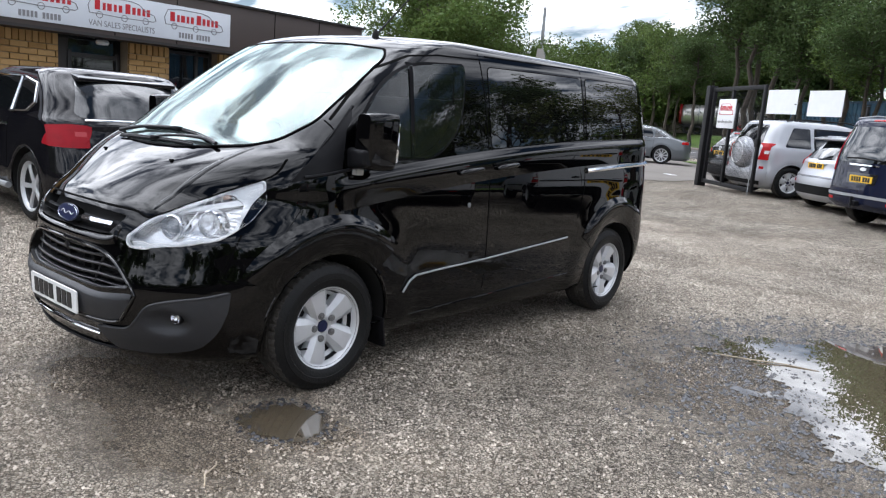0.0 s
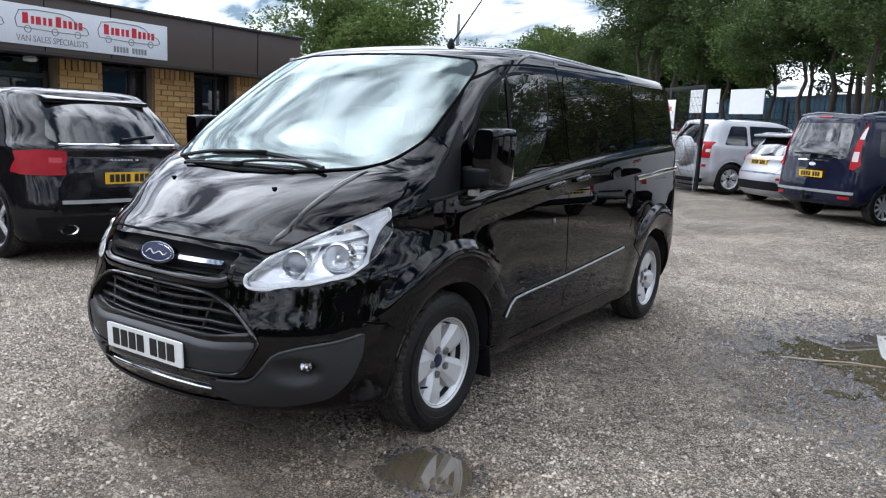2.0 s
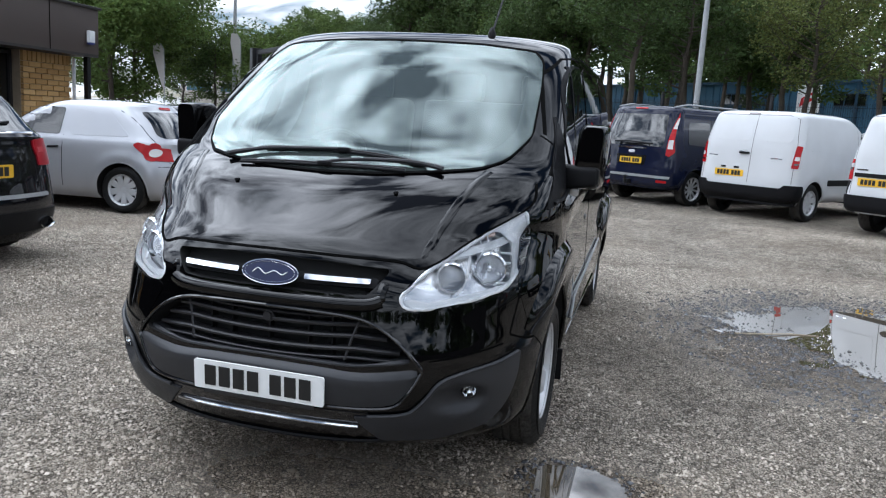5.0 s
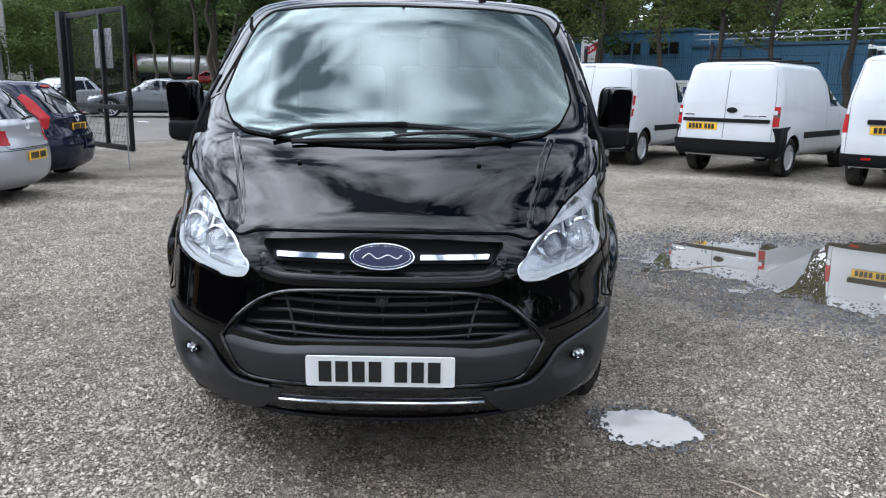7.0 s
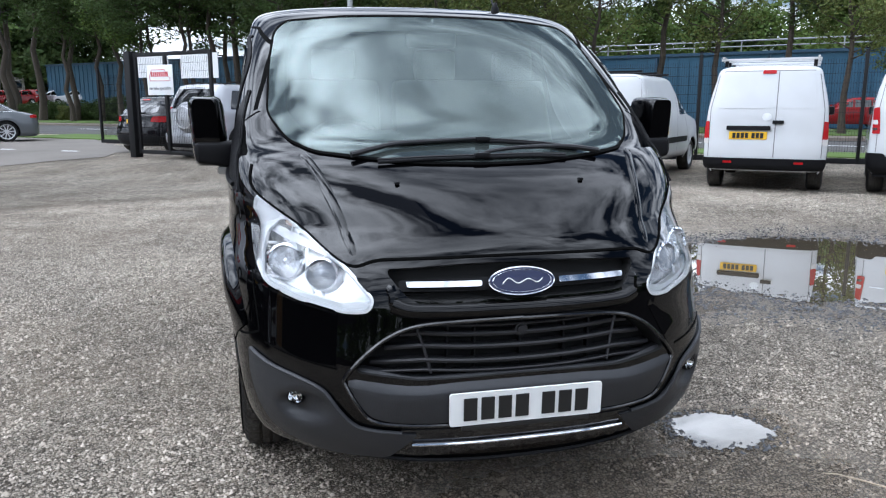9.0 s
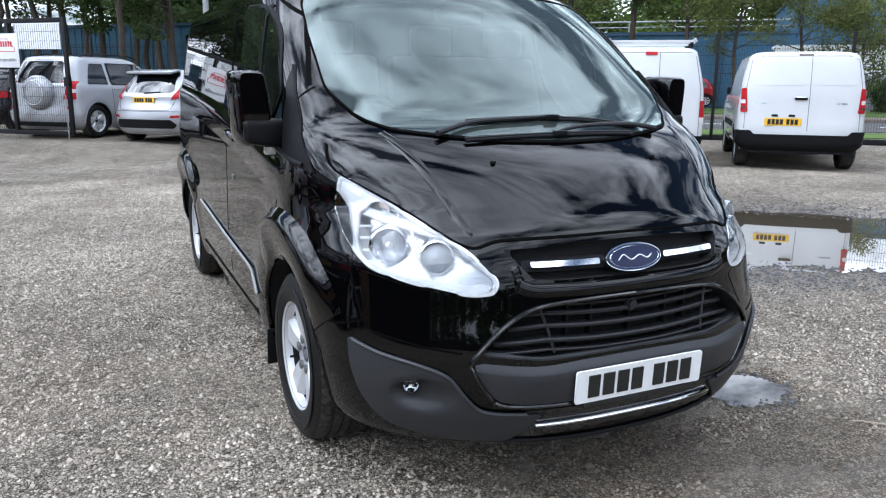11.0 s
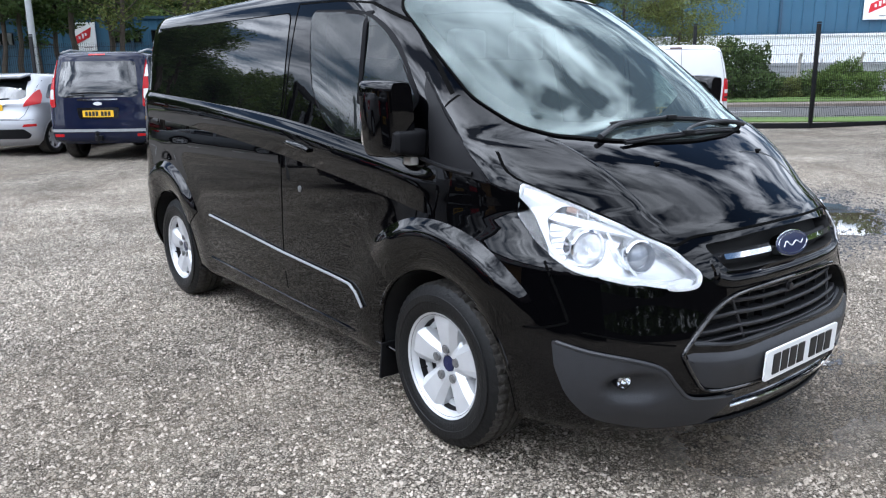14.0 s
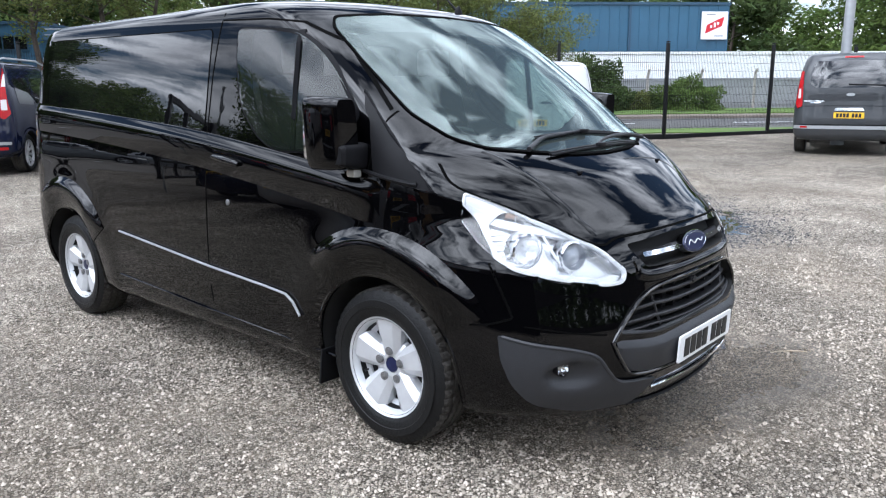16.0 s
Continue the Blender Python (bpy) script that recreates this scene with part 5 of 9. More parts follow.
    for x, w in ((-0.40, 0.5), (0.40, 0.95)):
        st = part("cab_seat", boxed((x, 0.86, 0.98), (w, 0.5, 0.16), 0.05), M["seat"], v, "dark cloth cab seat")
        part("seat_back", boxed((x, 1.07, 1.28), (w, 0.14, 0.56), 0.05, rot=pose(0, 0, 0, -10)), M["seat"], st)
        for hx in ((x,) if w < 0.6 else (x - 0.23, x + 0.23)):
            part("headrest", boxed((hx, 1.10, 1.64), (0.24, 0.09, 0.17), 0.04), M["seat"], st)
            for o in (-0.05, 0.05):
                part("headrest_post", tubed([(hx + o, 1.1, 1.5), (hx + o, 1.1, 1.58)], 0.006), M["chrome"], st)
    part("rear_mirror", boxed((0, 0.42, 1.72), (0.24, 0.03, 0.07), 0.015), M["trim"], v)
    part("screen_sticker", boxed((0.62, -0.16, 1.30), (0.12, 0.004, 0.02), rot=pose(0, 0, 0, 50)), M["paper"], v)

    # nose: grilles, badge, bumper
    def front(name, poly, mat, off=0.004, thick=0.012, label="", step=0.06, bulge=0.0):
        return part(name, S.patch("F", poly, off, thick, step, bulge), mat, v, label)

    def along(pts, off):
        """Points of the nose over (x, z), off metres outside."""
        return [S.at("F", a, b) + S.normal("F", a, b) * off for a, b in pts]
    for s in (1, -1):
        front("chrome_bar", fillet([(s * 0.132, 0.8435), (s * 0.372, 0.8445), (s * 0.375, 0.8615), (s * 0.132, 0.8615)], 0.006), M["chrome"], 0.004, 0.03, "bright chrome grille bar", 0.04)
        part("grille_bar_back", S.patch("F", fillet([(s * 0.10, 0.832), (s * 0.398, 0.834), (s * 0.398, 0.871), (s * 0.10, 0.873)], 0.012), -0.018, 0.04, 0.05), M["trim"], v)
    def oval(a, b):
        return [(a * math.cos(k / 40 * 6.2832), 0.853 + b * math.sin(k / 40 * 6.2832)) for k in range(40)]
    bd = part("badge", S.patch("F", oval(0.113, 0.0435), 0.012, 0.03, 0.03), M["chrome"], v, "oval blue badge with a chrome rim")
    part("badge_face", S.patch("F", oval(0.1085, 0.0395), 0.015, 0.006, 0.03), M["blue_enamel"], bd)
    part("badge_ring", tubed(along(oval(0.099, 0.0335) + oval(0.099, 0.0335)[:1], 0.0152), 0.0009, 6), M["chrome"], bd)
    part("badge_mark", tubed(along(curve2([(-0.068, 0.846), (-0.045, 0.862), (-0.015, 0.846), (0.020, 0.858), (0.050, 0.847), (0.070, 0.858)], 6), 0.0158), [0.001, 0.0016] + [0.0019] * 27 + [0.0016, 0.001], 6), M["board_white"], bd)
    # bright bar between the grilles, as a rounded ridge
    part("grille_ridge", tubed(along(curve2([(-0.42, 0.790), (-0.36, 0.772), (-0.2, 0.768), (0, 0.767), (0.2, 0.768), (0.36, 0.772), (0.42, 0.790)]), -0.014), 0.029, 12), P, v)
    for s in (1, -1):
        part("grille_shoulder", tubed(along(curve2([(s * 0.455, 0.90), (s * 0.425, 0.845), (s * 0.42, 0.79), (s * 0.47, 0.725)]), -0.014), [0.012] * 6 + [0.022] * 7 + [0.012] * 6, 8), P, v)

    def slat_line(z, hw):
        """A slat that sags in the middle and kinks back at the diagonal ribs."""
        out = []
        for i in range(25):
            x = hw * (i / 12 - 1)
            k = abs(x) / 0.335
            out.append((x, z + 0.013 * min(1.0, k) ** 2 - 0.055 * max(0.0, abs(x) - 0.335), 0.020 + 0.10 * max(0.0, abs(x) - 0.335)))
        return out
    for z, hw, th in ((0.716, 0.345, 0.6), (0.689, 0.40, 1.0), (0.650, 0.455, 1.0), (0.605, 0.505, 1.0), (0.572, 0.50, 0.6)):
        bm = bmesh.new()
        rows = []
        for x, zz, back in slat_line(z, hw):
            p = S.at("F", x, zz) - S.normal("F", x, zz) * back
            rows.append([bm.verts.new(p + Vector(o) * th) for o in ((0, 0, 0.006), (0, -0.005, 0.001), (0, -0.003, -0.007), (0, 0.045, -0.012), (0, 0.045, 0.003))])
        for q, r in zip(rows, rows[1:]):
            for j in range(5):
                bm.faces.new((q[j], q[(j + 1) % 5], r[(j + 1) % 5], r[j]))
        bm.faces.new(rows[0])
        bm.faces.new(rows[-1][::-1])
        part("grille_slat", bm, M["slat"], v, "black moulded grille slat", sharp=25)
    for x in (-0.245, -0.155, 0.0, 0.155, 0.245):
        c = S.at("F", x, 0.66)
        part("grille_rib", boxed((x, c.y + 0.05, 0.648), (0.006, 0.03, 0.15)), M["trim"], v, smooth=False)
    for s in (1, -1):
        part("grille_rib", tubed([p + Vector((0, 0.022, 0)) for p in along([(s * 0.345, 0.712), (s * 0.325, 0.65), (s * 0.305, 0.570)], 0)], 0.0055, 6), M["slat"], v)
    part("front_camera", lathe([(0.0005, -0.010), (0.014, -0.009), (0.016, 0.0), (0.022, 0.0), (0.024, 0.010), (0.022, 0.03)], 24, "y"), M["slat"], v, at=pose(0, -0.922, 0.694))
    ringpts = [(0.0, 0.737), (0.20, 0.735), (0.345, 0.724), (0.435, 0.690), (0.515, 0.628), (0.574, 0.560), (0.571, 0.530), (0.535, 0.465), (0.492, 0.418), (0.40, 0.404), (0.20, 0.402)]
    loop = curve2([(a, b) for a, b in ringpts] + [(0.0, 0.401)] + [(-a, b) for a, b in ringpts[:0:-1]] + [(0.0, 0.737)], 5)
    part("grille_surround", tubed(along(loop, 0.004), 0.0075, 8), M["gloss_trim"], v, "gloss black rim round the grille and plate panel")
    # plate panel: a shelf that falls forward to a crease, then the face down to a lower lip
    def between(x, knots):
        return pchip([k[0] for k in knots], [k[1] for k in knots], min(abs(x), knots[-1][0]))
    top_k, crease_k, foot_k = [(0, 0.568), (0.20, 0.566), (0.35, 0.560), (0.545, 0.588), (0.565, 0.566)], [(0, 0.527), (0.20, 0.525), (0.35, 0.516), (0.556, 0.533), (0.565, 0.540)], [(0, 0.404), (0.40, 0.407), (0.485, 0.420), (0.53, 0.462), (0.565, 0.528)]
    bm = bmesh.new()
    rows = []
    for i in range(61):
        x = 0.565 * (i / 30 - 1)
        zt, zc, zf = between(x, top_k), between(x, crease_k), between(x, foot_k)
        zc = max(zf + 0.004, min(zc, zt - 0.004))
        edge = 1.0 - 0.6 * max(0.0, abs(x) - 0.36) / 0.2
        prof = [(zt + 0.004, -0.060), (zt, -0.026), (zc + 0.35 * (zt - zc), 0.006 * edge), (zc, 0.019 * edge), (zc - 0.006, 0.021 * edge), (zc + (zf - zc) * 0.3, 0.016 * edge), (zc + (zf - zc) * 0.75, 0.011 * edge), (zf + 0.006, 0.008 * edge), (zf, -0.004), (zf - 0.002, -0.02)]
        rows.append([bm.verts.new(S.at("F", x, z) + S.normal("F", x, z) * o) for z, o in prof])
    for q, r in zip(rows, rows[1:]):
        for j in range(len(q) - 1):
            bm.faces.new((q[j], q[j + 1], r[j + 1], r[j]))
    part("bumper_centre", bm, M["bumper"], v, "dark grey textured bumper centre", sharp=32)
    LIP = fillet(sym([(0.0, 0.258), (0.45, 0.258), (0.66, 0.268), (0.60, 0.30), (0.44, 0.36), (0.40, 0.385), (0.0, 0.392)]), 0.01)
    front("lower_lip", LIP, M["gloss_trim"], 0.004, 0.01)
    part("lip_edge", tubed(along([(-0.80 + 1.6 * i / 28, 0.262 + 0.10 * abs(i / 14 - 1) ** 4) for i in range(29)], 0.006), 0.006, 6), M["trim"], v)
    part("chrome_strip", tubed(along([(-0.366 + 0.732 * i / 20, 0.334 + 0.004 * (1 - (i / 10 - 1) ** 2)) for i in range(21)], 0.010), 0.0065, 8), M["chrome"], v, "thin chrome strip below the plate")
    CORNER = fillet([(0.868, 0.590), (0.866, 0.50), (0.842, 0.40), (0.78, 0.315), (0.63, 0.276), (0.44, 0.276), (0.352, 0.372), (0.44, 0.374), (0.53, 0.386), (0.590, 0.440), (0.640, 0.508), (0.715, 0.543), (0.81, 0.565)], [0.01, 0.03, 0.05, 0.05, 0.05, 0.02, 0.01, 0.03, 0.04, 0.05, 0.04, 0.05, 0.05])
    SKIN = fillet([(0.475, 0.742), (0.52, 0.66), (0.585, 0.560), (0.575, 0.50), (0.60, 0.47), (0.65, 0.53), (0.78, 0.566), (0.862, 0.60), (0.868, 0.66), (0.850, 0.78), (0.835, 0.815), (0.72, 0.783), (0.56, 0.752), (0.50, 0.758)], 0.012)
    for s in (1, -1):
        front("bumper_skin", SKIN if s > 0 else both(SKIN), P, 0.0015, 0.004, "", 0.025)
        poly = CORNER if s > 0 else both(CORNER)
        bm = S.patch("F", poly, 0.012, 0.03, 0.016)
        for q in bm.verts:      # hollow round the fog lamp, deepest beside it
            e = ((s * q.co.x - 0.700) / 0.084) ** 2 + ((q.co.z - 0.440) / 0.056) ** 2
            if e < 1:
                q.co.y += 0.055 * (1 - e) ** 0.7 * min(1.0, 0.75 + 0.25 * (s * q.co.x - 0.64) / 0.09)
        c = part("bumper_corner", bm, M["bumper"], v, "dark grey bumper corner with a fog lamp", sharp=50)
        part("corner_rim", tubed(along([(s * a, b) for a, b in curve2([(0.40, 0.376), (0.53, 0.390), (0.590, 0.442), (0.640, 0.508), (0.715, 0.540), (0.81, 0.562), (0.862, 0.584)], 5)], 0.008), 0.008, 8), M["bumper"], c)
        fx, fz = s * 0.732, 0.463
        f = S.at("F", fx, fz)
        fog = part("fog_lamp", lathe([(0.0005, 0.012), (0.015, 0.008), (0.023, 0.0), (0.0255, -0.008), (0.029, -0.010), (0.031, -0.004), (0.031, 0.045)], 28, "y"), M["trim"], c, "small round fog lamp", at=pose(f.x - s * 0.004, f.y + 0.014, f.z, 0, 0, s * 22))
        part("fog_reflector", lathe([(0.0005, 0.004), (0.010, 0.001), (0.018, -0.004), (0.0245, -0.009)], 24, "y"), M["chrome"], fog)
        part("fog_glass", lathe([(0.0005, -0.016), (0.014, -0.014), (0.0245, -0.010)], 24, "y"), M["lens"], fog)
        # headlamp
        H = HEAD if s > 0 else both(HEAD)
        lamp = part("headlamp", S.patch("F", H, 0.004, 0.006, 0.03), M["lens"], v, "large swept-back clear headlamp")
        lamp.visible_shadow = False
        part("lamp_bezel", tubed(along(H + [H[0]], -0.008), 0.0095, 8), M["lamp_white"], lamp)

        def inner(pts, off):
            return [S.at("F", s * a, b) + S.normal("F", s * a, b) * off for a, b in pts]
        for px, pz, r in ((0.628, 0.868, 0.046), (0.742, 0.892, 0.052)):
            c0 = S.at("F", s * px, pz)
            pr = part("projector", lathe([(r * 1.28, 0.055), (r * 1.22, -0.004), (r * 1.1, -0.008), (r * 1.02, 0.0), (r, 0.02), (r * 0.8, 0.03)], 32, "y"), M["chrome"], lamp, at=pose(c0.x, c0.y + 0.032, c0.z, -4, 0, s * 24))
            if px < 0.7:
                part("lamp_lens", lathe([(0.0005, -0.012), (r * 0.45, -0.006), (r * 0.8, 0.008), (r * 0.98, 0.024)], 28, "y"), M["tint_lamp"], pr)
            else:
                part("lamp_bowl", lathe([(0.0005, 0.045), (r * 0.35, 0.040), (r * 0.7, 0.026), (r * 0.98, 0.004)], 28, "y"), M["reflector"], pr)
                part("bulb_cap", lathe([(0.0005, -0.002), (0.010, 0.004), (0.012, 0.030)], 16, "y"), M["chrome"], pr)
        # white blade over the lamps, and the floor below them
        part("lamp_brow", S.patch("F", fillet([(s * a, b) for a, b in [(0.50, 0.842), (0.56, 0.905), (0.64, 0.945), (0.72, 0.965), (0.80, 0.990), (0.80, 1.012), (0.70, 0.988), (0.62, 0.972), (0.545, 0.928)][::s]], 0.008), -0.022, 0.018, 0.04), M["lamp_white"], lamp)
        part("lamp_floor", S.patch("F", fillet([(s * a, b) for a, b in [(0.495, 0.790), (0.51, 0.772), (0.56, 0.768), (0.70, 0.795), (0.82, 0.830), (0.815, 0.845), (0.70, 0.812), (0.58, 0.790), (0.525, 0.800)][::s]], 0.008), -0.022, 0.03, 0.04), M["lamp_white"], lamp)
        part("lamp_post", tubed(inner([(0.682, 0.952), (0.690, 0.88), (0.672, 0.815)], -0.026), 0.005, 6), M["lamp_white"], lamp)
        part("indicator", tubed(inner(curve2([(0.58, 0.968), (0.66, 1.005), (0.735, 1.022)]), -0.040), 0.018, 8), M["clear_lens_b"], lamp, "clear ribbed indicator")
        part("indicator_bulb", tubed(inner([(0.715, 1.016), (0.745, 1.022)], -0.034), 0.015, 8), M["amber_pale"], lamp, "pale amber indicator bulb")
        for k in range(7):
            part("lamp_rib", tubed(inner([(0.585 + 0.024 * k, 0.955 + 0.0065 * k), (0.572 + 0.024 * k, 0.985 + 0.008 * k)], -0.024), 0.0028, 6), M["lamp_white"], lamp)
        part("lamp_wing", S.patch("F", fillet([(s * a, b) for a, b in [(0.835, 1.095), (0.70, 1.032), (0.758, 1.022), (0.800, 0.985), (0.822, 0.915), (0.826, 0.850), (0.846, 0.870), (0.850, 0.985)][::s]], 0.008), -0.008, 0.012, 0.03), M["lamp_white"], lamp, "white wing of the lamp")
        for k in range(4):
            part("lamp_fin", tubed(inner([(0.822 - 0.002 * k, 0.845 + 0.034 * k), (0.785 - 0.002 * k, 0.852 + 0.034 * k)], -0.024), 0.005, 6), M["lamp_white"], lamp)
        # bonnet crease and washer jet
        part("bonnet_crease", tubed(along(curve2([(s * 0.655, 1.240), (s * 0.61, 1.17), (s * 0.575, 1.09), (s * 0.545, 1.00), (s * 0.525, 0.935)], 5), -0.0425), [0.0455] * 16 + [0.045, 0.0445, 0.044, 0.0435, 0.0425], 40), P, v)
        j = S.at("F", s * 0.346, 1.144)
        part("washer_jet", boxed((j.x, j.y, j.z + 0.003), (0.017, 0.022, 0.012), 0.005), M["trim"], v)
        part("bumper_bright", S.patch("F", strip(curve2([(s * 0.60, 0.585), (s * 0.70, 0.600), (s * 0.82, 0.625)], 5), 0.006), 0.0035, 0.004, 0.03), M["seam"], v)
    part("bonnet_gap", S.patch("F", strip(curve2([(-0.842, 1.20), (-0.838, 1.115), (-0.69, 1.012), (-0.55, 0.906), (-0.44, 0.924), (-0.2, 0.932), (0, 0.934), (0.2, 0.932), (0.44, 0.924), (0.55, 0.906), (0.69, 1.012), (0.838, 1.115), (0.842, 1.20)], 5), 0.007), 0.003, 0.004, 0.03), M["seam"], v)
    for pts, hub, arm in (([(-0.335, 1.262), (-0.15, 1.270), (0.03, 1.271), (0.22, 1.260), (0.405, 1.238)], (0.03, 1.271), [(-0.485, 1.222), (-0.32, 1.255), (-0.15, 1.266), (0.03, 1.274)]),
                          ([(-0.395, 1.205), (-0.20, 1.213), (-0.006, 1.216), (0.17, 1.218), (0.335, 1.214)], (-0.006, 1.216), [(0.485, 1.224), (0.36, 1.240), (0.18, 1.240), (0.05, 1.230), (-0.006, 1.220)])):
        w = part("wiper", tubed(along(curve2(pts, 6), 0.010), 0.0065, 8), M["trim"], v, "black wiper blade")
        part("blade_spoiler", tubed(along(curve2([(a, b + 0.005) for a, b in pts], 6), 0.015), 0.0045, 6), M["slat"], w)
        arm = curve2(arm, 6)
        part("wiper_arm", tubed(along(arm, 0.021), [0.011 - 0.0055 * i / (len(arm) - 1) for i in range(len(arm))], 8), M["slat"], w)
        part("wiper_clip", boxed(along([hub], 0.021)[0], (0.056, 0.026, 0.018), 0.005), M["trim"], w)
    plate(v, pose(0, -0.994, 0.462, 3), yellow=False)
    part("plate_strip", boxed((0, -0.986, 0.397), (0.44, 0.010, 0.014), 0.002), M["ink"], v)

    # sides
    for m in "LR":
        s = 1 if m == "L" else -1

        def side(name, poly, mat, off=0.004, thick=0.010, label="", step=0.06, bulge=0.0):
            return part(name, S.patch(m, poly, off, thick, step, bulge), mat, v, label)

        def sl(pts, off=0.0):
            return [S.at(m, a, b) + Vector((s * off, 0, 0)) for a, b in pts]
        gaps = [curve2([(0.0, 1.395), (0.045, 1.20), (0.065, 1.10), (0.12, 0.86), (0.16, 0.75)]), [(1.17, 1.85), (1.215, 1.55), (1.235, 1.28), (1.25, 0.80), (1.26, 0.40)],
                curve2([(-0.235, 0.640), (-0.36, 0.624), (-0.50, 0.622), (-0.60, 0.652)]), curve2([(-0.60, 0.655), (-0.55, 0.76), (-0.50, 0.85)]), [(0.02, 1.40), (0.16, 1.52), (0.36, 1.68), (0.58, 1.775), (0.80, 1.80), (1.17, 1.815)]]
        if m == "L":
            gaps += [[(2.37, 1.85), (2.385, 1.40), (2.395, 1.0), (2.33, 0.80)], [(1.235, 1.84), (2.37, 1.865)]]
        for g in gaps:
            part("panel_gap", S.patch(m, strip(g, 0.008), 0.0012, 0.003, 0.05), M["seam"], v)
        if m == "R":
            fields = [[(1.245, 1.775), (3.12, 1.80), (3.16, 1.40), (1.262, 1.285)]]
        else:
            fields = [[(1.245, 1.775), (2.35, 1.80), (2.37, 1.375), (1.262, 1.285)], [(2.42, 1.805), (3.24, 1.82), (3.22, 1.44), (2.42, 1.392)]]
        for f in fields:
            side("side_panel", fillet(f, 0.04), M["gloss_side"], 0.003, 0.006, "smooth gloss black side panel", 0.08)
            side("panel_edge", strip(fillet(f, 0.04) + [fillet(f, 0.04)[0]], 0.012), M["seam"], 0.0012, 0.003)
        belt = curve2([(-0.02, 1.105), (0.40, 1.165), (1.25, 1.262), (2.2, 1.335), (3.15, 1.385), (3.45, 1.395)], 8)
        # shoulder: a strip under the belt that leans up to the sky
        sh = bmesh.new()
        rows = []
        for i, (a, b) in enumerate(belt):
            fade = min(1.0, i / 5, (len(belt) - 1 - i) / 4)
            rows.append([sh.verts.new(S.at(m, a, b + dz) + Vector((s * (0.001 + o * fade), 0, 0))) for dz, o in ((0.016, 0.0), (0.004, 0.0015), (0.0, 0.003), (-0.012, 0.009), (-0.028, 0.0145), (-0.040, 0.0165), (-0.055, 0.0165), (-0.085, 0.013), (-0.125, 0.006), (-0.165, 0.0))])
        for q, r in zip(rows, rows[1:]):
            for k in range(len(q) - 1):
                sh.faces.new((q[k], q[k + 1], r[k + 1], r[k]))
        part("belt_shoulder", sh, P, v)
        TRI = fillet([(-0.268, 1.094), (-0.02, 1.325), (0.152, 1.484), (0.105, 1.40), (0.066, 1.355), (0.040, 1.26), (0.022, 1.160), (-0.10, 1.122)], 0.010)
        side("mirror_base_trim", TRI, M["trim"], 0.006, 0.012, "matt black trim triangle", 0.04)
        part("trim_ridge", tubed(sl([(0.148, 1.478), (-0.02, 1.322), (-0.260, 1.100)], 0.009), 0.005, 8), M["trim_dark"], v)
        part("trim_ridge", tubed(sl(curve2([(-0.20, 1.122), (-0.05, 1.142), (0.10, 1.168)], 5), 0.010), 0.009, 8), M["trim"], v)
        # rub strip with its bright edge
        rub = [(0.50, 0.475), (0.545, 0.535), (0.60, 0.562), (0.75, 0.572), (1.24, 0.598), (2.20, 0.668)]
        side("rub_strip", fillet([(0.50, 0.47), (0.60, 0.555), (0.75, 0.567), (1.24, 0.593), (2.20, 0.664), (2.13, 0.56), (1.24, 0.495), (0.62, 0.44)], 0.02), P, 0.007, 0.02, "body-coloured side moulding", 0.06)
        part("rub_bright", tubed(sl(rub, 0.011), 0.0062, 8), M["galv"], v, "bright edge of the side moulding")
        part("sill_edge", tubed(sl([(0.30, 0.318), (1.2, 0.345), (2.28, 0.388)], 0.001), 0.006, 6), P, v)
        hs = [(1.04, 1.150)] + ([(1.41, 1.178)] if m == "L" else [])
        for hy, hz in hs:
            # flat dark disc painted in for the shaded hollow behind the handle
            part("handle_pit", S.patch(m, disc(hy - 0.01, hz - 0.004, 0.047, 24), 0.002, 0.003, 0.03), M["void"], v)
            part("door_handle", tubed([p for p in sl([(hy - 0.115, hz - 0.014), (hy - 0.09, hz - 0.008), (hy, hz + 0.002), (hy + 0.09, hz + 0.012), (hy + 0.11, hz + 0.012)], 0.022)], [0.010, 0.016, 0.018, 0.016, 0.010], 10), P, v, "body-coloured door handle")
        k = S.at(m, 1.05, 0.944)
        part("door_lock", lathe([(0.0005, 0.007), (0.009, 0.007), (0.015, 0.004), (0.015, -0.004)], 20), M["galv_soft"], v, at=Matrix.Translation(k) @ pose(0, 0, 0, 0, 0, 0 if s > 0 else 180))
        if m == "L":
            part("slide_rail", tubed(sl([(2.41, 1.148), (2.9, 1.178), (3.40, 1.200)], 0.002), 0.020, 8), M["chrome"], v, "bright sliding-door rail")
        side("wing", fillet([(-0.535, 0.82), (-0.50, 0.70), (-0.40, 0.648), (-0.31, 0.635), (-0.25, 0.675), (-0.13, 0.735), (0.0, 0.757), (0.09, 0.748), (0.128, 0.79), (0.10, 0.90), (0.055, 1.085), (-0.1, 1.095), (-0.27, 1.092), (-0.36, 1.06), (-0.43, 0.98), (-0.49, 0.90)], 0.02), P, 0.0012, 0.004, "", 0.025)
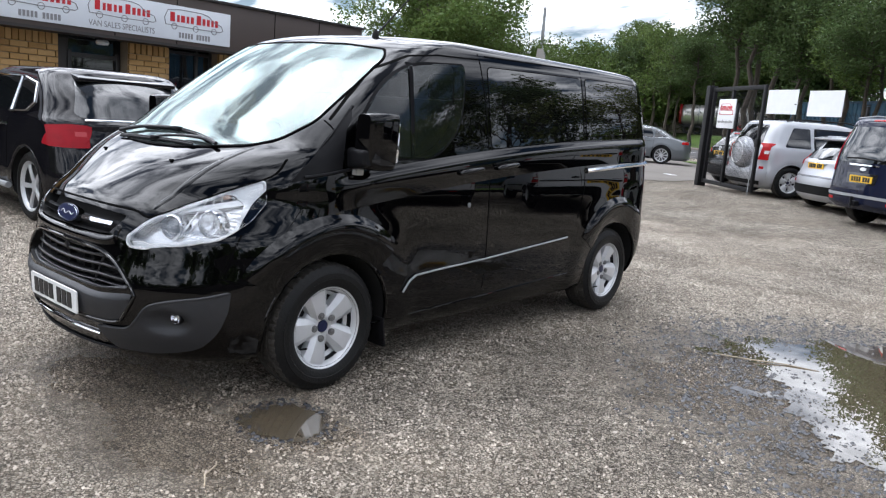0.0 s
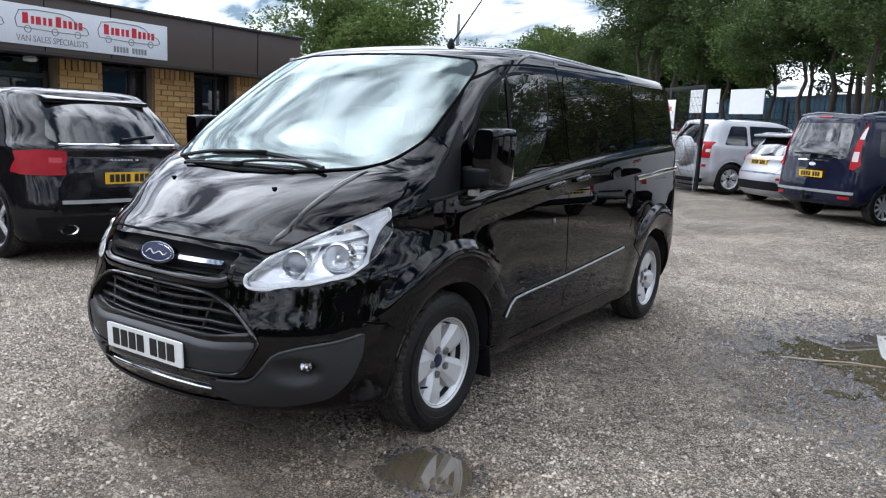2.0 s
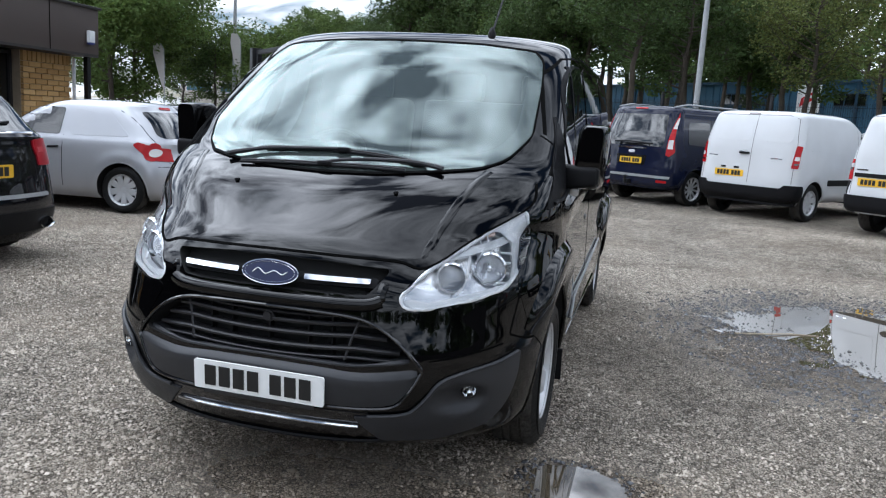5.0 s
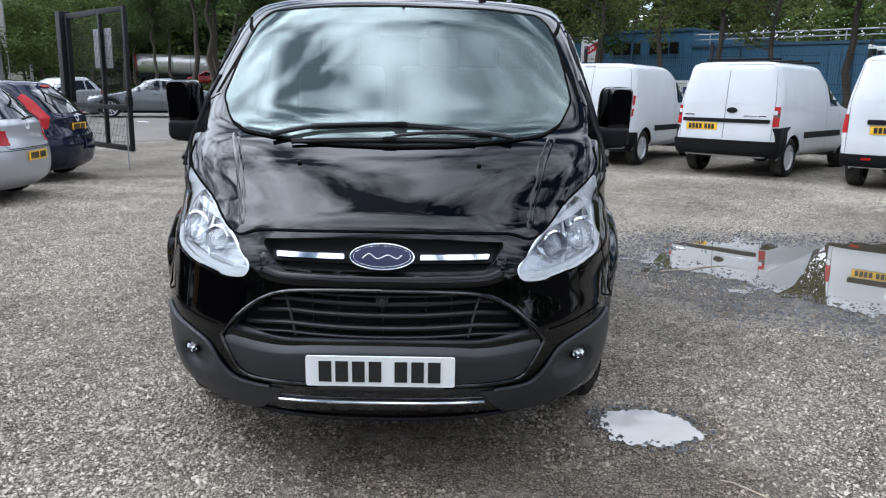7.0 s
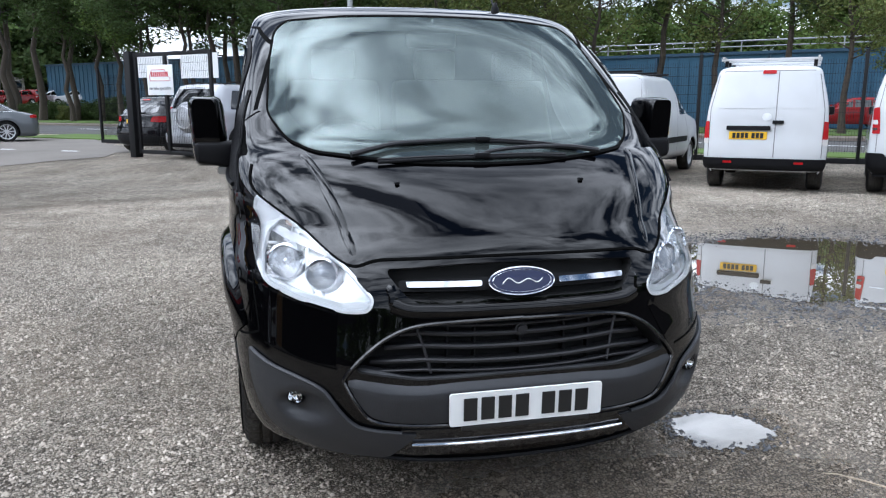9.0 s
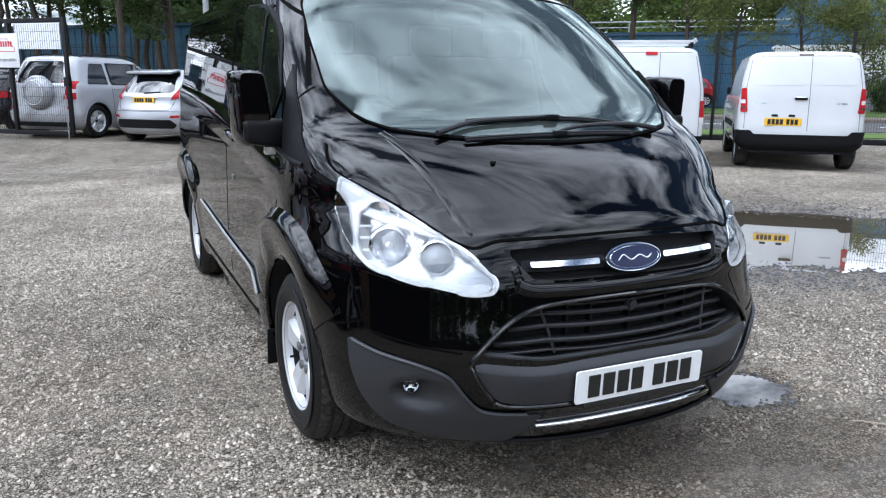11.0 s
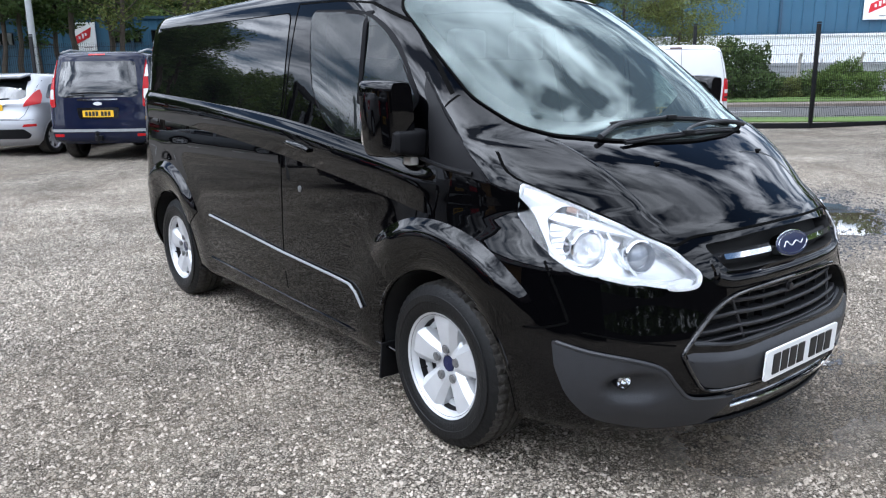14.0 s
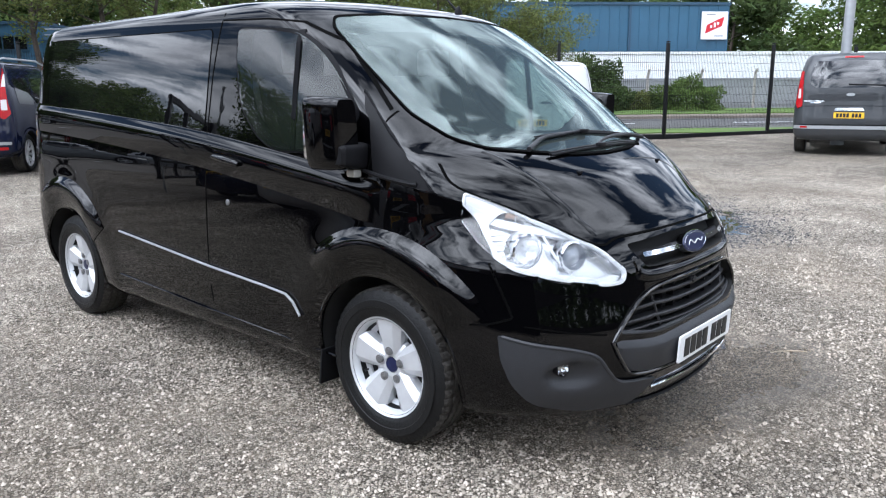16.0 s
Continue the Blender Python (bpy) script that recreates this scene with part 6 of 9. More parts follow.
        # arch lips
        for wy in (0, WB):
            arc = [(wy + 0.405 * math.cos(math.radians(a)), WR + 0.405 * math.sin(math.radians(a))) for a in range(-8, 189, 7)]
            part("arch_lip", tubed(sl(arc, -0.006), 0.012, 8), P, v)
            # flared blister over the wheel
            fl = bmesh.new()
            rows = []
            for i in range(37):
                t = i / 36
                a = math.radians(44 + 104 * t)
                fade = min(1.0, math.sin(math.pi * t) * 1.9)
                rows.append([fl.verts.new(S.at(m, wy + r * math.cos(a), WR + r * 0.985 * math.sin(a)) + Vector((s * (0.0035 + o * fade), 0, 0))) for r, o in ((0.612, -0.004), (0.598, 0.004), (0.585, 0.014), (0.572, 0.024), (0.558, 0.029), (0.53, 0.030), (0.49, 0.025), (0.45, 0.016), (0.415, 0.008), (0.402, -0.004))])
            for q, r in zip(rows, rows[1:]):
                for k in range(9):
                    fl.faces.new((q[k], q[k + 1], r[k + 1], r[k]) if s > 0 else (q[k + 1], q[k], r[k], r[k + 1]))
            part("arch_flare", fl, P, v)
            # inner liner
            if wy == 0:
                part("mud_flap", boxed((s * 0.84, wy + (0.385 if wy == 0 else 0.43), 0.255), (0.21, 0.012, 0.17), 0.004, rot=pose(0, 0, 0, 8)), M["trim"], v)
        # tail lamp, seen edge on
        part("tail_lamp", S.patch(m, fillet([(3.50, 1.00), (3.62, 1.0), (3.62, 1.72), (3.54, 1.72)], 0.02), 0.004, 0.01, 0.06), M["red_lens"], v, "red tail lamp")
        # mirror
        mir = part("door_mirror", mirror_mesh(), P, v, "large gloss black door mirror", at=Matrix.Translation((s * 1.018, 0.135, 1.340)) @ Matrix.Diagonal((s, 1, 1, 1)))
        arm = bmesh.new()
        rings = []
        for x, y, z, hy, hz in ((-0.165, 0.045, -0.115, 0.095, 0.062), (-0.12, 0.015, -0.125, 0.082, 0.058), (-0.07, -0.012, -0.122, 0.070, 0.053), (-0.02, -0.030, -0.118, 0.062, 0.047), (0.035, -0.036, -0.113, 0.056, 0.043), (0.048, -0.034, -0.111, 0.046, 0.034)):
            rings.append([arm.verts.new((x, y + hy * math.copysign(abs(math.cos(t)) ** 0.32, math.cos(t)), z + hz * math.copysign(abs(math.sin(t)) ** 0.32, math.sin(t)))) for t in [6.2832 * (k + 0.5) / 24 for k in range(24)]])
        for q, r in zip(rings, rings[1:]):
            for k in range(24):
                arm.faces.new((q[k], q[(k + 1) % 24], r[(k + 1) % 24], r[k]))
        arm.faces.new(rings[0])
        arm.faces.new(rings[-1][::-1])
        part("mirror_arm", arm, M["trim"], mir, "matt black mirror arm", sharp=35)
        part("mirror_indicator", boxed((-0.055, -0.035, -0.188), (0.042, 0.050, 0.034), 0.010), M["lens_grey"], mir, "pale indicator lens")
        part("mirror_glass", boxed((0.0, 0.118, -0.03), (0.115, 0.006, 0.21), 0.02), M["chrome"], mir)
    part("aerial_base", lathe([(0.022, 0), (0.020, 0.02), (0.008, 0.045), (0.0005, 0.05)], 16, "z"), M["trim"], v, at=pose(0.40, 0.70, 1.890))
    part("aerial", tubed([(0.40, 0.71, 1.91), (0.40, 0.90, 2.09), (0.40, 1.10, 2.28)], [0.0065, 0.005, 0.004], 6), M["trim"], v, "thin black roof aerial")
    wheels(v, [(0.815, 0, 20), (-0.815, 0, 3), (0.805, WB, 40), (-0.805, WB, 5)], "five", WR, 0.212, 0.215)
    return v


def mirror_mesh():
    """Upright rounded housing, tapering towards its front face."""
    bm = bmesh.new()
    rings = []
    for t, k in ((0.0, 0.66), (0.008, 0.74), (0.035, 0.86), (0.075, 0.95), (0.12, 1.0), (0.17, 1.0), (0.182, 0.97)):
        ring = []
        for i in range(32):
            a = 2 * math.pi * i / 32
            c, s = math.cos(a), math.sin(a)
            x = 0.072 * math.copysign(abs(c) ** 0.34, c) * k
            z = 0.146 * math.copysign(abs(s) ** 0.34, s) * (0.74 + 0.26 * k)
            x += 0.010 * (z / 0.143)
            ring.append(bm.verts.new((x, -0.07 + t, z - 0.030)))
        rings.append(ring)
    for q, r in zip(rings, rings[1:]):
        for k in range(32):
            bm.faces.new((q[k], q[(k + 1) % 32], r[(k + 1) % 32], r[k]))
    bm.faces.new(rings[0][::-1])
    bm.faces.new(rings[-1])
    return bm


M["slat"] = plain("grille_plastic", (0.016, 0.016, 0.018), 0.42, vary=0.15, bump=0.08, scale=200, spec=0.35)
M["lamp_bowl"] = plain("lamp_bowl", (0.70, 0.71, 0.73), 0.24, metal=0.85)
M["cab_lining"] = plain("cab_lining", (0.22, 0.23, 0.22), 0.9, vary=0.15)
M["tint_lamp"] = plain("projector_lens", (0.30, 0.32, 0.35), 0.03, coat=1.0)
M["amber_pale"] = plain("pale_amber_lens", (0.72, 0.50, 0.40), 0.15, coat=0.5)
M["gloss_side"] = paint("gloss_side_panel", (0.0018, 0.0019, 0.0023), dust=0.004, ior=1.72)
black_van()

# ---- the parked vehicles ----
def van_rows(hw, H, wb, fo, ro, hood=0.98, cowl=(0.10, 1.12), top=(0.85, 1.62), lean=0.10, rake=0.10, sq=3.4, rd=0.26):
    e = wb + ro
    return [
        (0.31, hw - 0.10, -fo + 0.12, 0.45, 2.4, e - 0.08, rd, sq), (0.39, hw - 0.02, -fo, 0.55, 2.4, e - 0.01, rd, sq), (0.58, hw, -fo, 0.55, 2.3, e, rd, sq),
        (hood - 0.16, hw, -fo + 0.06, 0.55, 2.3, e - 0.02, rd, sq), (hood, hw - 0.01, -fo + 0.22, 0.5, 2.3, e - 0.03, rd, sq), (cowl[1], hw - 0.02, cowl[0], 0.4, 2.5, e - 0.04, rd, sq),
        (top[1], hw - lean, top[0], 0.4, 2.5, e - rake, rd, sq), (H - 0.09, hw - lean - 0.03, top[0] + 0.2, 0.4, 2.4, e - rake - 0.03, rd, sq),
        (H - 0.035, hw - lean - 0.12, top[0] + 0.42, 0.4, 2.3, e - rake - 0.09, rd, sq), (H - 0.01, hw - lean - 0.32, top[0] + 0.8, 0.35, 2.3, e - rake - 0.3, rd, sq), (H, 0.2, top[0] + 1.1, 0.2, 2.2, e - rake - 0.6, 0.2, 2.4)]


def hatch_rows(hw, H, wb, fo, ro, belt=0.95, hood=0.86, cowl=0.45, top=1.25, tail=0.10, glass=0.42, roof=0.05, sq=2.6, rd=0.42):
    """tail: how far the belt lies ahead of the bumper; glass: the rear glass's slope; roof: the roof's drop at the back."""
    e = wb + ro
    return [
        (0.18, hw - 0.10, -fo + 0.14, 0.5, 2.3, e - 0.14, rd, sq), (0.28, hw - 0.03, -fo + 0.02, 0.55, 2.3, e - 0.03, rd, sq), (0.50, hw, -fo, 0.55, 2.3, e, rd, sq), (0.66, hw - 0.003, -fo + 0.03, 0.6, 2.3, e - 0.02, rd, sq),
        (hood - 0.08, hw - 0.01, -fo + 0.14, 0.6, 2.3, e - tail * 0.7, rd, sq), (hood, hw - 0.018, -fo + 0.35, 0.55, 2.3, e - tail * 0.9, rd, sq), (belt, hw - 0.035, cowl - 0.05, 0.45, 2.4, e - tail, rd, sq),
        (belt + 0.05, hw - 0.06, cowl + 0.06, 0.4, 2.4, e - tail - glass * 0.12, rd, sq), ((belt + H) / 2, hw - 0.14, (cowl + top) / 2, 0.4, 2.3, e - tail - glass * 0.5, rd, sq),
        (H - 0.12, hw - 0.20, top - 0.06, 0.4, 2.3, e - tail - glass * 0.9, rd, sq), (H - 0.055, hw - 0.25, top + 0.14, 0.4, 2.3, e - tail - glass - 0.02, rd, sq), (H - 0.02, hw - 0.36, top + 0.36, 0.35, 2.2, e - tail - glass - 0.14, 0.35, 2.4), (H, 0.2, top + 0.6, 0.2, 2.2, e - tail - glass - 0.5, 0.2, 2.2)]


def saloon_rows(hw, H, wb, fo, ro):
    e = wb + ro
    return [(0.18, hw - 0.08, -fo + 0.12, 0.5, 2.3, e - 0.1, 0.4, 2.6), (0.30, hw - 0.01, -fo, 0.55, 2.3, e, 0.4, 2.6), (0.55, hw, -fo, 0.55, 2.3, e, 0.4, 2.6), (0.74, hw - 0.01, -fo + 0.12, 0.55, 2.3, e - 0.03, 0.4, 2.6), (0.88, hw - 0.03, 0.10, 0.45, 2.3, e - 0.06, 0.4, 2.6),
            (0.97, hw - 0.05, 0.55, 0.4, 2.3, e - 0.30, 0.4, 2.6), (1.04, hw - 0.09, 0.75, 0.4, 2.3, e - 0.62, 0.4, 2.6), (1.20, hw - 0.16, 1.02, 0.4, 2.3, e - 0.92, 0.4, 2.5), (H - 0.10, hw - 0.22, 1.26, 0.4, 2.3, e - 1.25, 0.4, 2.5), (H - 0.04, hw - 0.30, 1.5, 0.4, 2.3, e - 1.55, 0.4, 2.4), (H - 0.01, hw - 0.45, 1.75, 0.3, 2.2, e - 1.8, 0.3, 2.3), (H, 0.2, 2.0, 0.2, 2.2, e - 2.0, 0.2, 2.2)]


def parked(x, y, az, wb):
    """The pose of a vehicle by its rear axle's middle and the way its nose points."""
    th = radians(180 - az)
    r = Matrix.Rotation(th, 4, "Z")
    d = Vector((math.sin(radians(az)), math.cos(radians(az))))
    zr, zf = ground_height(x, y), ground_height(x + d.x * wb, y + d.y * wb)
    r = r @ Matrix.Rotation(-math.atan2(zf - zr, wb), 4, "X")
    return Matrix.Translation((x, y, zr)) @ r @ Matrix.Translation((0, -wb, 0))


class Car:
    def __init__(self, name, label, category, rows, wb, R, rim, style, hw, lacquer, at, arch=0.05, group="parked vehicles", flare=0.015):
        self.S = Shell(rows, flares=((0, R, R + 0.12, flare, 0.07), (wb, R, R + 0.12, flare, 0.07)), step=0.05)
        self.v = thing(name, label, category, group, at=at)
        self.P = M[lacquer]
        self.body = part("body", self.S.solid(12, 50, 10), [self.P, M["void"]], self.v, "painted body")
        cuts = []
        for y in (0, wb):
            bm = bmesh.new()
            for s in (1, -1):
                prism(bm, disc(y, R, R + arch, 28), (hw - 0.3) * s, (hw + 0.2) * s, "x", 1)
            cuts.append(bm)
        carve(self.body, cuts)
        wx = hw - 0.135
        wheels(self.v, [(wx, 0, 10), (-wx, 0, 33), (wx, wb, 21), (-wx, wb, 5)], style, R, rim, 0.21)
        self.wb, self.R, self.hw = wb, R, hw
        for sx in (1, -1):
            for y in (0, wb):
                arc = [(y + (R + arch + 0.004) * math.cos(math.radians(a)), R + (R + arch + 0.004) * math.sin(math.radians(a))) for a in range(-6, 187, 12)]
                part("arch_lip", tubed([self.S.at("L" if sx > 0 else "R", a, b) + Vector((-0.004 * sx, 0, 0)) for a, b in arc], 0.010, 6), self.P, self.v)

    def add(self, mode, name, poly, mat, off=0.004, thick=0.012, label="", r=0.03, step=0.09, bulge=0.0, parent=None):
        poly = fillet(poly, r) if r else poly
        if "lamp" in name or "bumper" in name:
            step = 0.035
        if mode == "S":
            for m in "LR":
                self.add(m, name, poly, mat, off, thick, label, 0, step, bulge)
            return None
        if mode == "BB":
            self.add("B", name, poly, mat, off, thick, label, 0, step, bulge)
            return self.add("B", name, both(poly), mat, off, thick, label, 0, step, bulge)
        poly = self.fit(mode, poly)
        return part(name, self.S.patch(mode, poly, off, thick, step, bulge), M[mat] if isinstance(mat, str) else mat, parent or self.v, label)

    def fit(self, mode, poly):
        """Keeps an outline clear of the body's very corners; on the tail, x runs to the viewer's right."""
        out = []
        for a, b in poly:
            w, yf, Df, pf, yr, Dr, pr = self.S.par(b)
            if mode == "B":
                a = -max(-w * 0.985, min(w * 0.985, a))
            elif mode in "LR":
                a = max(yf + Df * 0.12, min(yr - Dr * 0.12, a))
            out.append((a, b))
        return out[::-1] if mode == "B" else out

    def line(self, mode, pts, w=0.008, mat="seam", name="panel_gap"):
        self.add(mode, name, strip(pts, w), mat, 0.0015, 0.003, "", 0)

    def rod(self, mode, pts, r, mat, name, off=0.0, label=""):
        S = self.S
        pts = self.fit(mode, pts)
        return part(name, tubed([S.at(mode, a, b) + S.normal(mode, a, b) * off for a, b in pts], r, 8), M[mat], self.v, label)

    def plate(self, x, z, yellow=True, tilt=0.0):
        p = self.S.at("B", -x, z)
        plate(self.v, Matrix.Translation(p + Vector((0, 0.012, 0))) @ pose(0, 0, 0, tilt, 0, 180), yellow)

    def box(self, name, c, s, mat, bevel=0.01, label="", rot=None):
        return part(name, boxed(c, s, bevel, rot=rot), M[mat], self.v, label)

    def mirrors(self, y, z, mat="trim", dx=0.1):
        for s in (1, -1):
            x = self.S.W(y, z) + dx
            m = self.box("door_mirror", (s * x, y, z), (0.17, 0.10, 0.15), mat, 0.035)
            part("mirror_arm", tubed([(s * (x - 0.16), y + 0.02, z - 0.05), (s * (x - 0.04), y, z - 0.05)], 0.022, 8), M["trim"], m)


def berlingo(at, label):
    wb, hw = 2.73, 0.895
    c = Car("small_van", label, "van", van_rows(hw, 1.80, wb, 0.92, 0.66, hood=1.0, cowl=(0.15, 1.15), top=(0.95, 1.62), rake=0.13), wb, 0.315, 0.20, "cover", hw, "white_paint", at, group="white vans")
    split = 0.085
    for a, b in ((-0.735, split - 0.035), (split + 0.035, 0.735)):
        c.add("B", "door_panel", [(a, 1.28), (b, 1.28), (b - 0.02 * (b > 0.5), 1.60), (a + 0.05 * (a < -0.5), 1.64)], "white_paint", 0.004, 0.012, "pressed blank window panel", 0.10)
        c.line("B", fillet([(a, 1.28), (b, 1.28), (b - 0.02 * (b > 0.5), 1.60), (a + 0.05 * (a < -0.5), 1.64)], 0.10) + [(a + 0.1, 1.28)], 0.010, "seam_white")
    c.line("B", [(split, 0.60), (split, 1.70)], 0.010, "seam_grey")
    c.line("B", [(-0.80, 0.62), (-0.80, 1.25), (-0.74, 1.66), (-0.6, 1.71), (0.6, 1.71), (0.74, 1.66), (0.80, 1.25), (0.80, 0.62)], 0.008, "seam_grey")
    c.add("B", "bumper", [(-0.86, 0.26), (0.86, 0.26), (0.875, 0.60), (0.70, 0.60), (0.66, 0.545), (-0.66, 0.545), (-0.70, 0.60), (-0.875, 0.60)], "trim", 0.03, 0.05, "black plastic bumper", 0.03)
    c.add("S", "bumper_side", [(wb + 0.37, 0.28), (wb + 0.60, 0.28), (wb + 0.60, 0.60), (wb + 0.40, 0.60)], "trim", 0.012, 0.02, "", 0.03)
    lamp = c.add("BB", "tail_lamp", [(0.765, 0.87), (0.855, 0.87), (0.862, 1.22), (0.795, 1.24)], "red_lens", 0.014, 0.03, "tall red tail lamp", 0.02)
    c.add("BB", "lamp_clear", [(0.795, 1.00), (0.85, 1.00), (0.852, 1.06), (0.80, 1.06)], "clear_lens_b", 0.018, 0.01, "", 0.01)
    c.add("BB", "lamp_clear", [(0.795, 0.92), (0.85, 0.92), (0.85, 0.955), (0.80, 0.955)], "smoke", 0.018, 0.01, "", 0.01)
    c.plate(-0.26, 0.735)
    for x in (-0.38, -0.14):
        c.add("B", "plate_light", [(x - 0.045, 0.812), (x + 0.045, 0.812), (x + 0.045, 0.845), (x - 0.045, 0.845)], "trim", 0.012, 0.02, "", 0.01)
    c.add("B", "door_handle", [(-0.12, 1.06), (0.06, 1.06), (0.06, 1.095), (-0.12, 1.095)], "trim", 0.02, 0.02, "black door handle", 0.012)
    c.add("B", "chrome_mark", [(-0.10, 1.098), (0.03, 1.098), (0.03, 1.108), (-0.10, 1.108)], "chrome", 0.022, 0.01, "", 0)
    c.add("B", "stop_lamp", [(-0.10, 1.715), (0.10, 1.715), (0.10, 1.74), (-0.10, 1.74)], "smoke", 0.008, 0.012, "", 0.006)
    for a, b in ((-0.70, -0.52), (0.44, 0.62)):
        c.add("B", "maker_bar", [(a, 1.005), (b, 1.005), (b, 1.02), (a, 1.02)], "chrome", 0.005, 0.004, "", 0)
    side_van(c, 1.70, wb, -0.35, 0.42)
    return c


def side_van(c, H, wb, f, r):
    c.add("S", "cab_window", [(0.34, 1.12), (1.10, 1.10), (1.14, 1.48), (0.86, 1.52), (0.62, 1.40)], "tint_glass", 0.004, 0.01, "dark cab window", 0.05)
    c.add("S", "side_panel", [(1.52, 1.12), (wb + r, 1.18), (wb + r - 0.10, 1.54), (1.54, 1.52)], c.P, 0.004, 0.01, "pressed blank side panel", 0.08)
    for y in (1.24, 0.24):
        c.line("L", [(y, 0.4), (y, 1.56)], 0.008, "seam_grey")
        c.line("R", [(y, 0.4), (y, 1.56)], 0.008, "seam_grey")
    c.add("S", "side_moulding", [(0.50, 0.60), (wb - 0.45, 0.60), (wb - 0.45, 0.70), (0.50, 0.70)], "trim", 0.010, 0.02, "black side moulding", 0.02)
    c.mirrors(0.36, 1.18)


def combo(at):
    wb, hw = 2.72, 0.835
    c = Car("small_van", "white high-roofed van with black bumper and twin rear doors", "van", van_rows(hw, 1.80, wb, 0.85, 0.72, hood=0.98, cowl=(0.2, 1.12), top=(0.95, 1.58), lean=0.12, rake=0.10, sq=4.2, rd=0.22), wb, 0.31, 0.19, "cover", hw, "white_paint", at, group="white vans")
    for a, b in ((-0.66, -0.06), (0.06, 0.66)):
        c.add("B", "door_panel", [(a, 1.14), (b, 1.14), (b - 0.04 * (b > 0), 1.62), (a + 0.04 * (a < 0), 1.62)], "white_paint", 0.004, 0.012, "pressed blank window panel", 0.07)
        c.line("B", fillet([(a, 1.14), (b, 1.14), (b - 0.04 * (b > 0), 1.62), (a + 0.04 * (a < 0), 1.62)], 0.07) + [(a + 0.07, 1.14)], 0.010, "seam_white")
    c.line("B", [(0, 0.60), (0, 1.72)], 0.012, "seam_grey")
    c.line("B", [(-0.74, 0.60), (-0.745, 1.2), (-0.70, 1.68), (-0.60, 1.73), (0.60, 1.73), (0.70, 1.68), (0.745, 1.2), (0.74, 0.60)], 0.009, "seam_grey")
    c.add("B", "bumper", [(-0.82, 0.36), (0.82, 0.36), (0.83, 0.575), (-0.83, 0.575)], "trim", 0.035, 0.06, "black plastic bumper", 0.03)
    c.add("S", "bumper_side", [(wb + 0.37, 0.30), (wb + 0.62, 0.32), (wb + 0.66, 0.78), (wb + 0.16, 0.80), (wb + 0.30, 0.72)], "trim", 0.010, 0.02, "", 0.02)
    c.add("B", "door_strip", [(-0.70, 0.845), (0.70, 0.845), (0.70, 0.905), (-0.70, 0.905)], "trim", 0.012, 0.02, "black strip across the doors", 0.01)
    c.add("BB", "tail_lamp", [(0.735, 0.80), (0.815, 0.80), (0.82, 1.10), (0.745, 1.10)], "red_lens", 0.012, 0.03, "red tail lamp", 0.015)
    c.add("BB", "lamp_clear", [(0.745, 0.94), (0.81, 0.94), (0.81, 1.00), (0.75, 1.00)], "smoke", 0.016, 0.01, "", 0.01)
    c.plate(-0.36, 0.775)
    part("door_handle", c.S.patch("B", [(-0.11 + 0.085 * math.cos(k / 24 * 6.2832), 1.035 + 0.042 * math.sin(k / 24 * 6.2832)) for k in range(24)], 0.012, 0.02, 0.05), M["trim"], c.v, "black oval door handle")
    for x in (-0.76, 0.76):
        for z in (0.98, 1.42):
            c.add("B", "hinge", [(x - 0.02, z), (x + 0.02, z), (x + 0.02, z + 0.06), (x - 0.02, z + 0.06)], "white_paint", 0.02, 0.03, "", 0.005)
    for a, b in ((-0.68, -0.50), (0.30, 0.64)):
        c.add("B", "maker_bar", [(a, 0.945), (b, 0.945), (b, 0.962), (a, 0.962)], "chrome", 0.005, 0.004, "", 0)
    side_van(c, 1.72, wb, -0.3, 0.42)
    for y in (1.2, 2.0, 2.9):
        c.box("roof_bar", (0, y, 1.825), (1.2, 0.05, 0.035), "trim", 0.008)
    return c


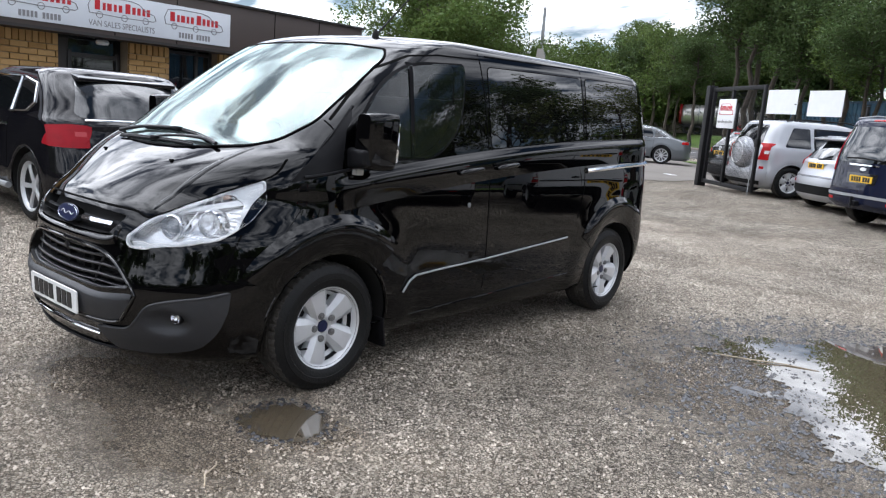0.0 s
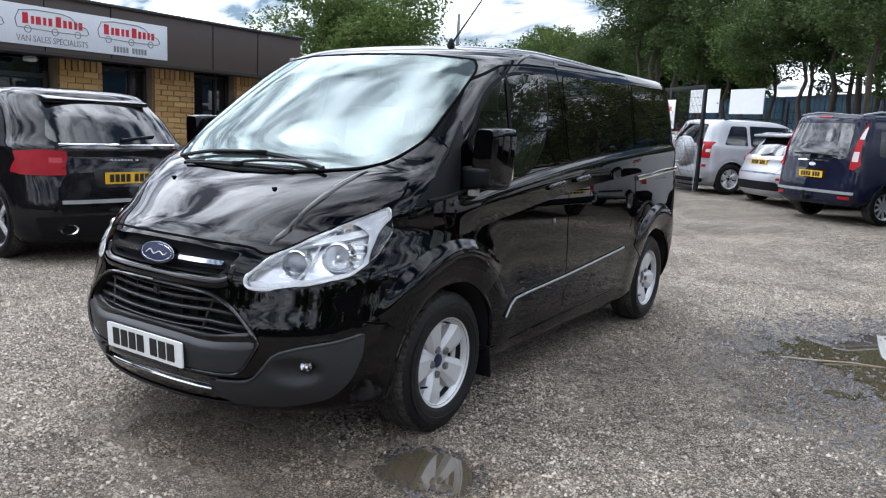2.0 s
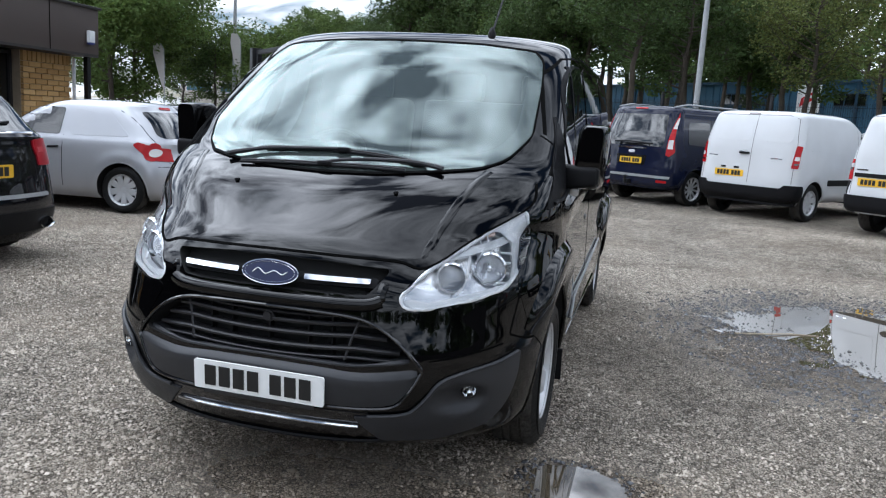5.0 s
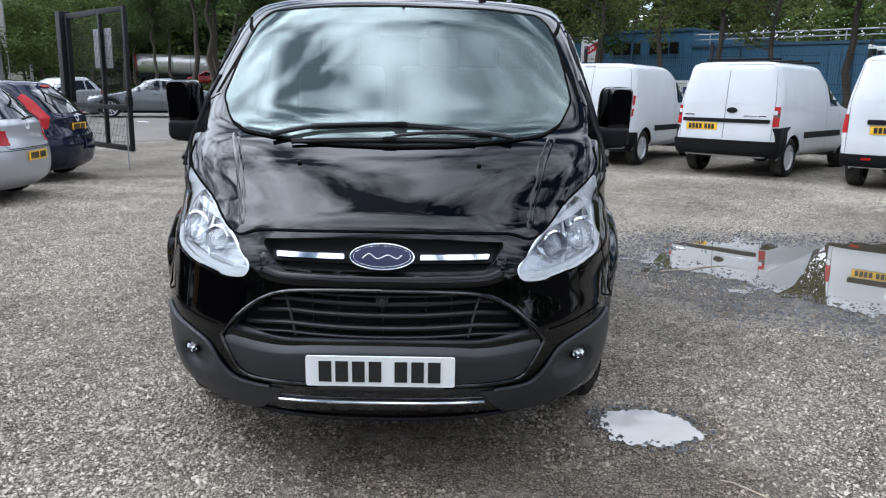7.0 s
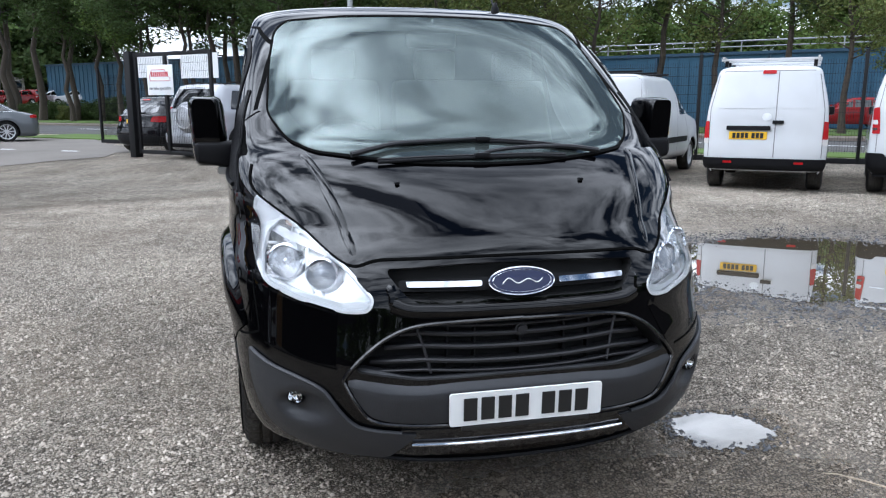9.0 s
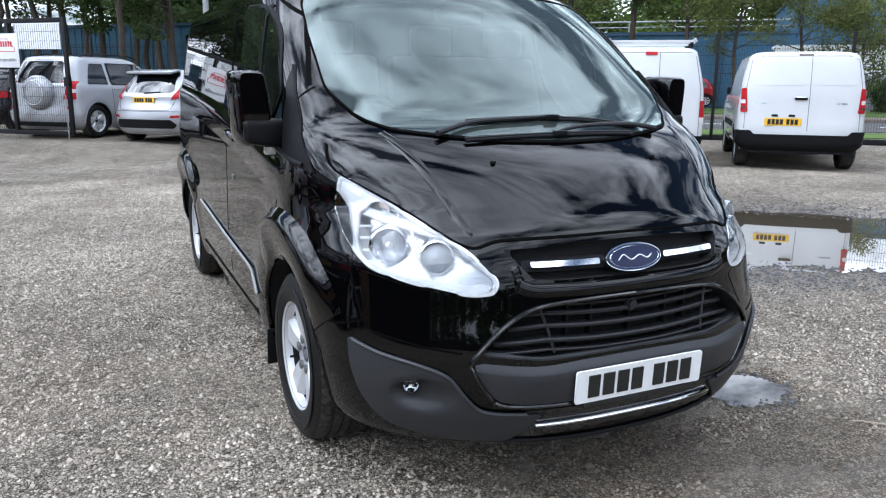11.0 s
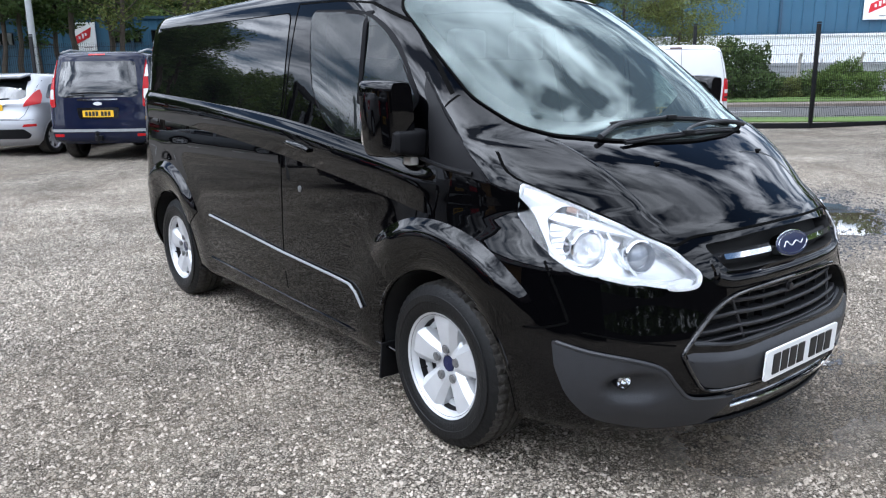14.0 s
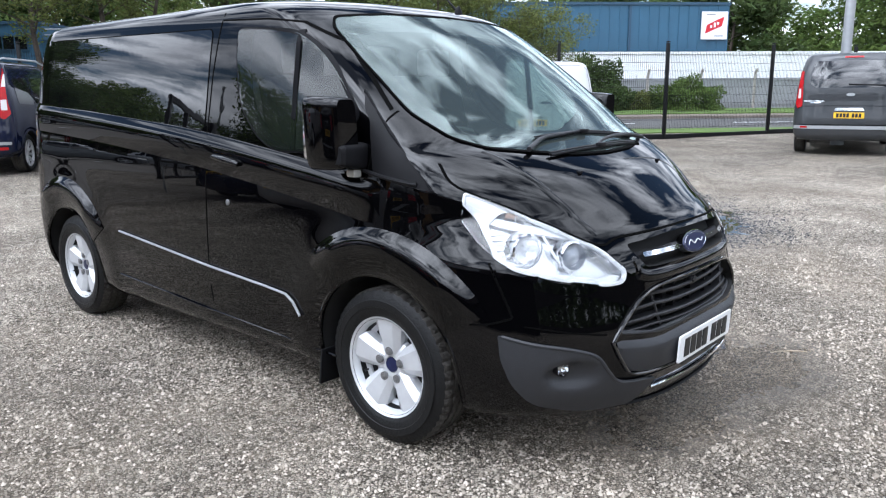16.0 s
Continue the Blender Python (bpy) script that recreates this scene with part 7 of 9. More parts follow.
def nv_van(at):
    wb, hw = 2.725, 0.845
    c = Car("small_van", "white tall van with roof rack and twin rear doors", "van", van_rows(hw, 1.86, wb, 0.85, 0.78, hood=1.0, cowl=(0.05, 1.15), top=(0.8, 1.66), lean=0.12, rake=0.14, sq=3.6, rd=0.24), wb, 0.305, 0.19, "cover", hw, "white_paint", at, group="white vans")
    for a, b in ((-0.68, 0.10), (0.18, 0.66)):
        c.add("B", "door_panel", [(a, 1.22), (b, 1.22), (b - 0.03 * (b > 0.5), 1.62), (a + 0.06 * (a < -0.5), 1.64)], "white_paint", 0.004, 0.012, "pressed blank window panel", 0.06)
        c.line("B", fillet([(a, 1.22), (b, 1.22), (b - 0.03 * (b > 0.5), 1.62), (a + 0.06 * (a < -0.5), 1.64)], 0.06) + [(a + 0.06, 1.22)], 0.010, "seam_white")
    c.line("B", [(0.14, 0.52), (0.14, 1.75)], 0.012, "seam_grey")
    c.line("B", [(-0.77, 0.52), (-0.77, 1.2), (-0.68, 1.70), (-0.6, 1.76), (0.6, 1.76), (0.68, 1.70), (0.77, 1.2), (0.77, 0.52)], 0.009, "seam_grey")
    c.add("B", "bumper", [(-0.82, 0.35), (0.82, 0.35), (0.83, 0.50), (-0.83, 0.50)], "trim", 0.03, 0.05, "black plastic bumper", 0.02)
    for x in (-0.48, 0.48):
        c.add("B", "reflector", [(x - 0.06, 0.43), (x + 0.06, 0.43), (x + 0.06, 0.46), (x - 0.06, 0.46)], "red_lens", 0.035, 0.01, "small red reflector", 0.008)
    c.add("BB", "tail_lamp", [(0.765, 0.78), (0.832, 0.78), (0.838, 1.02), (0.775, 1.04)], "red_lens", 0.014, 0.03, "red tail lamp", 0.02)
    c.add("BB", "lamp_clear", [(0.77, 0.70), (0.828, 0.70), (0.832, 0.785), (0.768, 0.785)], "clear_lens_b", 0.014, 0.03, "", 0.015)
    c.add("B", "plate_bar", [(-0.52, 0.905), (0.08, 0.905), (0.08, 0.97), (-0.52, 0.97)], "trim", 0.03, 0.03, "black bar over the plate", 0.015)
    c.plate(-0.22, 0.83)
    c.add("B", "door_handle", [(0.10, 1.00), (0.25, 1.00), (0.25, 1.05), (0.10, 1.05)], "trim", 0.025, 0.03, "black door handle", 0.01)
    part("maker_mark", c.S.patch("B", [(-0.02 + 0.065 * math.cos(k / 24 * 6.2832), 1.10 + 0.055 * math.sin(k / 24 * 6.2832)) for k in range(24)], 0.006, 0.01, 0.05), M["lamp_white"], c.v, "round silver mark")
    c.add("B", "stop_lamp", [(-0.08, 1.715), (0.10, 1.715), (0.10, 1.765), (-0.08, 1.765)], "red_lens", 0.012, 0.02, "red high stop lamp", 0.012)
    for y in (1.2, 2.0, 2.8, 3.2):
        c.box("rack_bar", (0, y, 1.93), (1.36, 0.055, 0.035), "white_paint", 0.008, "white roof rack bar")
        for s in (1, -1):
            c.box("rack_foot", (s * 0.6, y, 1.88), (0.05, 0.05, 0.10), "trim", 0.008)
    for s in (1, -1):
        c.box("rack_rail", (s * 0.64, 2.2, 1.955), (0.03, 2.3, 0.03), "white_paint", 0.006)
    side_van(c, 1.76, wb, -0.35, 0.46)
    return c


def connect(at):
    wb, hw = 2.66, 0.905
    c = Car("passenger_van", "dark blue passenger van with tinted windows and tow bar", "van", van_rows(hw, 1.84, wb, 0.90, 0.80, hood=1.0, cowl=(0.1, 1.12), top=(0.9, 1.62), lean=0.13, rake=0.16, sq=3.2, rd=0.3), wb, 0.32, 0.215, "ten", hw, "navy_paint", at)
    c.add("B", "rear_window", [(-0.68, 1.12), (-0.60, 1.07), (0.60, 1.07), (0.68, 1.12), (0.62, 1.66), (-0.62, 1.66)], "tint_glass", 0.004, 0.012, "dark tailgate window", 0.06)
    c.add("BB", "tail_lamp", [(0.735, 0.92), (0.80, 0.90), (0.865, 0.98), (0.80, 1.66), (0.755, 1.70), (0.745, 1.30)], "red_lens", 0.012, 0.03, "tall red and white tail lamp", 0.02)
    c.add("BB", "lamp_clear", [(0.755, 1.04), (0.83, 1.04), (0.82, 1.20), (0.755, 1.20)], "clear_lens_b", 0.016, 0.012, "", 0.012)
    c.add("BB", "lamp_clear", [(0.755, 1.40), (0.80, 1.40), (0.79, 1.60), (0.762, 1.60)], "clear_lens_b", 0.016, 0.012, "", 0.008)
    c.add("B", "plate_recess", [(-0.33, 0.72), (0.33, 0.72), (0.36, 0.90), (-0.36, 0.90)], "gloss_trim", 0.003, 0.005, "", 0.03)
    c.plate(0, 0.80)
    c.add("B", "tailgate_strip", [(-0.34, 1.02), (0.34, 1.02), (0.34, 1.045), (-0.34, 1.045)], "chrome", 0.01, 0.02, "", 0.008)
    part("maker_mark", c.S.patch("B", [(0.075 * math.cos(k / 24 * 6.2832), 0.965 + 0.03 * math.sin(k / 24 * 6.2832)) for k in range(24)], 0.008, 0.01, 0.05), M["lamp_white"], c.v, "small oval silver mark")
    c.rod("B", [(-0.44, 1.13), (-0.1, 1.145), (0.44, 1.12)], 0.014, "trim", "rear_wiper", 0.015, "black rear wiper")
    c.add("B", "bumper_strip", [(-0.84, 0.50), (0.84, 0.50), (0.85, 0.545), (-0.85, 0.545)], "galv", 0.015, 0.03, "bright bumper strip", 0.01)
    c.add("B", "bumper_skirt", [(-0.82, 0.30), (0.82, 0.30), (0.84, 0.49), (-0.84, 0.49)], "navy_paint", 0.008, 0.03, "", 0.02)
    for s in (1, -1):
        c.add("B", "reflector", [(s * 0.62, 0.42), (s * 0.80, 0.42), (s * 0.80, 0.465), (s * 0.62, 0.465)], "red_lens", 0.014, 0.01, "small red reflector", 0.01)
    c.box("tow_bracket", (0, wb + 0.82, 0.40), (0.12, 0.14, 0.08), "black_steel", 0.01)
    part("tow_ball", lathe([(0.0005, 0.16), (0.026, 0.15), (0.034, 0.125), (0.026, 0.10), (0.016, 0.09), (0.016, 0.0)], 16, "z"), M["black_steel"], c.v, "tow ball", at=pose(0, wb + 0.90, 0.36))
    c.add("S", "side_window", [(0.45, 1.10), (1.20, 1.09), (1.24, 1.54), (0.95, 1.56), (0.70, 1.42)], "tint_glass", 0.004, 0.01, "tinted side window", 0.05)
    c.add("S", "side_window", [(1.36, 1.09), (2.16, 1.10), (2.14, 1.55), (1.38, 1.55)], "tint_glass", 0.004, 0.01, "tinted side window", 0.05)
    c.add("S", "side_window", [(2.26, 1.10), (2.95, 1.14), (2.88, 1.54), (2.26, 1.55)], "tint_glass", 0.004, 0.01, "tinted side window", 0.05)
    for y in (1.28, 2.21):
        c.line("L", [(y, 0.4), (y, 1.62)])
        c.line("R", [(y, 0.4), (y, 1.62)])
    for s in (1, -1):
        part("roof_rail", tubed([(s * 0.66, 0.9, 1.80), (s * 0.67, 1.3, 1.86), (s * 0.67, 2.8, 1.86), (s * 0.66, 3.15, 1.80)], 0.016, 8), M["galv"], c.v, "silver roof rail")
    c.mirrors(0.45, 1.16, "navy_paint")
    c.add("B", "stop_lamp", [(-0.14, 1.755), (0.14, 1.755), (0.14, 1.775), (-0.14, 1.775)], "red_lens", 0.01, 0.02, "", 0.006)
    return c


def grey_bus(at):
    wb, hw = 2.93, 0.965
    c = Car("passenger_van", "dark grey passenger van with tinted tailgate", "van", van_rows(hw, 1.97, wb, 1.0, 0.95, hood=1.05, cowl=(-0.3, 1.25), top=(0.5, 1.82), lean=0.13, rake=0.16, sq=3.2, rd=0.3), wb, 0.335, 0.215, "ten", hw, "grey_paint", at)
    c.add("B", "rear_window", [(-0.72, 1.38), (-0.62, 1.30), (0.62, 1.30), (0.72, 1.38), (0.66, 1.80), (-0.66, 1.80)], "tint_glass", 0.004, 0.012, "dark tailgate window", 0.06)
    c.add("BB", "tail_lamp", [(0.82, 0.95), (0.90, 0.90), (0.935, 1.0), (0.875, 1.62), (0.84, 1.62)], "red_lens", 0.012, 0.03, "tall narrow red tail lamp", 0.02)
    c.add("BB", "lamp_clear", [(0.855, 1.10), (0.90, 1.10), (0.89, 1.28), (0.86, 1.28)], "clear_lens_b", 0.016, 0.012, "", 0.01)
    c.plate(0, 0.78)
    c.add("B", "plate_bar", [(-0.26, 0.87), (0.26, 0.87), (0.22, 0.92), (-0.22, 0.92)], "chrome", 0.012, 0.02, "bright strip over the plate", 0.012)
    part("maker_mark", c.S.patch("B", [(0.075 * math.cos(k / 24 * 6.2832), 1.17 + 0.03 * math.sin(k / 24 * 6.2832)) for k in range(24)], 0.008, 0.01, 0.05), M["galv"], c.v, "small oval silver mark")
    c.rod("B", [(-0.05, 1.36), (0.62, 1.335)], 0.014, "trim", "rear_wiper", 0.015, "black rear wiper")
    c.line("B", [(-0.86, 0.60), (0.86, 0.60)], 0.012)
    c.line("B", [(-0.86, 0.95), (-0.2, 0.96), (0.2, 0.96), (0.86, 0.95)], 0.010)
    c.add("B", "bumper_top", [(-0.93, 0.52), (0.93, 0.52), (0.93, 0.58), (-0.93, 0.58)], "galv", 0.02, 0.03, "bright bumper tread", 0.01)
    c.add("B", "bumper_skirt", [(-0.90, 0.30), (0.90, 0.30), (0.92, 0.51), (-0.92, 0.51)], "grey_paint", 0.012, 0.03, "", 0.02)
    for s in (1, -1):
        c.add("B", "reflector", [(s * 0.70, 0.535), (s * 0.82, 0.535), (s * 0.82, 0.57), (s * 0.70, 0.57)], "red_lens", 0.024, 0.01, "small red reflector", 0.01)
    for a, b, z in ((-0.80, -0.45, 1.04), (-0.68, -0.50, 1.01)):
        c.add("B", "maker_bar", [(a, z), (b, z), (b, z + 0.016), (a, z + 0.016)], "chrome", 0.005, 0.004, "", 0)
    c.add("B", "stop_lamp", [(-0.16, 1.855), (0.16, 1.855), (0.16, 1.885), (-0.16, 1.885)], "red_lens", 0.01, 0.02, "red high stop lamp", 0.008)
    for a, b in ((0.2, 1.1), (1.25, 2.2), (2.35, 3.3)):
        c.add("S", "side_window", [(a, 1.25), (b, 1.26), (b - 0.03, 1.74), (a + (0.4 if a < 1 else 0.02), 1.74)], "tint_glass", 0.004, 0.01, "tinted side window", 0.05)
    return c


def suv(at):
    wb, hw = 2.64, 0.89
    c = Car("off_roader", "silver off-roader with a covered spare wheel on its tailgate", "car", hatch_rows(hw, 1.69, wb, 0.85, 0.72, belt=1.08, hood=1.0, cowl=0.3, top=0.95, tail=0.05, glass=0.24, sq=3.0, rd=0.34), wb, 0.345, 0.215, "five", hw, "silver_paint", at)
    c.add("B", "rear_window", [(-0.58, 1.12), (0.58, 1.12), (0.50, 1.56), (-0.50, 1.56)], "tint_glass", 0.004, 0.012, "dark rear window", 0.06)
    c.add("BB", "tail_lamp", [(0.72, 0.80), (0.83, 0.80), (0.84, 1.16), (0.74, 1.16)], "red_lens", 0.016, 0.03, "red tail lamp", 0.02)
    c.add("BB", "lamp_clear", [(0.735, 0.93), (0.82, 0.93), (0.82, 1.0), (0.738, 1.0)], "clear_lens_b", 0.02, 0.01, "", 0.01)
    sp = part("spare_wheel_cover", lathe([(0.0005, 0.175), (0.18, 0.17), (0.27, 0.155), (0.325, 0.12), (0.345, 0.07), (0.345, -0.03), (0.30, -0.05)], 48, "y"), M["silver_paint"], c.v, "round silver spare wheel cover", at=pose(-0.05, wb + 0.68, 0.93))
    part("cover_ring", tubed([(0.24 * math.cos(k / 40 * 6.2832), 0.185, 0.24 * math.sin(k / 40 * 6.2832)) for k in range(41)], 0.008, 6), M["lamp_white"], sp)
    c.plate(0.05, 0.50)
    c.add("B", "bumper", [(-0.84, 0.36), (0.84, 0.36), (0.85, 0.56), (-0.85, 0.56)], "silver_paint", 0.03, 0.05, "silver bumper", 0.02)
    c.add("B", "bumper_skirt", [(-0.70, 0.26), (0.70, 0.26), (0.72, 0.34), (-0.72, 0.34)], "trim", 0.012, 0.03, "dark lower skirt", 0.02)
    c.add("BB", "reflector", [(0.68, 0.60), (0.78, 0.60), (0.78, 0.66), (0.68, 0.66)], "red_lens", 0.012, 0.01, "small red reflector", 0.01)
    c.add("S", "window_surround", [(0.52, 1.075), (2.16, 1.085), (2.16, 1.545), (1.0, 1.545)], "trim", 0.003, 0.008, "black window surround", 0.03)
    for a, b in ((0.60, 1.29), (1.35, 2.12), (2.24, 2.84)):
        c.add("S", "side_window", [(a, 1.095), (b, 1.105), (b - (0.20 if a > 2 else 0.01), 1.525), (a + (0.40 if a < 1 else 0.01), 1.525)], "tint_glass", 0.008, 0.01, "tinted side window", 0.04)
    c.add("S", "tail_lamp", [(wb + 0.55, 0.80), (wb + 0.68, 0.80), (wb + 0.68, 1.16), (wb + 0.50, 1.16)], "red_lens", 0.012, 0.02, "red tail lamp", 0.02)
    for y in (1.32, 2.16):
        c.line("L", [(y, 0.45), (y, 1.12)])
        c.line("R", [(y, 0.45), (y, 1.12)])
    for y, z in ((1.22, 0.98), (2.04, 1.0)):
        c.rod("R", [(y - 0.09, z), (y + 0.09, z)], 0.016, "silver_paint", "door_handle", 0.02)
        c.rod("L", [(y - 0.09, z), (y + 0.09, z)], 0.016, "silver_paint", "door_handle", 0.02)
    c.rod("B", [(-0.5, 1.20), (0.1, 1.16)], 0.012, "trim", "rear_wiper", 0.015)
    for s in (1, -1):
        part("roof_rail", tubed([(s * 0.60, 1.0, 1.66), (s * 0.61, 1.3, 1.72), (s * 0.61, 2.5, 1.72), (s * 0.60, 2.75, 1.66)], 0.014, 8), M["trim"], c.v, "dark roof rail")
    c.mirrors(0.55, 1.14, "silver_paint")
    return c


def hatch(at, lacquer, label, hw=0.86, H=1.48, wb=2.49, fo=0.80, ro=0.66, lamp="side", lower="trim", glass=0.44, tail=0.10, spoiler=False, plate_at=(0, 0.78), panel=False, style="seven", doors=3, R=0.30, belt=0.94, ring=False):
    rows = hatch_rows(hw, H, wb, fo, ro, belt=belt, hood=belt - 0.09, cowl=0.42, top=1.15, tail=tail, glass=glass)
    c = Car("hatchback", label, "car", rows, wb, R, R * 0.645, style, hw, lacquer, at)
    gz0, gz1 = belt + 0.06, H - 0.14
    c.add("B", "rear_window", [(-hw + 0.26, gz0 + 0.04), (-hw + 0.34, gz0), (hw - 0.34, gz0), (hw - 0.26, gz0 + 0.04), (hw - 0.34, gz1), (-hw + 0.34, gz1)], "tint_glass", 0.004, 0.012, "dark rear window", 0.05)
    c.line("B", [(-hw + 0.20, gz1), (-hw + 0.16, belt), (-hw + 0.24, 0.72), (-hw + 0.3, 0.66), (hw - 0.3, 0.66), (hw - 0.24, 0.72), (hw - 0.16, belt), (hw - 0.20, gz1)])
    if lamp == "tall":
        c.add("BB", "tail_lamp", [(hw - 0.11, 0.78), (hw - 0.03, 0.80), (hw - 0.13, 1.20), (hw - 0.22, 1.28), (hw - 0.20, 1.0)], "red_lens", 0.012, 0.03, "tall red tail lamp", 0.03)
    elif lamp == "high":
        c.add("BB", "tail_lamp", [(hw - 0.27, 0.865), (hw - 0.05, 0.92), (hw - 0.07, 1.06), (hw - 0.15, 1.17), (hw - 0.19, 1.10)], "red_lens", 0.014, 0.03, "high red tail lamp", 0.015)
        c.add("B", "diffuser", [(-hw + 0.20, 0.31), (hw - 0.20, 0.31), (hw - 0.14, 0.38), (hw - 0.24, 0.48), (-hw + 0.24, 0.48), (-hw + 0.14, 0.38)], "trim", 0.010, 0.02, "black lower diffuser", 0.03)
        c.add("BB", "reflector", [(hw - 0.26, 0.515), (hw - 0.07, 0.525), (hw - 0.07, 0.57), (hw - 0.24, 0.565)], "red_lens", 0.010, 0.01, "slim red reflector", 0.012)
        c.rod("B", [(-0.32, 0.905), (0.32, 0.905)], 0.016, lacquer, "tailgate_grip", 0.012)
        # dark band stands in for the spoiler's shade on the glass
        c.add("B", "window_shade", [(-hw + 0.30, gz1 - 0.02), (hw - 0.30, gz1 - 0.02), (hw - 0.34, gz1 + 0.07), (-hw + 0.34, gz1 + 0.07)], "trim", 0.008, 0.01, "black band painted in as shade under the spoiler", 0.03)
    elif lamp == "wide":
        c.add("BB", "tail_lamp", [(hw - 0.36, 0.80), (hw - 0.03, 0.78), (hw - 0.05, 0.93), (hw - 0.30, 0.92)], "red_lens", 0.012, 0.03, "wide red tail lamp", 0.03)
    else:
        c.add("BB", "tail_lamp", [(hw - 0.20, 0.74), (hw - 0.03, 0.70), (hw - 0.035, 0.86), (hw - 0.12, 0.95), (hw - 0.20, 0.93)], "red_lens", 0.012, 0.03, "almond-shaped red tail lamp", 0.05)
        for m in "LR":
            c.add(m, "tail_lamp", [(wb + 0.40, 0.72), (wb + 0.62, 0.70), (wb + 0.60, 0.86), (wb + 0.22, 0.95), (wb + 0.16, 0.91)], "red_lens", 0.010, 0.03, "almond-shaped red tail lamp", 0.04)
            q = c.S.at(m, wb + 0.42, 0.835)
            part("lamp_eye", c.S.patch(m, disc(wb + 0.42, 0.815, 0.055, 20), 0.016, 0.012, 0.05), M["clear_lens_b"], c.v, "round pale reversing lens")
    c.plate(*plate_at)
    if lower:
        c.add("B", "bumper_skirt", [(-hw + 0.16, 0.24), (hw - 0.16, 0.24), (hw - 0.10, 0.42), (hw - 0.3, 0.46), (-hw + 0.3, 0.46), (-hw + 0.10, 0.42)], lower, 0.006, 0.02, "dark bumper skirt", 0.03)
    c.line("B", [(-hw + 0.02, 0.64), (hw - 0.02, 0.64)])
    c.rod("B", [(-0.02, gz0 - 0.015), (0.34, gz0 + 0.01)], 0.012, "trim", "rear_wiper", 0.015)
    c.add("B", "maker_mark", [(-0.05, belt - 0.07), (0.05, belt - 0.07), (0.05, belt + 0.02), (-0.05, belt + 0.02)], "lamp_white", 0.006, 0.01, "small silver mark", 0.03)
    if spoiler:
        p = c.S.at("B", 0, H - 0.09)
        sp = c.box("spoiler", (0, p.y + 0.04, H - 0.062), (1.10, 0.32, 0.05), lacquer, 0.022, "roof spoiler", rot=pose(0, 0, 0, -10))
        part("spoiler_underside", boxed((0, p.y + 0.05, H - 0.094), (1.06, 0.28, 0.016), 0.006, rot=pose(0, 0, 0, -10)), M["trim"], sp, "black underside")
    c.add("B", "stop_lamp", [(-0.14, H - 0.105), (0.14, H - 0.105), (0.14, H - 0.075), (-0.14, H - 0.075)], "red_lens", 0.01, 0.02, "", 0.01)
    if doors == 3:
        c.add("S", "side_window", [(0.70, belt + 0.05), (1.60, belt + 0.05), (1.62, H - 0.14), (1.18, H - 0.13), (0.98, belt + 0.28)], "tint_glass", 0.004, 0.01, "dark side window", 0.04)
        c.add("S", "side_panel" if panel else "side_window", [(1.74, belt + 0.05), (wb + 0.10, belt + 0.07), (wb - 0.18, H - 0.22), (1.76, H - 0.14)], c.P if panel else "tint_glass", 0.004, 0.01, "blank body-coloured side panel" if panel else "dark side window", 0.06)
        gaps = (1.66,)
    else:
        for a, b in ((0.70, 1.36), (1.44, 2.14), (2.2, wb + 0.08)):
            c.add("S", "side_window", [(a, belt + 0.05), (b, belt + 0.05), (b - (0.22 if a > 2 else 0.01), H - 0.16), (a + (0.40 if a < 1 else 0.01), H - 0.14)], "tint_glass", 0.004, 0.01, "dark side window", 0.04)
        gaps = (1.40, 2.17)
    for y in gaps:
        c.line("L", [(y, 0.32), (y, belt + 0.05)])
        c.line("R", [(y, 0.32), (y, belt + 0.05)])
        for m in "LR":
            c.rod(m, [(y - 0.20, belt - 0.12), (y - 0.05, belt - 0.11)], 0.014, "trim" if panel else lacquer, "door_handle", 0.018)
    if ring:
        for m in "LR":
            c.rod(m, [(0.70, belt + 0.045), (2.2, belt + 0.045), (wb + 0.1, belt + 0.06), (wb - 0.14, H - 0.15), (1.6, H - 0.125), (1.1, H - 0.13), (0.70, belt + 0.05)], 0.009, "chrome", "window_trim", 0.006)
    c.mirrors(0.62, belt + 0.10, lacquer if not panel else "trim")
    return c


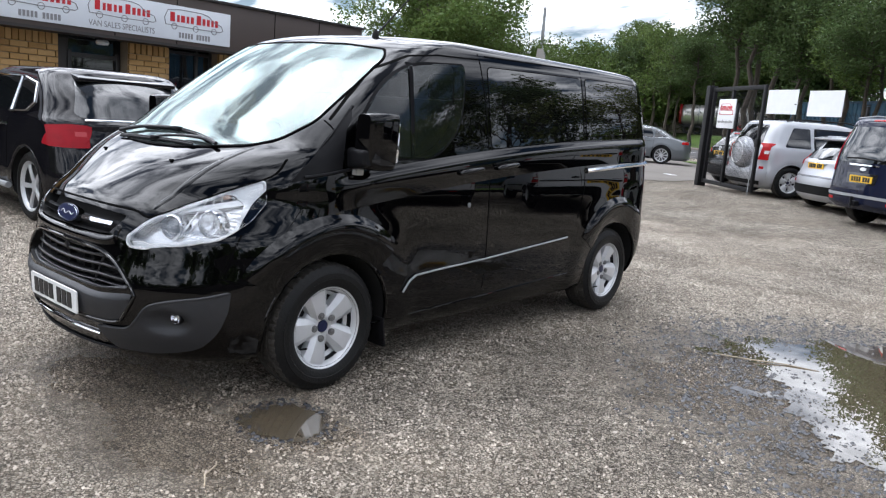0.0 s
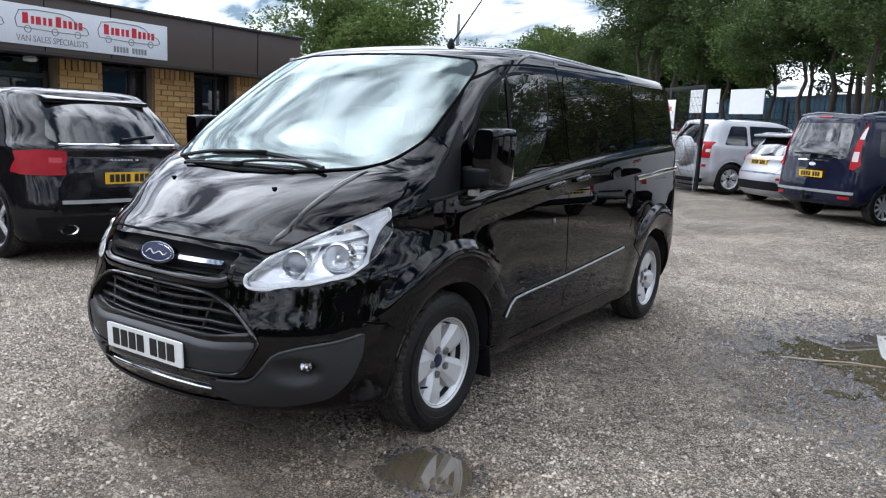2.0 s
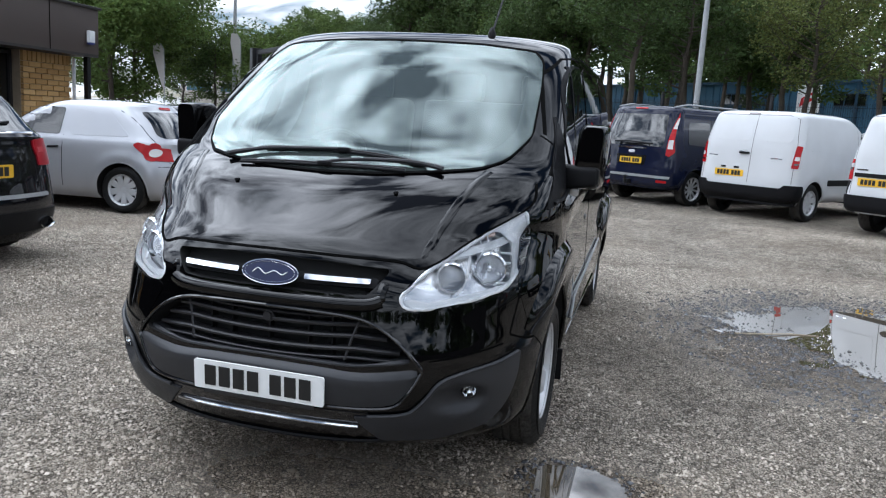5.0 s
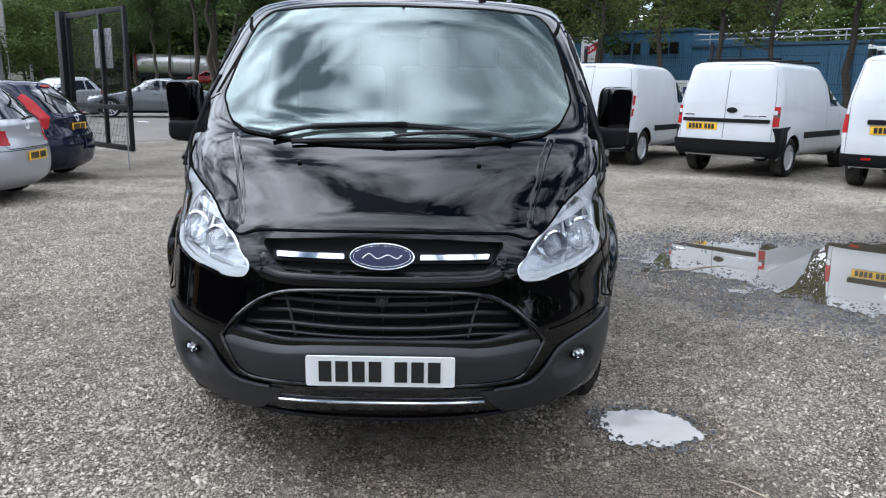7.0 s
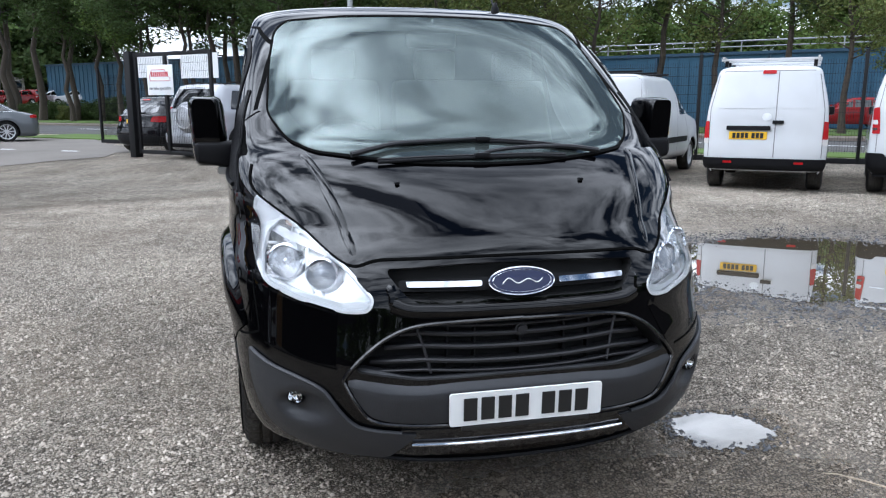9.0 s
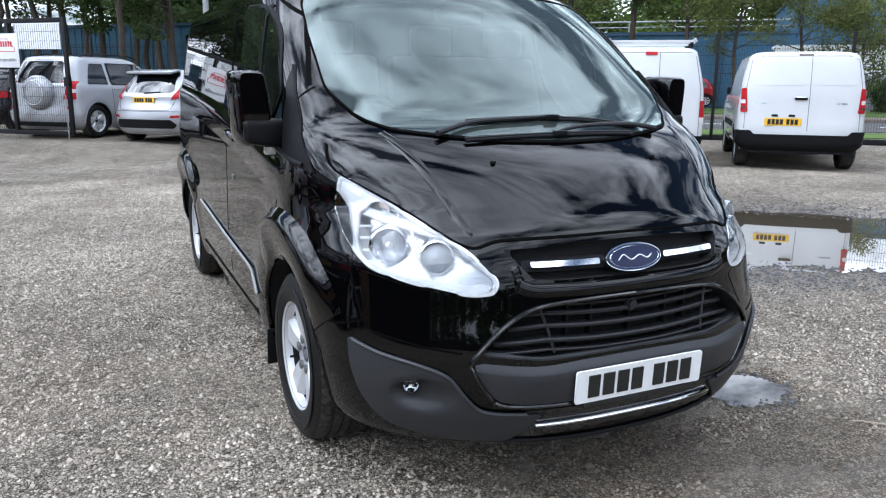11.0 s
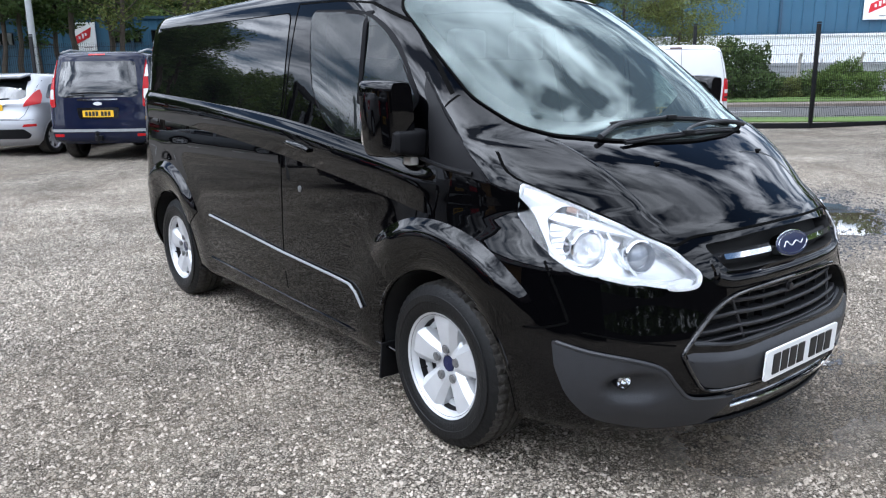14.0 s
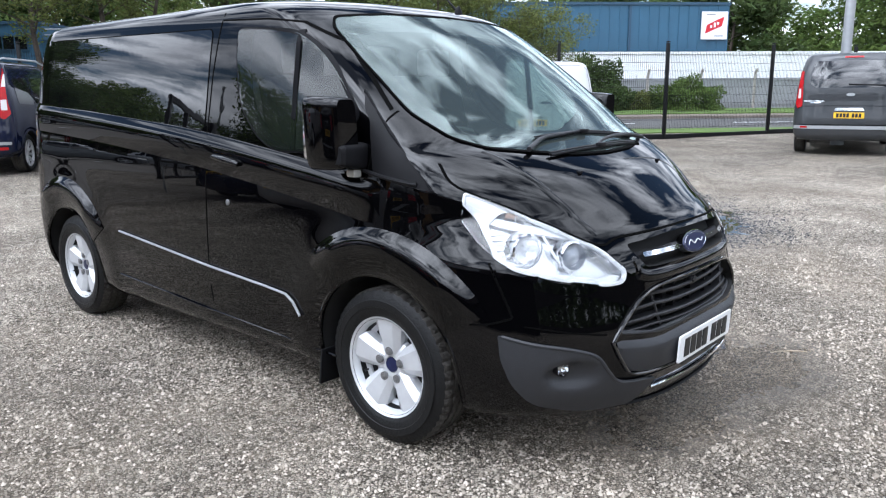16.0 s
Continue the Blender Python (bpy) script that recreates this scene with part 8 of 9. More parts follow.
def big_suv(at):
    wb, hw = 2.855, 0.955
    rows = hatch_rows(hw, 1.665, wb, 0.95, 0.86, belt=1.09, hood=1.01, cowl=0.45, top=1.15, tail=0.10, glass=0.52, sq=2.6, rd=0.46)
    c = Car("sports_utility_car", "black sports utility car with red tail lamps and chrome trim", "car", rows, wb, 0.37, 0.262, "twin", hw, "dark_paint", at)
    c.add("B", "rear_window", [(-0.68, 1.18), (-0.62, 1.135), (0.62, 1.135), (0.68, 1.18), (0.54, 1.55), (-0.54, 1.55)], "tint_glass", 0.004, 0.012, "dark rear window", 0.06)
    p = c.S.at("B", 0, 1.56)
    c.box("spoiler", (0, p.y - 0.07, 1.553), (1.10, 0.26, 0.05), "dark_paint", 0.022, "roof spoiler", rot=pose(0, 0, 0, -12))
    c.add("B", "stop_lamp", [(-0.22, 1.522), (0.22, 1.522), (0.22, 1.534), (-0.22, 1.534)], "smoke", 0.006, 0.01, "", 0.004)
    c.rod("B", [(-0.62, 1.115), (0, 1.118), (0.62, 1.115)], 0.013, "chrome", "chrome_strip", 0.008, "chrome strip below the window")
    c.add("BB", "tail_lamp", [(0.60, 0.845), (0.76, 0.838), (0.92, 0.845), (0.92, 1.055), (0.76, 1.075), (0.60, 1.068)], "deep_red", 0.012, 0.03, "large red tail lamp", 0.012)
    for x in (-1, 1):
        c.line("B", [(x * 0.60, 0.905), (x * 0.90, 0.908)], 0.010, "smoke", "lamp_divider")
        c.line("B", [(x * 0.735, 0.85), (x * 0.735, 1.06)], 0.006, "smoke", "lamp_divider")
        c.add("B", "reversing_lens", [(x * 0.60 + 0.02 * x, 0.955), (x * 0.72, 0.955), (x * 0.72, 1.0), (x * 0.62, 1.0)][::x], "pink_lens", 0.016, 0.01, "paler reversing lens", 0)
    for m in "LR":
        c.add(m, "tail_lamp", [(wb + 0.42, 0.862), (wb + 0.55, 0.850), (wb + 0.74, 0.850), (wb + 0.74, 1.06), (wb + 0.58, 1.055), (wb + 0.49, 1.00), (wb + 0.44, 0.92)], "deep_red", 0.010, 0.03, "large red tail lamp", 0.02)
        c.rod(m, [(0.62, 1.145), (2.3, 1.145), (2.72, 1.17), (2.86, 1.26), (2.78, 1.46), (2.4, 1.52), (1.5, 1.53), (1.05, 1.46), (0.62, 1.145)], 0.011, "chrome", "window_trim", 0.006, "bright window surround")
        for a, b in ((0.72, 1.42), (1.52, 2.26)):
            c.add(m, "side_window", [(a, 1.16), (b, 1.16), (b - 0.01, 1.51), (a + (0.40 if a < 1 else 0.02), 1.50)], "tint_glass", 0.004, 0.01, "dark side window", 0.04)
        c.add(m, "side_window", [(2.36, 1.16), (2.66, 1.18), (2.82, 1.27), (2.75, 1.44), (2.36, 1.50)], "tint_glass", 0.004, 0.01, "dark side window", 0.06)
        c.rod(m, [(2.31, 1.15), (2.31, 1.52)], 0.016, "chrome", "window_pillar", 0.004)
        c.rod(m, [(0.42, 0.34), (wb - 0.45, 0.34)], 0.035, "galv", "side_step", 0.03, "bright side step")
        for y in (1.47, 2.30):
            c.line(m, [(y, 0.42), (y, 1.15)])
        c.rod(m, [(2.02, 0.99), (2.20, 1.0)], 0.016, "chrome", "door_handle", 0.02)
        c.rod(m, [(1.20, 0.99), (1.38, 1.0)], 0.016, "chrome", "door_handle", 0.02)
    c.add("B", "plate_recess", [(-0.34, 0.72), (0.34, 0.72), (0.36, 0.90), (-0.36, 0.90)], "gloss_trim", 0.003, 0.006, "", 0.03)
    c.plate(0, 0.81)
    for a, w in ((-0.16, 0.03), (-0.12, 0.022), (-0.085, 0.02), (-0.05, 0.024), (-0.015, 0.02), (0.018, 0.02), (0.05, 0.022), (0.11, 0.035)):
        c.add("B", "maker_bar", [(a - w / 2, 0.972), (a + w / 2, 0.972), (a + w / 2, 0.99), (a - w / 2, 0.99)], "galv", 0.005, 0.005, "", 0)
    c.add("B", "bumper_tread", [(-0.66, 0.575), (0.66, 0.575), (0.66, 0.61), (-0.66, 0.61)], "galv", 0.02, 0.03, "ribbed bumper tread", 0.01)
    c.add("B", "bumper_skirt", [(-0.80, 0.28), (0.80, 0.28), (0.86, 0.46), (-0.86, 0.46)], "trim", 0.010, 0.02, "dark bumper skirt", 0.03)
    for s in (1, -1):
        q = c.S.at("B", s * 0.64, 0.36)
        part("tailpipe", lathe([(0.040, 0.05), (0.048, 0.06), (0.050, 0.04), (0.050, -0.15), (0.036, -0.15), (0.038, 0.04)], 24, "y"), M["chrome"], c.v, "oval chrome tailpipe", at=Matrix.Translation((s * 0.62, q.y - 0.01, 0.34)) @ Matrix.Diagonal((1.7, 1, 1, 1)))
    c.rod("B", [(0.0, 1.16), (0.40, 1.20)], 0.014, "trim", "rear_wiper", 0.02)
    c.mirrors(0.62, 1.22, "dark_paint")
    return c


def saloon(at):
    wb, hw = 2.92, 0.93
    c = Car("saloon_car", "grey saloon car with bright alloy wheels, waiting on the road", "car", saloon_rows(hw, 1.45, wb, 0.92, 1.05), wb, 0.345, 0.245, "ten", hw, "steel_paint", at)
    for m in "LR":
        for a, b in ((0.98, 1.72), (1.80, 2.56)):
            c.add(m, "side_window", [(a, 1.0), (b, 1.0), (b - (0.10 if a > 1.5 else 0.0), 1.32), (a + (0.44 if a < 1.5 else 0.01), 1.33)], "tint_glass", 0.004, 0.01, "dark side window", 0.03)
        c.add(m, "side_window", [(2.60, 1.0), (3.05, 1.02), (2.62, 1.28)], "tint_glass", 0.004, 0.01, "dark side window", 0.03)
        c.rod(m, [(0.88, 0.985), (2.4, 0.985), (3.15, 1.01), (2.8, 1.25), (2.3, 1.35), (1.6, 1.36), (1.3, 1.28), (0.88, 0.985)], 0.009, "chrome", "window_trim", 0.006)
        for y in (1.76, 2.58):
            c.line(m, [(y, 0.3), (y, 1.0)])
        for y in (1.58, 2.40):
            c.rod(m, [(y - 0.10, 0.86), (y + 0.06, 0.865)], 0.016, "steel_paint", "door_handle", 0.02)
        c.add(m, "tail_lamp", [(wb + 0.72, 0.80), (wb + 0.98, 0.80), (wb + 0.98, 0.90), (wb + 0.72, 0.89)], "red_lens", 0.01, 0.02, "red tail lamp", 0.02)
        c.add(m, "headlamp", [(-0.72, 0.64), (-0.40, 0.70), (-0.34, 0.76), (-0.66, 0.74)], "clear_lens_b", 0.008, 0.02, "slim headlamp", 0.02)
        c.add(m, "side_skirt", [(0.42, 0.20), (wb - 0.42, 0.20), (wb - 0.42, 0.27), (0.42, 0.27)], "trim", 0.012, 0.02, "", 0.02)
    c.add("F", "grille", [(-0.42, 0.40), (0.42, 0.40), (0.48, 0.62), (0.40, 0.72), (-0.40, 0.72), (-0.48, 0.62)], "trim", 0.006, 0.02, "black grille", 0.03)
    c.add("F", "windscreen", [(-0.66, 1.02), (0.66, 1.02), (0.54, 1.34), (-0.54, 1.34)], "tint_glass", 0.004, 0.01, "dark windscreen", 0.05)
    c.mirrors(1.0, 1.04, "steel_paint")
    return c


M["deep_red"] = plain("deep_red_lens", (0.30, 0.006, 0.014), 0.3, vary=0.25, scale=9, spec=0.25)
M["pink_lens"] = plain("pale_red_lens", (0.42, 0.06, 0.07), 0.3, spec=0.25)
M["smoke"] = plain("smoked_lens", (0.05, 0.012, 0.012), 0.15, coat=1.0)
M["seam_grey"] = plain("pale_panel_gap", (0.16, 0.16, 0.16), 0.7)
# greyer white that paints the shade along the pressed panels' edges
M["seam_white"] = plain("pressed_edge_shade", (0.55, 0.56, 0.57), 0.5)

big_suv(parked(-4.76, 1.62, -89, 2.855))
hatch(parked(-5.50, 5.90, -96, 2.51), "silver_paint", "silver three-door hatchback van with blank side panels", hw=0.855, wb=2.51, lamp="almond", lower=None, panel=True, style="cover", plate_at=(0.0, 0.56), R=0.31)
hatch(parked(-5.95, 8.15, -95, 2.49), "navy_paint", "dark blue hatchback with tall red tail lamps", hw=0.84, H=1.47, lamp="tall", lower="navy_paint", plate_at=(0.0, 0.80), style="seven", doors=5)
suv(parked(-1.91, 15.45, 42, 2.64))
hatch(parked(-0.05, 14.0, 44, 2.49), "silver_paint", "silver hatchback with high red tail lamps and spoiler", lower=None, lamp="high", spoiler=True, plate_at=(0.0, 0.86), style="seven", glass=0.40)
connect(parked(1.33, 12.05, 39, 2.66))
berlingo(parked(3.1, 10.75, 36, 2.73), "white panel van with black bumper, parked beside a dark blue one")
combo(parked(5.12, 9.12, 44, 2.72))
nv_van(parked(6.83, 7.15, 39, 2.725))
berlingo(parked(8.64, 5.75, 42, 2.73), "white panel van with black bumper, parked close to the road fence")
grey_bus(parked(14.0, 1.9, 76, 2.93))
hatch(parked(-3.5, 17.9, 42, 2.6), "dark_paint", "black five-door hatchback behind the gate", hw=0.89, H=1.43, wb=2.6, lamp="wide", doors=5, plate_at=(0.0, 0.80), style="ten", ring=True, R=0.32)
saloon(parked(-9.35, 25.9, -111, 2.92))

# ---- trees, street furniture, far buildings ----
def tree_meshes(seed, h, crown, base, spreadr, leaf, n_leaf, size, twigs=26):
    """Trunk with limbs, and a crown of many leaf sprays gathered in uneven clumps."""
    rnd = random.Random(seed)
    bm = bmesh.new()
    lean = Vector((rnd.uniform(-0.05, 0.05), rnd.uniform(-0.05, 0.05), 1))
    top = lean * h * 0.82
    r0 = 0.011 * h + 0.05
    k = 9
    pts = [Vector((0, 0, -0.1)) + (top * i / k) + Vector((rnd.uniform(-1, 1), rnd.uniform(-1, 1), 0)) * 0.015 * h * (i > 0) for i in range(k + 1)]
    tube(bm, pts, [r0 * (1.25 if i == 0 else 1) * (1 - 0.85 * i / k) for i in range(k + 1)], 9)
    clumps = []
    for i in range(twigs):
        t = base + (0.98 - base) * (i / twigs) ** 0.9
        p = pts[0].lerp(top, t)
        a = rnd.uniform(0, 6.2832) + i * 2.4
        rise = rnd.uniform(0.15, 0.7)
        prof = crown * (0.45 + 0.9 * math.sin(math.pi * min(1, (t - base) / (1 - base) * 0.75 + 0.22)))
        ln = prof * rnd.uniform(0.6, 1.05)
        d = Vector((math.cos(a), math.sin(a), rise)).normalized()
        mid = p + d * ln * 0.5 + Vector((0, 0, -0.04 * ln))
        end = p + d * ln + Vector((rnd.uniform(-0.2, 0.2), rnd.uniform(-0.2, 0.2), 0.1 * ln))
        rr = r0 * 0.34 * (1 - t * 0.6)
        tube(bm, [p, mid, end], [rr, rr * 0.6, rr * 0.15], 6)
        for q, f in ((end, 1.0), (mid.lerp(end, 0.4), 0.85), (mid, 0.6)):
            clumps.append((q, ln * rnd.uniform(0.26, 0.46) * f))
        for _ in range(2):
            s = mid.lerp(end, rnd.random())
            e2 = s + Vector((rnd.uniform(-1, 1), rnd.uniform(-1, 1), rnd.uniform(-0.2, 0.8))) * ln * 0.35
            tube(bm, [s, e2], [rr * 0.35, rr * 0.08], 5)
            clumps.append((e2, ln * rnd.uniform(0.16, 0.3)))
    clumps.append((top, crown * 0.35))
    trunk = mesh_of("trunk", bm, M["bark"])
    rng = np.random.default_rng(seed)
    w = np.array([c[1] ** 2 for c in clumps])
    idx = rng.choice(len(clumps), n_leaf, p=w / w.sum())
    cen = np.array([tuple(c[0]) for c in clumps])[idx]
    rad = np.array([c[1] for c in clumps])[idx]
    v = rng.normal(size=(n_leaf, 3))
    v /= np.linalg.norm(v, axis=1)[:, None]
    pos = cen + v * (rad * rng.uniform(0.25, 1.0, n_leaf) ** 0.6)[:, None] * np.array([1.15, 1.15, 0.72]) * spreadr
    leaf_me = leaf_cloud("crown", pos, rng, size, leaf)
    return trunk, leaf_me


def leaf_cloud(name, pos, rng, size, mat, flat=0.0):
    n = len(pos)
    a = rng.normal(size=(n, 3))
    a[:, 2] *= 0.6
    a /= np.linalg.norm(a, axis=1)[:, None]
    b = rng.normal(size=(n, 3))
    b -= (a * b).sum(1)[:, None] * a
    b /= np.linalg.norm(b, axis=1)[:, None]
    s = size * rng.uniform(0.55, 1.25, n)[:, None]
    q = np.empty((n, 4, 3))
    q[:, 0] = pos - a * s
    q[:, 1] = pos + b * s * 0.48
    q[:, 2] = pos + a * s
    q[:, 3] = pos - b * s * 0.48
    me = bpy.data.meshes.new(name)
    me.from_pydata(q.reshape(-1, 3).tolist(), [], np.arange(4 * n).reshape(-1, 4).tolist())
    me.materials.append(mat)
    return me


KINDS = [tree_meshes(11, 11.0, 3.0, 0.27, 1.0, M["leaf"], 11500, 0.13), tree_meshes(12, 12.5, 2.7, 0.36, 1.0, M["leaf_dark"], 11500, 0.13),
         tree_meshes(13, 10.0, 3.3, 0.20, 1.05, M["leaf"], 11500, 0.13), tree_meshes(14, 13.5, 2.2, 0.46, 0.95, M["leaf_dark"], 11500, 0.10),
         tree_meshes(15, 6.2, 2.2, 0.26, 0.95, M["leaf_olive"], 16000, 0.065, 20), tree_meshes(16, 9.5, 2.3, 0.40, 0.85, M["leaf_olive"], 9000, 0.075, 24),
         tree_meshes(17, 11.0, 3.4, 0.16, 1.05, M["leaf"], 7500, 0.23), tree_meshes(18, 11.5, 3.0, 0.14, 1.05, M["leaf_dark"], 7500, 0.25), tree_meshes(19, 10.0, 3.3, 0.20, 1.05, M["leaf"], 34000, 0.108),
         tree_meshes(20, 14.5, 2.5, 0.50, 0.95, M["leaf_dark"], 12500, 0.12, 30), tree_meshes(21, 13.0, 2.9, 0.44, 1.0, M["leaf"], 12500, 0.12, 28)]
TREE_WORDS = ["broad green roadside tree in full leaf", "tall dark green tree in a dense belt", "spreading green tree with a leafy crown", "slender tall tree with a high dark crown", "small olive-green street tree with a thin trunk", "thin open tree with sparse leafy branches", "broad green tree in a distant wood", "dark green tree in a distant wood", "dense rounded green tree behind the showroom", "tall dark pine-like tree with a bare trunk", "tall green tree with a bare lower trunk"]


def tree(x, y, kind, turn, s=1.0, z=0.0):
    t = thing("tree", TREE_WORDS[kind], "tree", "trees", at=pose(x, y, z, 0, 0, turn) @ Matrix.Diagonal((s, s, s * (0.92 + 0.16 * ((turn * 7) % 10) / 10), 1)))
    tr, cr = KINDS[kind]
    part("trunk", tr, None, t)
    part("crown", cr, None, t)
    return t


def shrub_mesh(seed, r, n, leaf, size):
    rng = np.random.default_rng(seed)
    v = rng.normal(size=(n, 3))
    v /= np.linalg.norm(v, axis=1)[:, None]
    v[:, 2] = np.abs(v[:, 2])
    bump = 1 + 0.22 * np.sin(v[:, 0] * 7 + seed) * np.sin(v[:, 1] * 6) + 0.12 * np.sin(v[:, 2] * 11 + seed * 2)
    pos = v * (r * bump * rng.uniform(0.55, 1.0, n) ** 0.5)[:, None] * np.array([1.0, 1.0, 0.95])
    return leaf_cloud("foliage", pos, rng, size, leaf)


SHRUBS = [shrub_mesh(1, 1.0, 12000, M["leaf"], 0.042), shrub_mesh(2, 1.0, 11000, M["leaf_dark"], 0.045), shrub_mesh(3, 1.0, 9000, M["leaf_olive"], 0.045)]


def shrub(x, y, z, kind, s, label, sz=1.0):
    t = thing("shrub", label, "shrub", "shrubs", at=pose(x, y, z, 0, 0, x * 37 % 360) @ Matrix.Diagonal((s, s, s * sz, 1)))
    part("foliage", SHRUBS[kind], None, t)
    part("stems", tubed([(0, 0, -0.05), (0.05, 0.02, 0.4), (0.1, 0.0, 0.7)], [0.06, 0.04, 0.02], 6), M["bark"], t)


def polar(ex, ey, az, r):
    return ex + r * math.sin(radians(az)), ey + r * math.cos(radians(az))


rnd = random.Random(42)
# dense belt beyond the road on the far side of the entrance
for az, r, k, sc in ((-42.6, 42, 8, 0.98), (-40.8, 46, 8, 0.9), (-37.4, 52, 0, 0.55), (-35.4, 50, 1, 0.56), (-33.6, 51, 0, 0.62), (-32.0, 47, 2, 0.72)):
    x, y = polar(3.9, -2.6, az, r)
    tree(x, y, k, az * 31 % 360, sc)
for i in range(34):
    az = -27.2 + i * 1.06 + rnd.uniform(-0.5, 0.5)
    r0 = rnd.uniform(39, 50) if az < -8 else rnd.uniform(36, 41)
    ux, uy = polar(0, 0, az, 1)
    r = (rnd.uniform(31.5, 35.0) + 0.4) / across(ux, uy)
    size = (rnd.uniform(0.46, 0.60) if az < -20 else rnd.uniform(0.72, 0.92)) * r / r0
    tree(2.5 + r * ux, -3 + r * uy, rnd.choice((3, 9, 9, 10)) if az < -6 else rnd.choice((1, 3, 3)), rnd.uniform(0, 360), size, 0.3)
for i in range(9):
    az = -36 + i * 2.4 + rnd.uniform(-1, 1)
    x, y = polar(2.5, -3, az, rnd.uniform(108, 122))
    tree(x, y, rnd.choice((0, 1, 2, 3)), rnd.uniform(0, 360), rnd.uniform(1.5, 1.9) * (0.5 if az < -29 else 0.75))
for i in range(9):
    az = -30 + i * 2.1 + rnd.uniform(-0.7, 0.7)
    x, y = polar(2.5, -3, az, rnd.uniform(100, 108))
    tree(x, y, rnd.choice((6, 7)), rnd.uniform(0, 360), rnd.uniform(0.95, 1.1) if az < -26 else rnd.uniform(1.25, 1.55))
# roadside row in front of the blue shed
for az, r, kind, s in ((2.0, 32, 3, 0.85), (5.0, 34, 1, 0.8), (13.5, 34, 5, 0.95), (17.5, 34, 5, 1.0), (21.5, 34, 5, 1.05), (25, 34, 5, 0.95), (29.5, 35, 3, 0.9), (33.5, 34, 5, 1.0), (37.5, 34, 3, 0.85), (41.5, 33, 5, 0.9), (45, 34, 5, 0.75), (49.0, 35, 5, 0.7), (52.8, 35, 4, 0.8)):
    x, y = polar(-1.0, -3, az, r)
    tree(x, y, kind, az * 53 % 360, s, 0.3)
# wood far behind the shed's end
for i in range(30):
    az = 4 + i * 3.1
    x, y = polar(-3, -2, az, rnd.uniform(66, 82))
    tree(x, y, rnd.choice((6, 6, 7)), rnd.uniform(0, 360), rnd.uniform(1.05, 1.3) if az < 48 else rnd.uniform(0.9, 1.15))
# unseen trees behind the camera's way, packed close to darken the van's reflections
for i in range(42):
    az = 96 + i * 4.25
    x, y = polar(0, -2, az, rnd.uniform(34, 48))
    if x < -9 and -12 < y < 12:
        continue
    tree(x, y, rnd.choice((6, 6, 7)), rnd.uniform(0, 360), rnd.uniform(0.5, 0.8))
for az, r, s, k, sz in ((59.5, 40, 2.15, 1, 1.15), (66.2, 41, 1.7, 0, 1.0), (62.6, 41.5, 1.3, 2, 0.8), (64.2, 41.5, 1.15, 1, 0.7), (30, 34, 0.9, 1, 0.8), (33, 33, 0.8, 2, 0.8), (25, 34, 0.9, 1, 0.9), (38, 33, 0.8, 1, 0.7)):
    x, y = polar(-3.09, -2.23, az, r)
    shrub(x, y, 0.35, k, s, "rounded green shrub before the hoarding" if az > 50 else "low dark shrub under the trees", sz)
for i in range(4):
    x, y = polar(0, -3, -34 + i * 2.3, 37 + rnd.uniform(-1.5, 1.5))
    shrub(x, y, 0.2, 1, rnd.uniform(0.9, 1.6), "low dark shrub under the trees", 0.8)
# hedge along the foot of the bank
for i in range(16):
    p = ACROSS * rnd.uniform(34.6, 36.0) + AXIS * (-66 + i * 2.7)
    shrub(p.x, p.y, 0.38, rnd.choice((1, 1, 2)), rnd.uniform(1.2, 1.8), "dark green hedge shrub under the roadside trees", rnd.uniform(0.75, 1.0))


# unseen wall added behind the camera's way, hiding low sky from reflections
bm = bmesh.new()
ring = [polar(0, -2, 92 + i * 6, 31) for i in range(28)]
prism(bm, ring + [polar(0, -2, 92 + i * 6, 31.2) for i in range(27, -1, -1)], 0, 2.6, "z")
tagged(part("wall_south", bm, M["dark_frame"], smooth=False), "plain dark wall added out of view to darken reflections", "wall", kind="structure")


# -- blue sheds --
def facade_point(n, a):
    p = ACROSS * n + AXIS * a
    return p.x, p.y


def shed(name, n, a0, a1, z1, depth, label, rail=False, z0=0.3):
    ang = math.degrees(math.atan2(AXIS.y, AXIS.x))
    x, y = facade_point(n, (a0 + a1) / 2)
    b = thing(name, label, "building", at=pose(x, y, z0, 0, 0, ang))
    L = a1 - a0
    part("wall", boxed((0, depth / 2, (z1 - z0) / 2), (L, depth, z1 - z0)), M["blue_wall"], b, "blue profiled cladding", smooth=False)
    bm = bmesh.new()
    k = int(L / 0.6)
    for i in range(k + 1):
        box(bm, (-L / 2 + L * i / k, -0.02, (z1 - z0) / 2), (0.07, 0.05, z1 - z0 - 0.04))
    part("cladding_ribs", bm, M["blue_wall"], b, smooth=False)
    part("roof_edge", boxed((0, depth / 2, z1 - z0 + 0.08), (L + 0.2, depth + 0.2, 0.16)), M["blue_trim"], b, smooth=False)
    for i in range(max(1, int(L / 6))):
        part("downpipe", boxed((-L / 2 + 3 + i * 6, -0.09, (z1 - z0) / 2), (0.14, 0.1, z1 - z0 - 0.1)), M["blue_trim"], b, smooth=False)
    if rail:
        part("rail", tubed([(-L / 2, 0.3, z1 - z0 + 0.75), (L / 2, 0.3, z1 - z0 + 0.75)], 0.04, 6), M["galv"], b)
        part("rail", tubed([(-L / 2, 0.3, z1 - z0 + 0.45), (L / 2, 0.3, z1 - z0 + 0.45)], 0.03, 6), M["galv"], b)
        for i in range(int(L / 2.5)):
            part("rail_post", boxed((-L / 2 + 1 + i * 2.5, 0.3, z1 - z0 + 0.45), (0.06, 0.06, 0.6)), M["galv"], b, smooth=False)
    return b


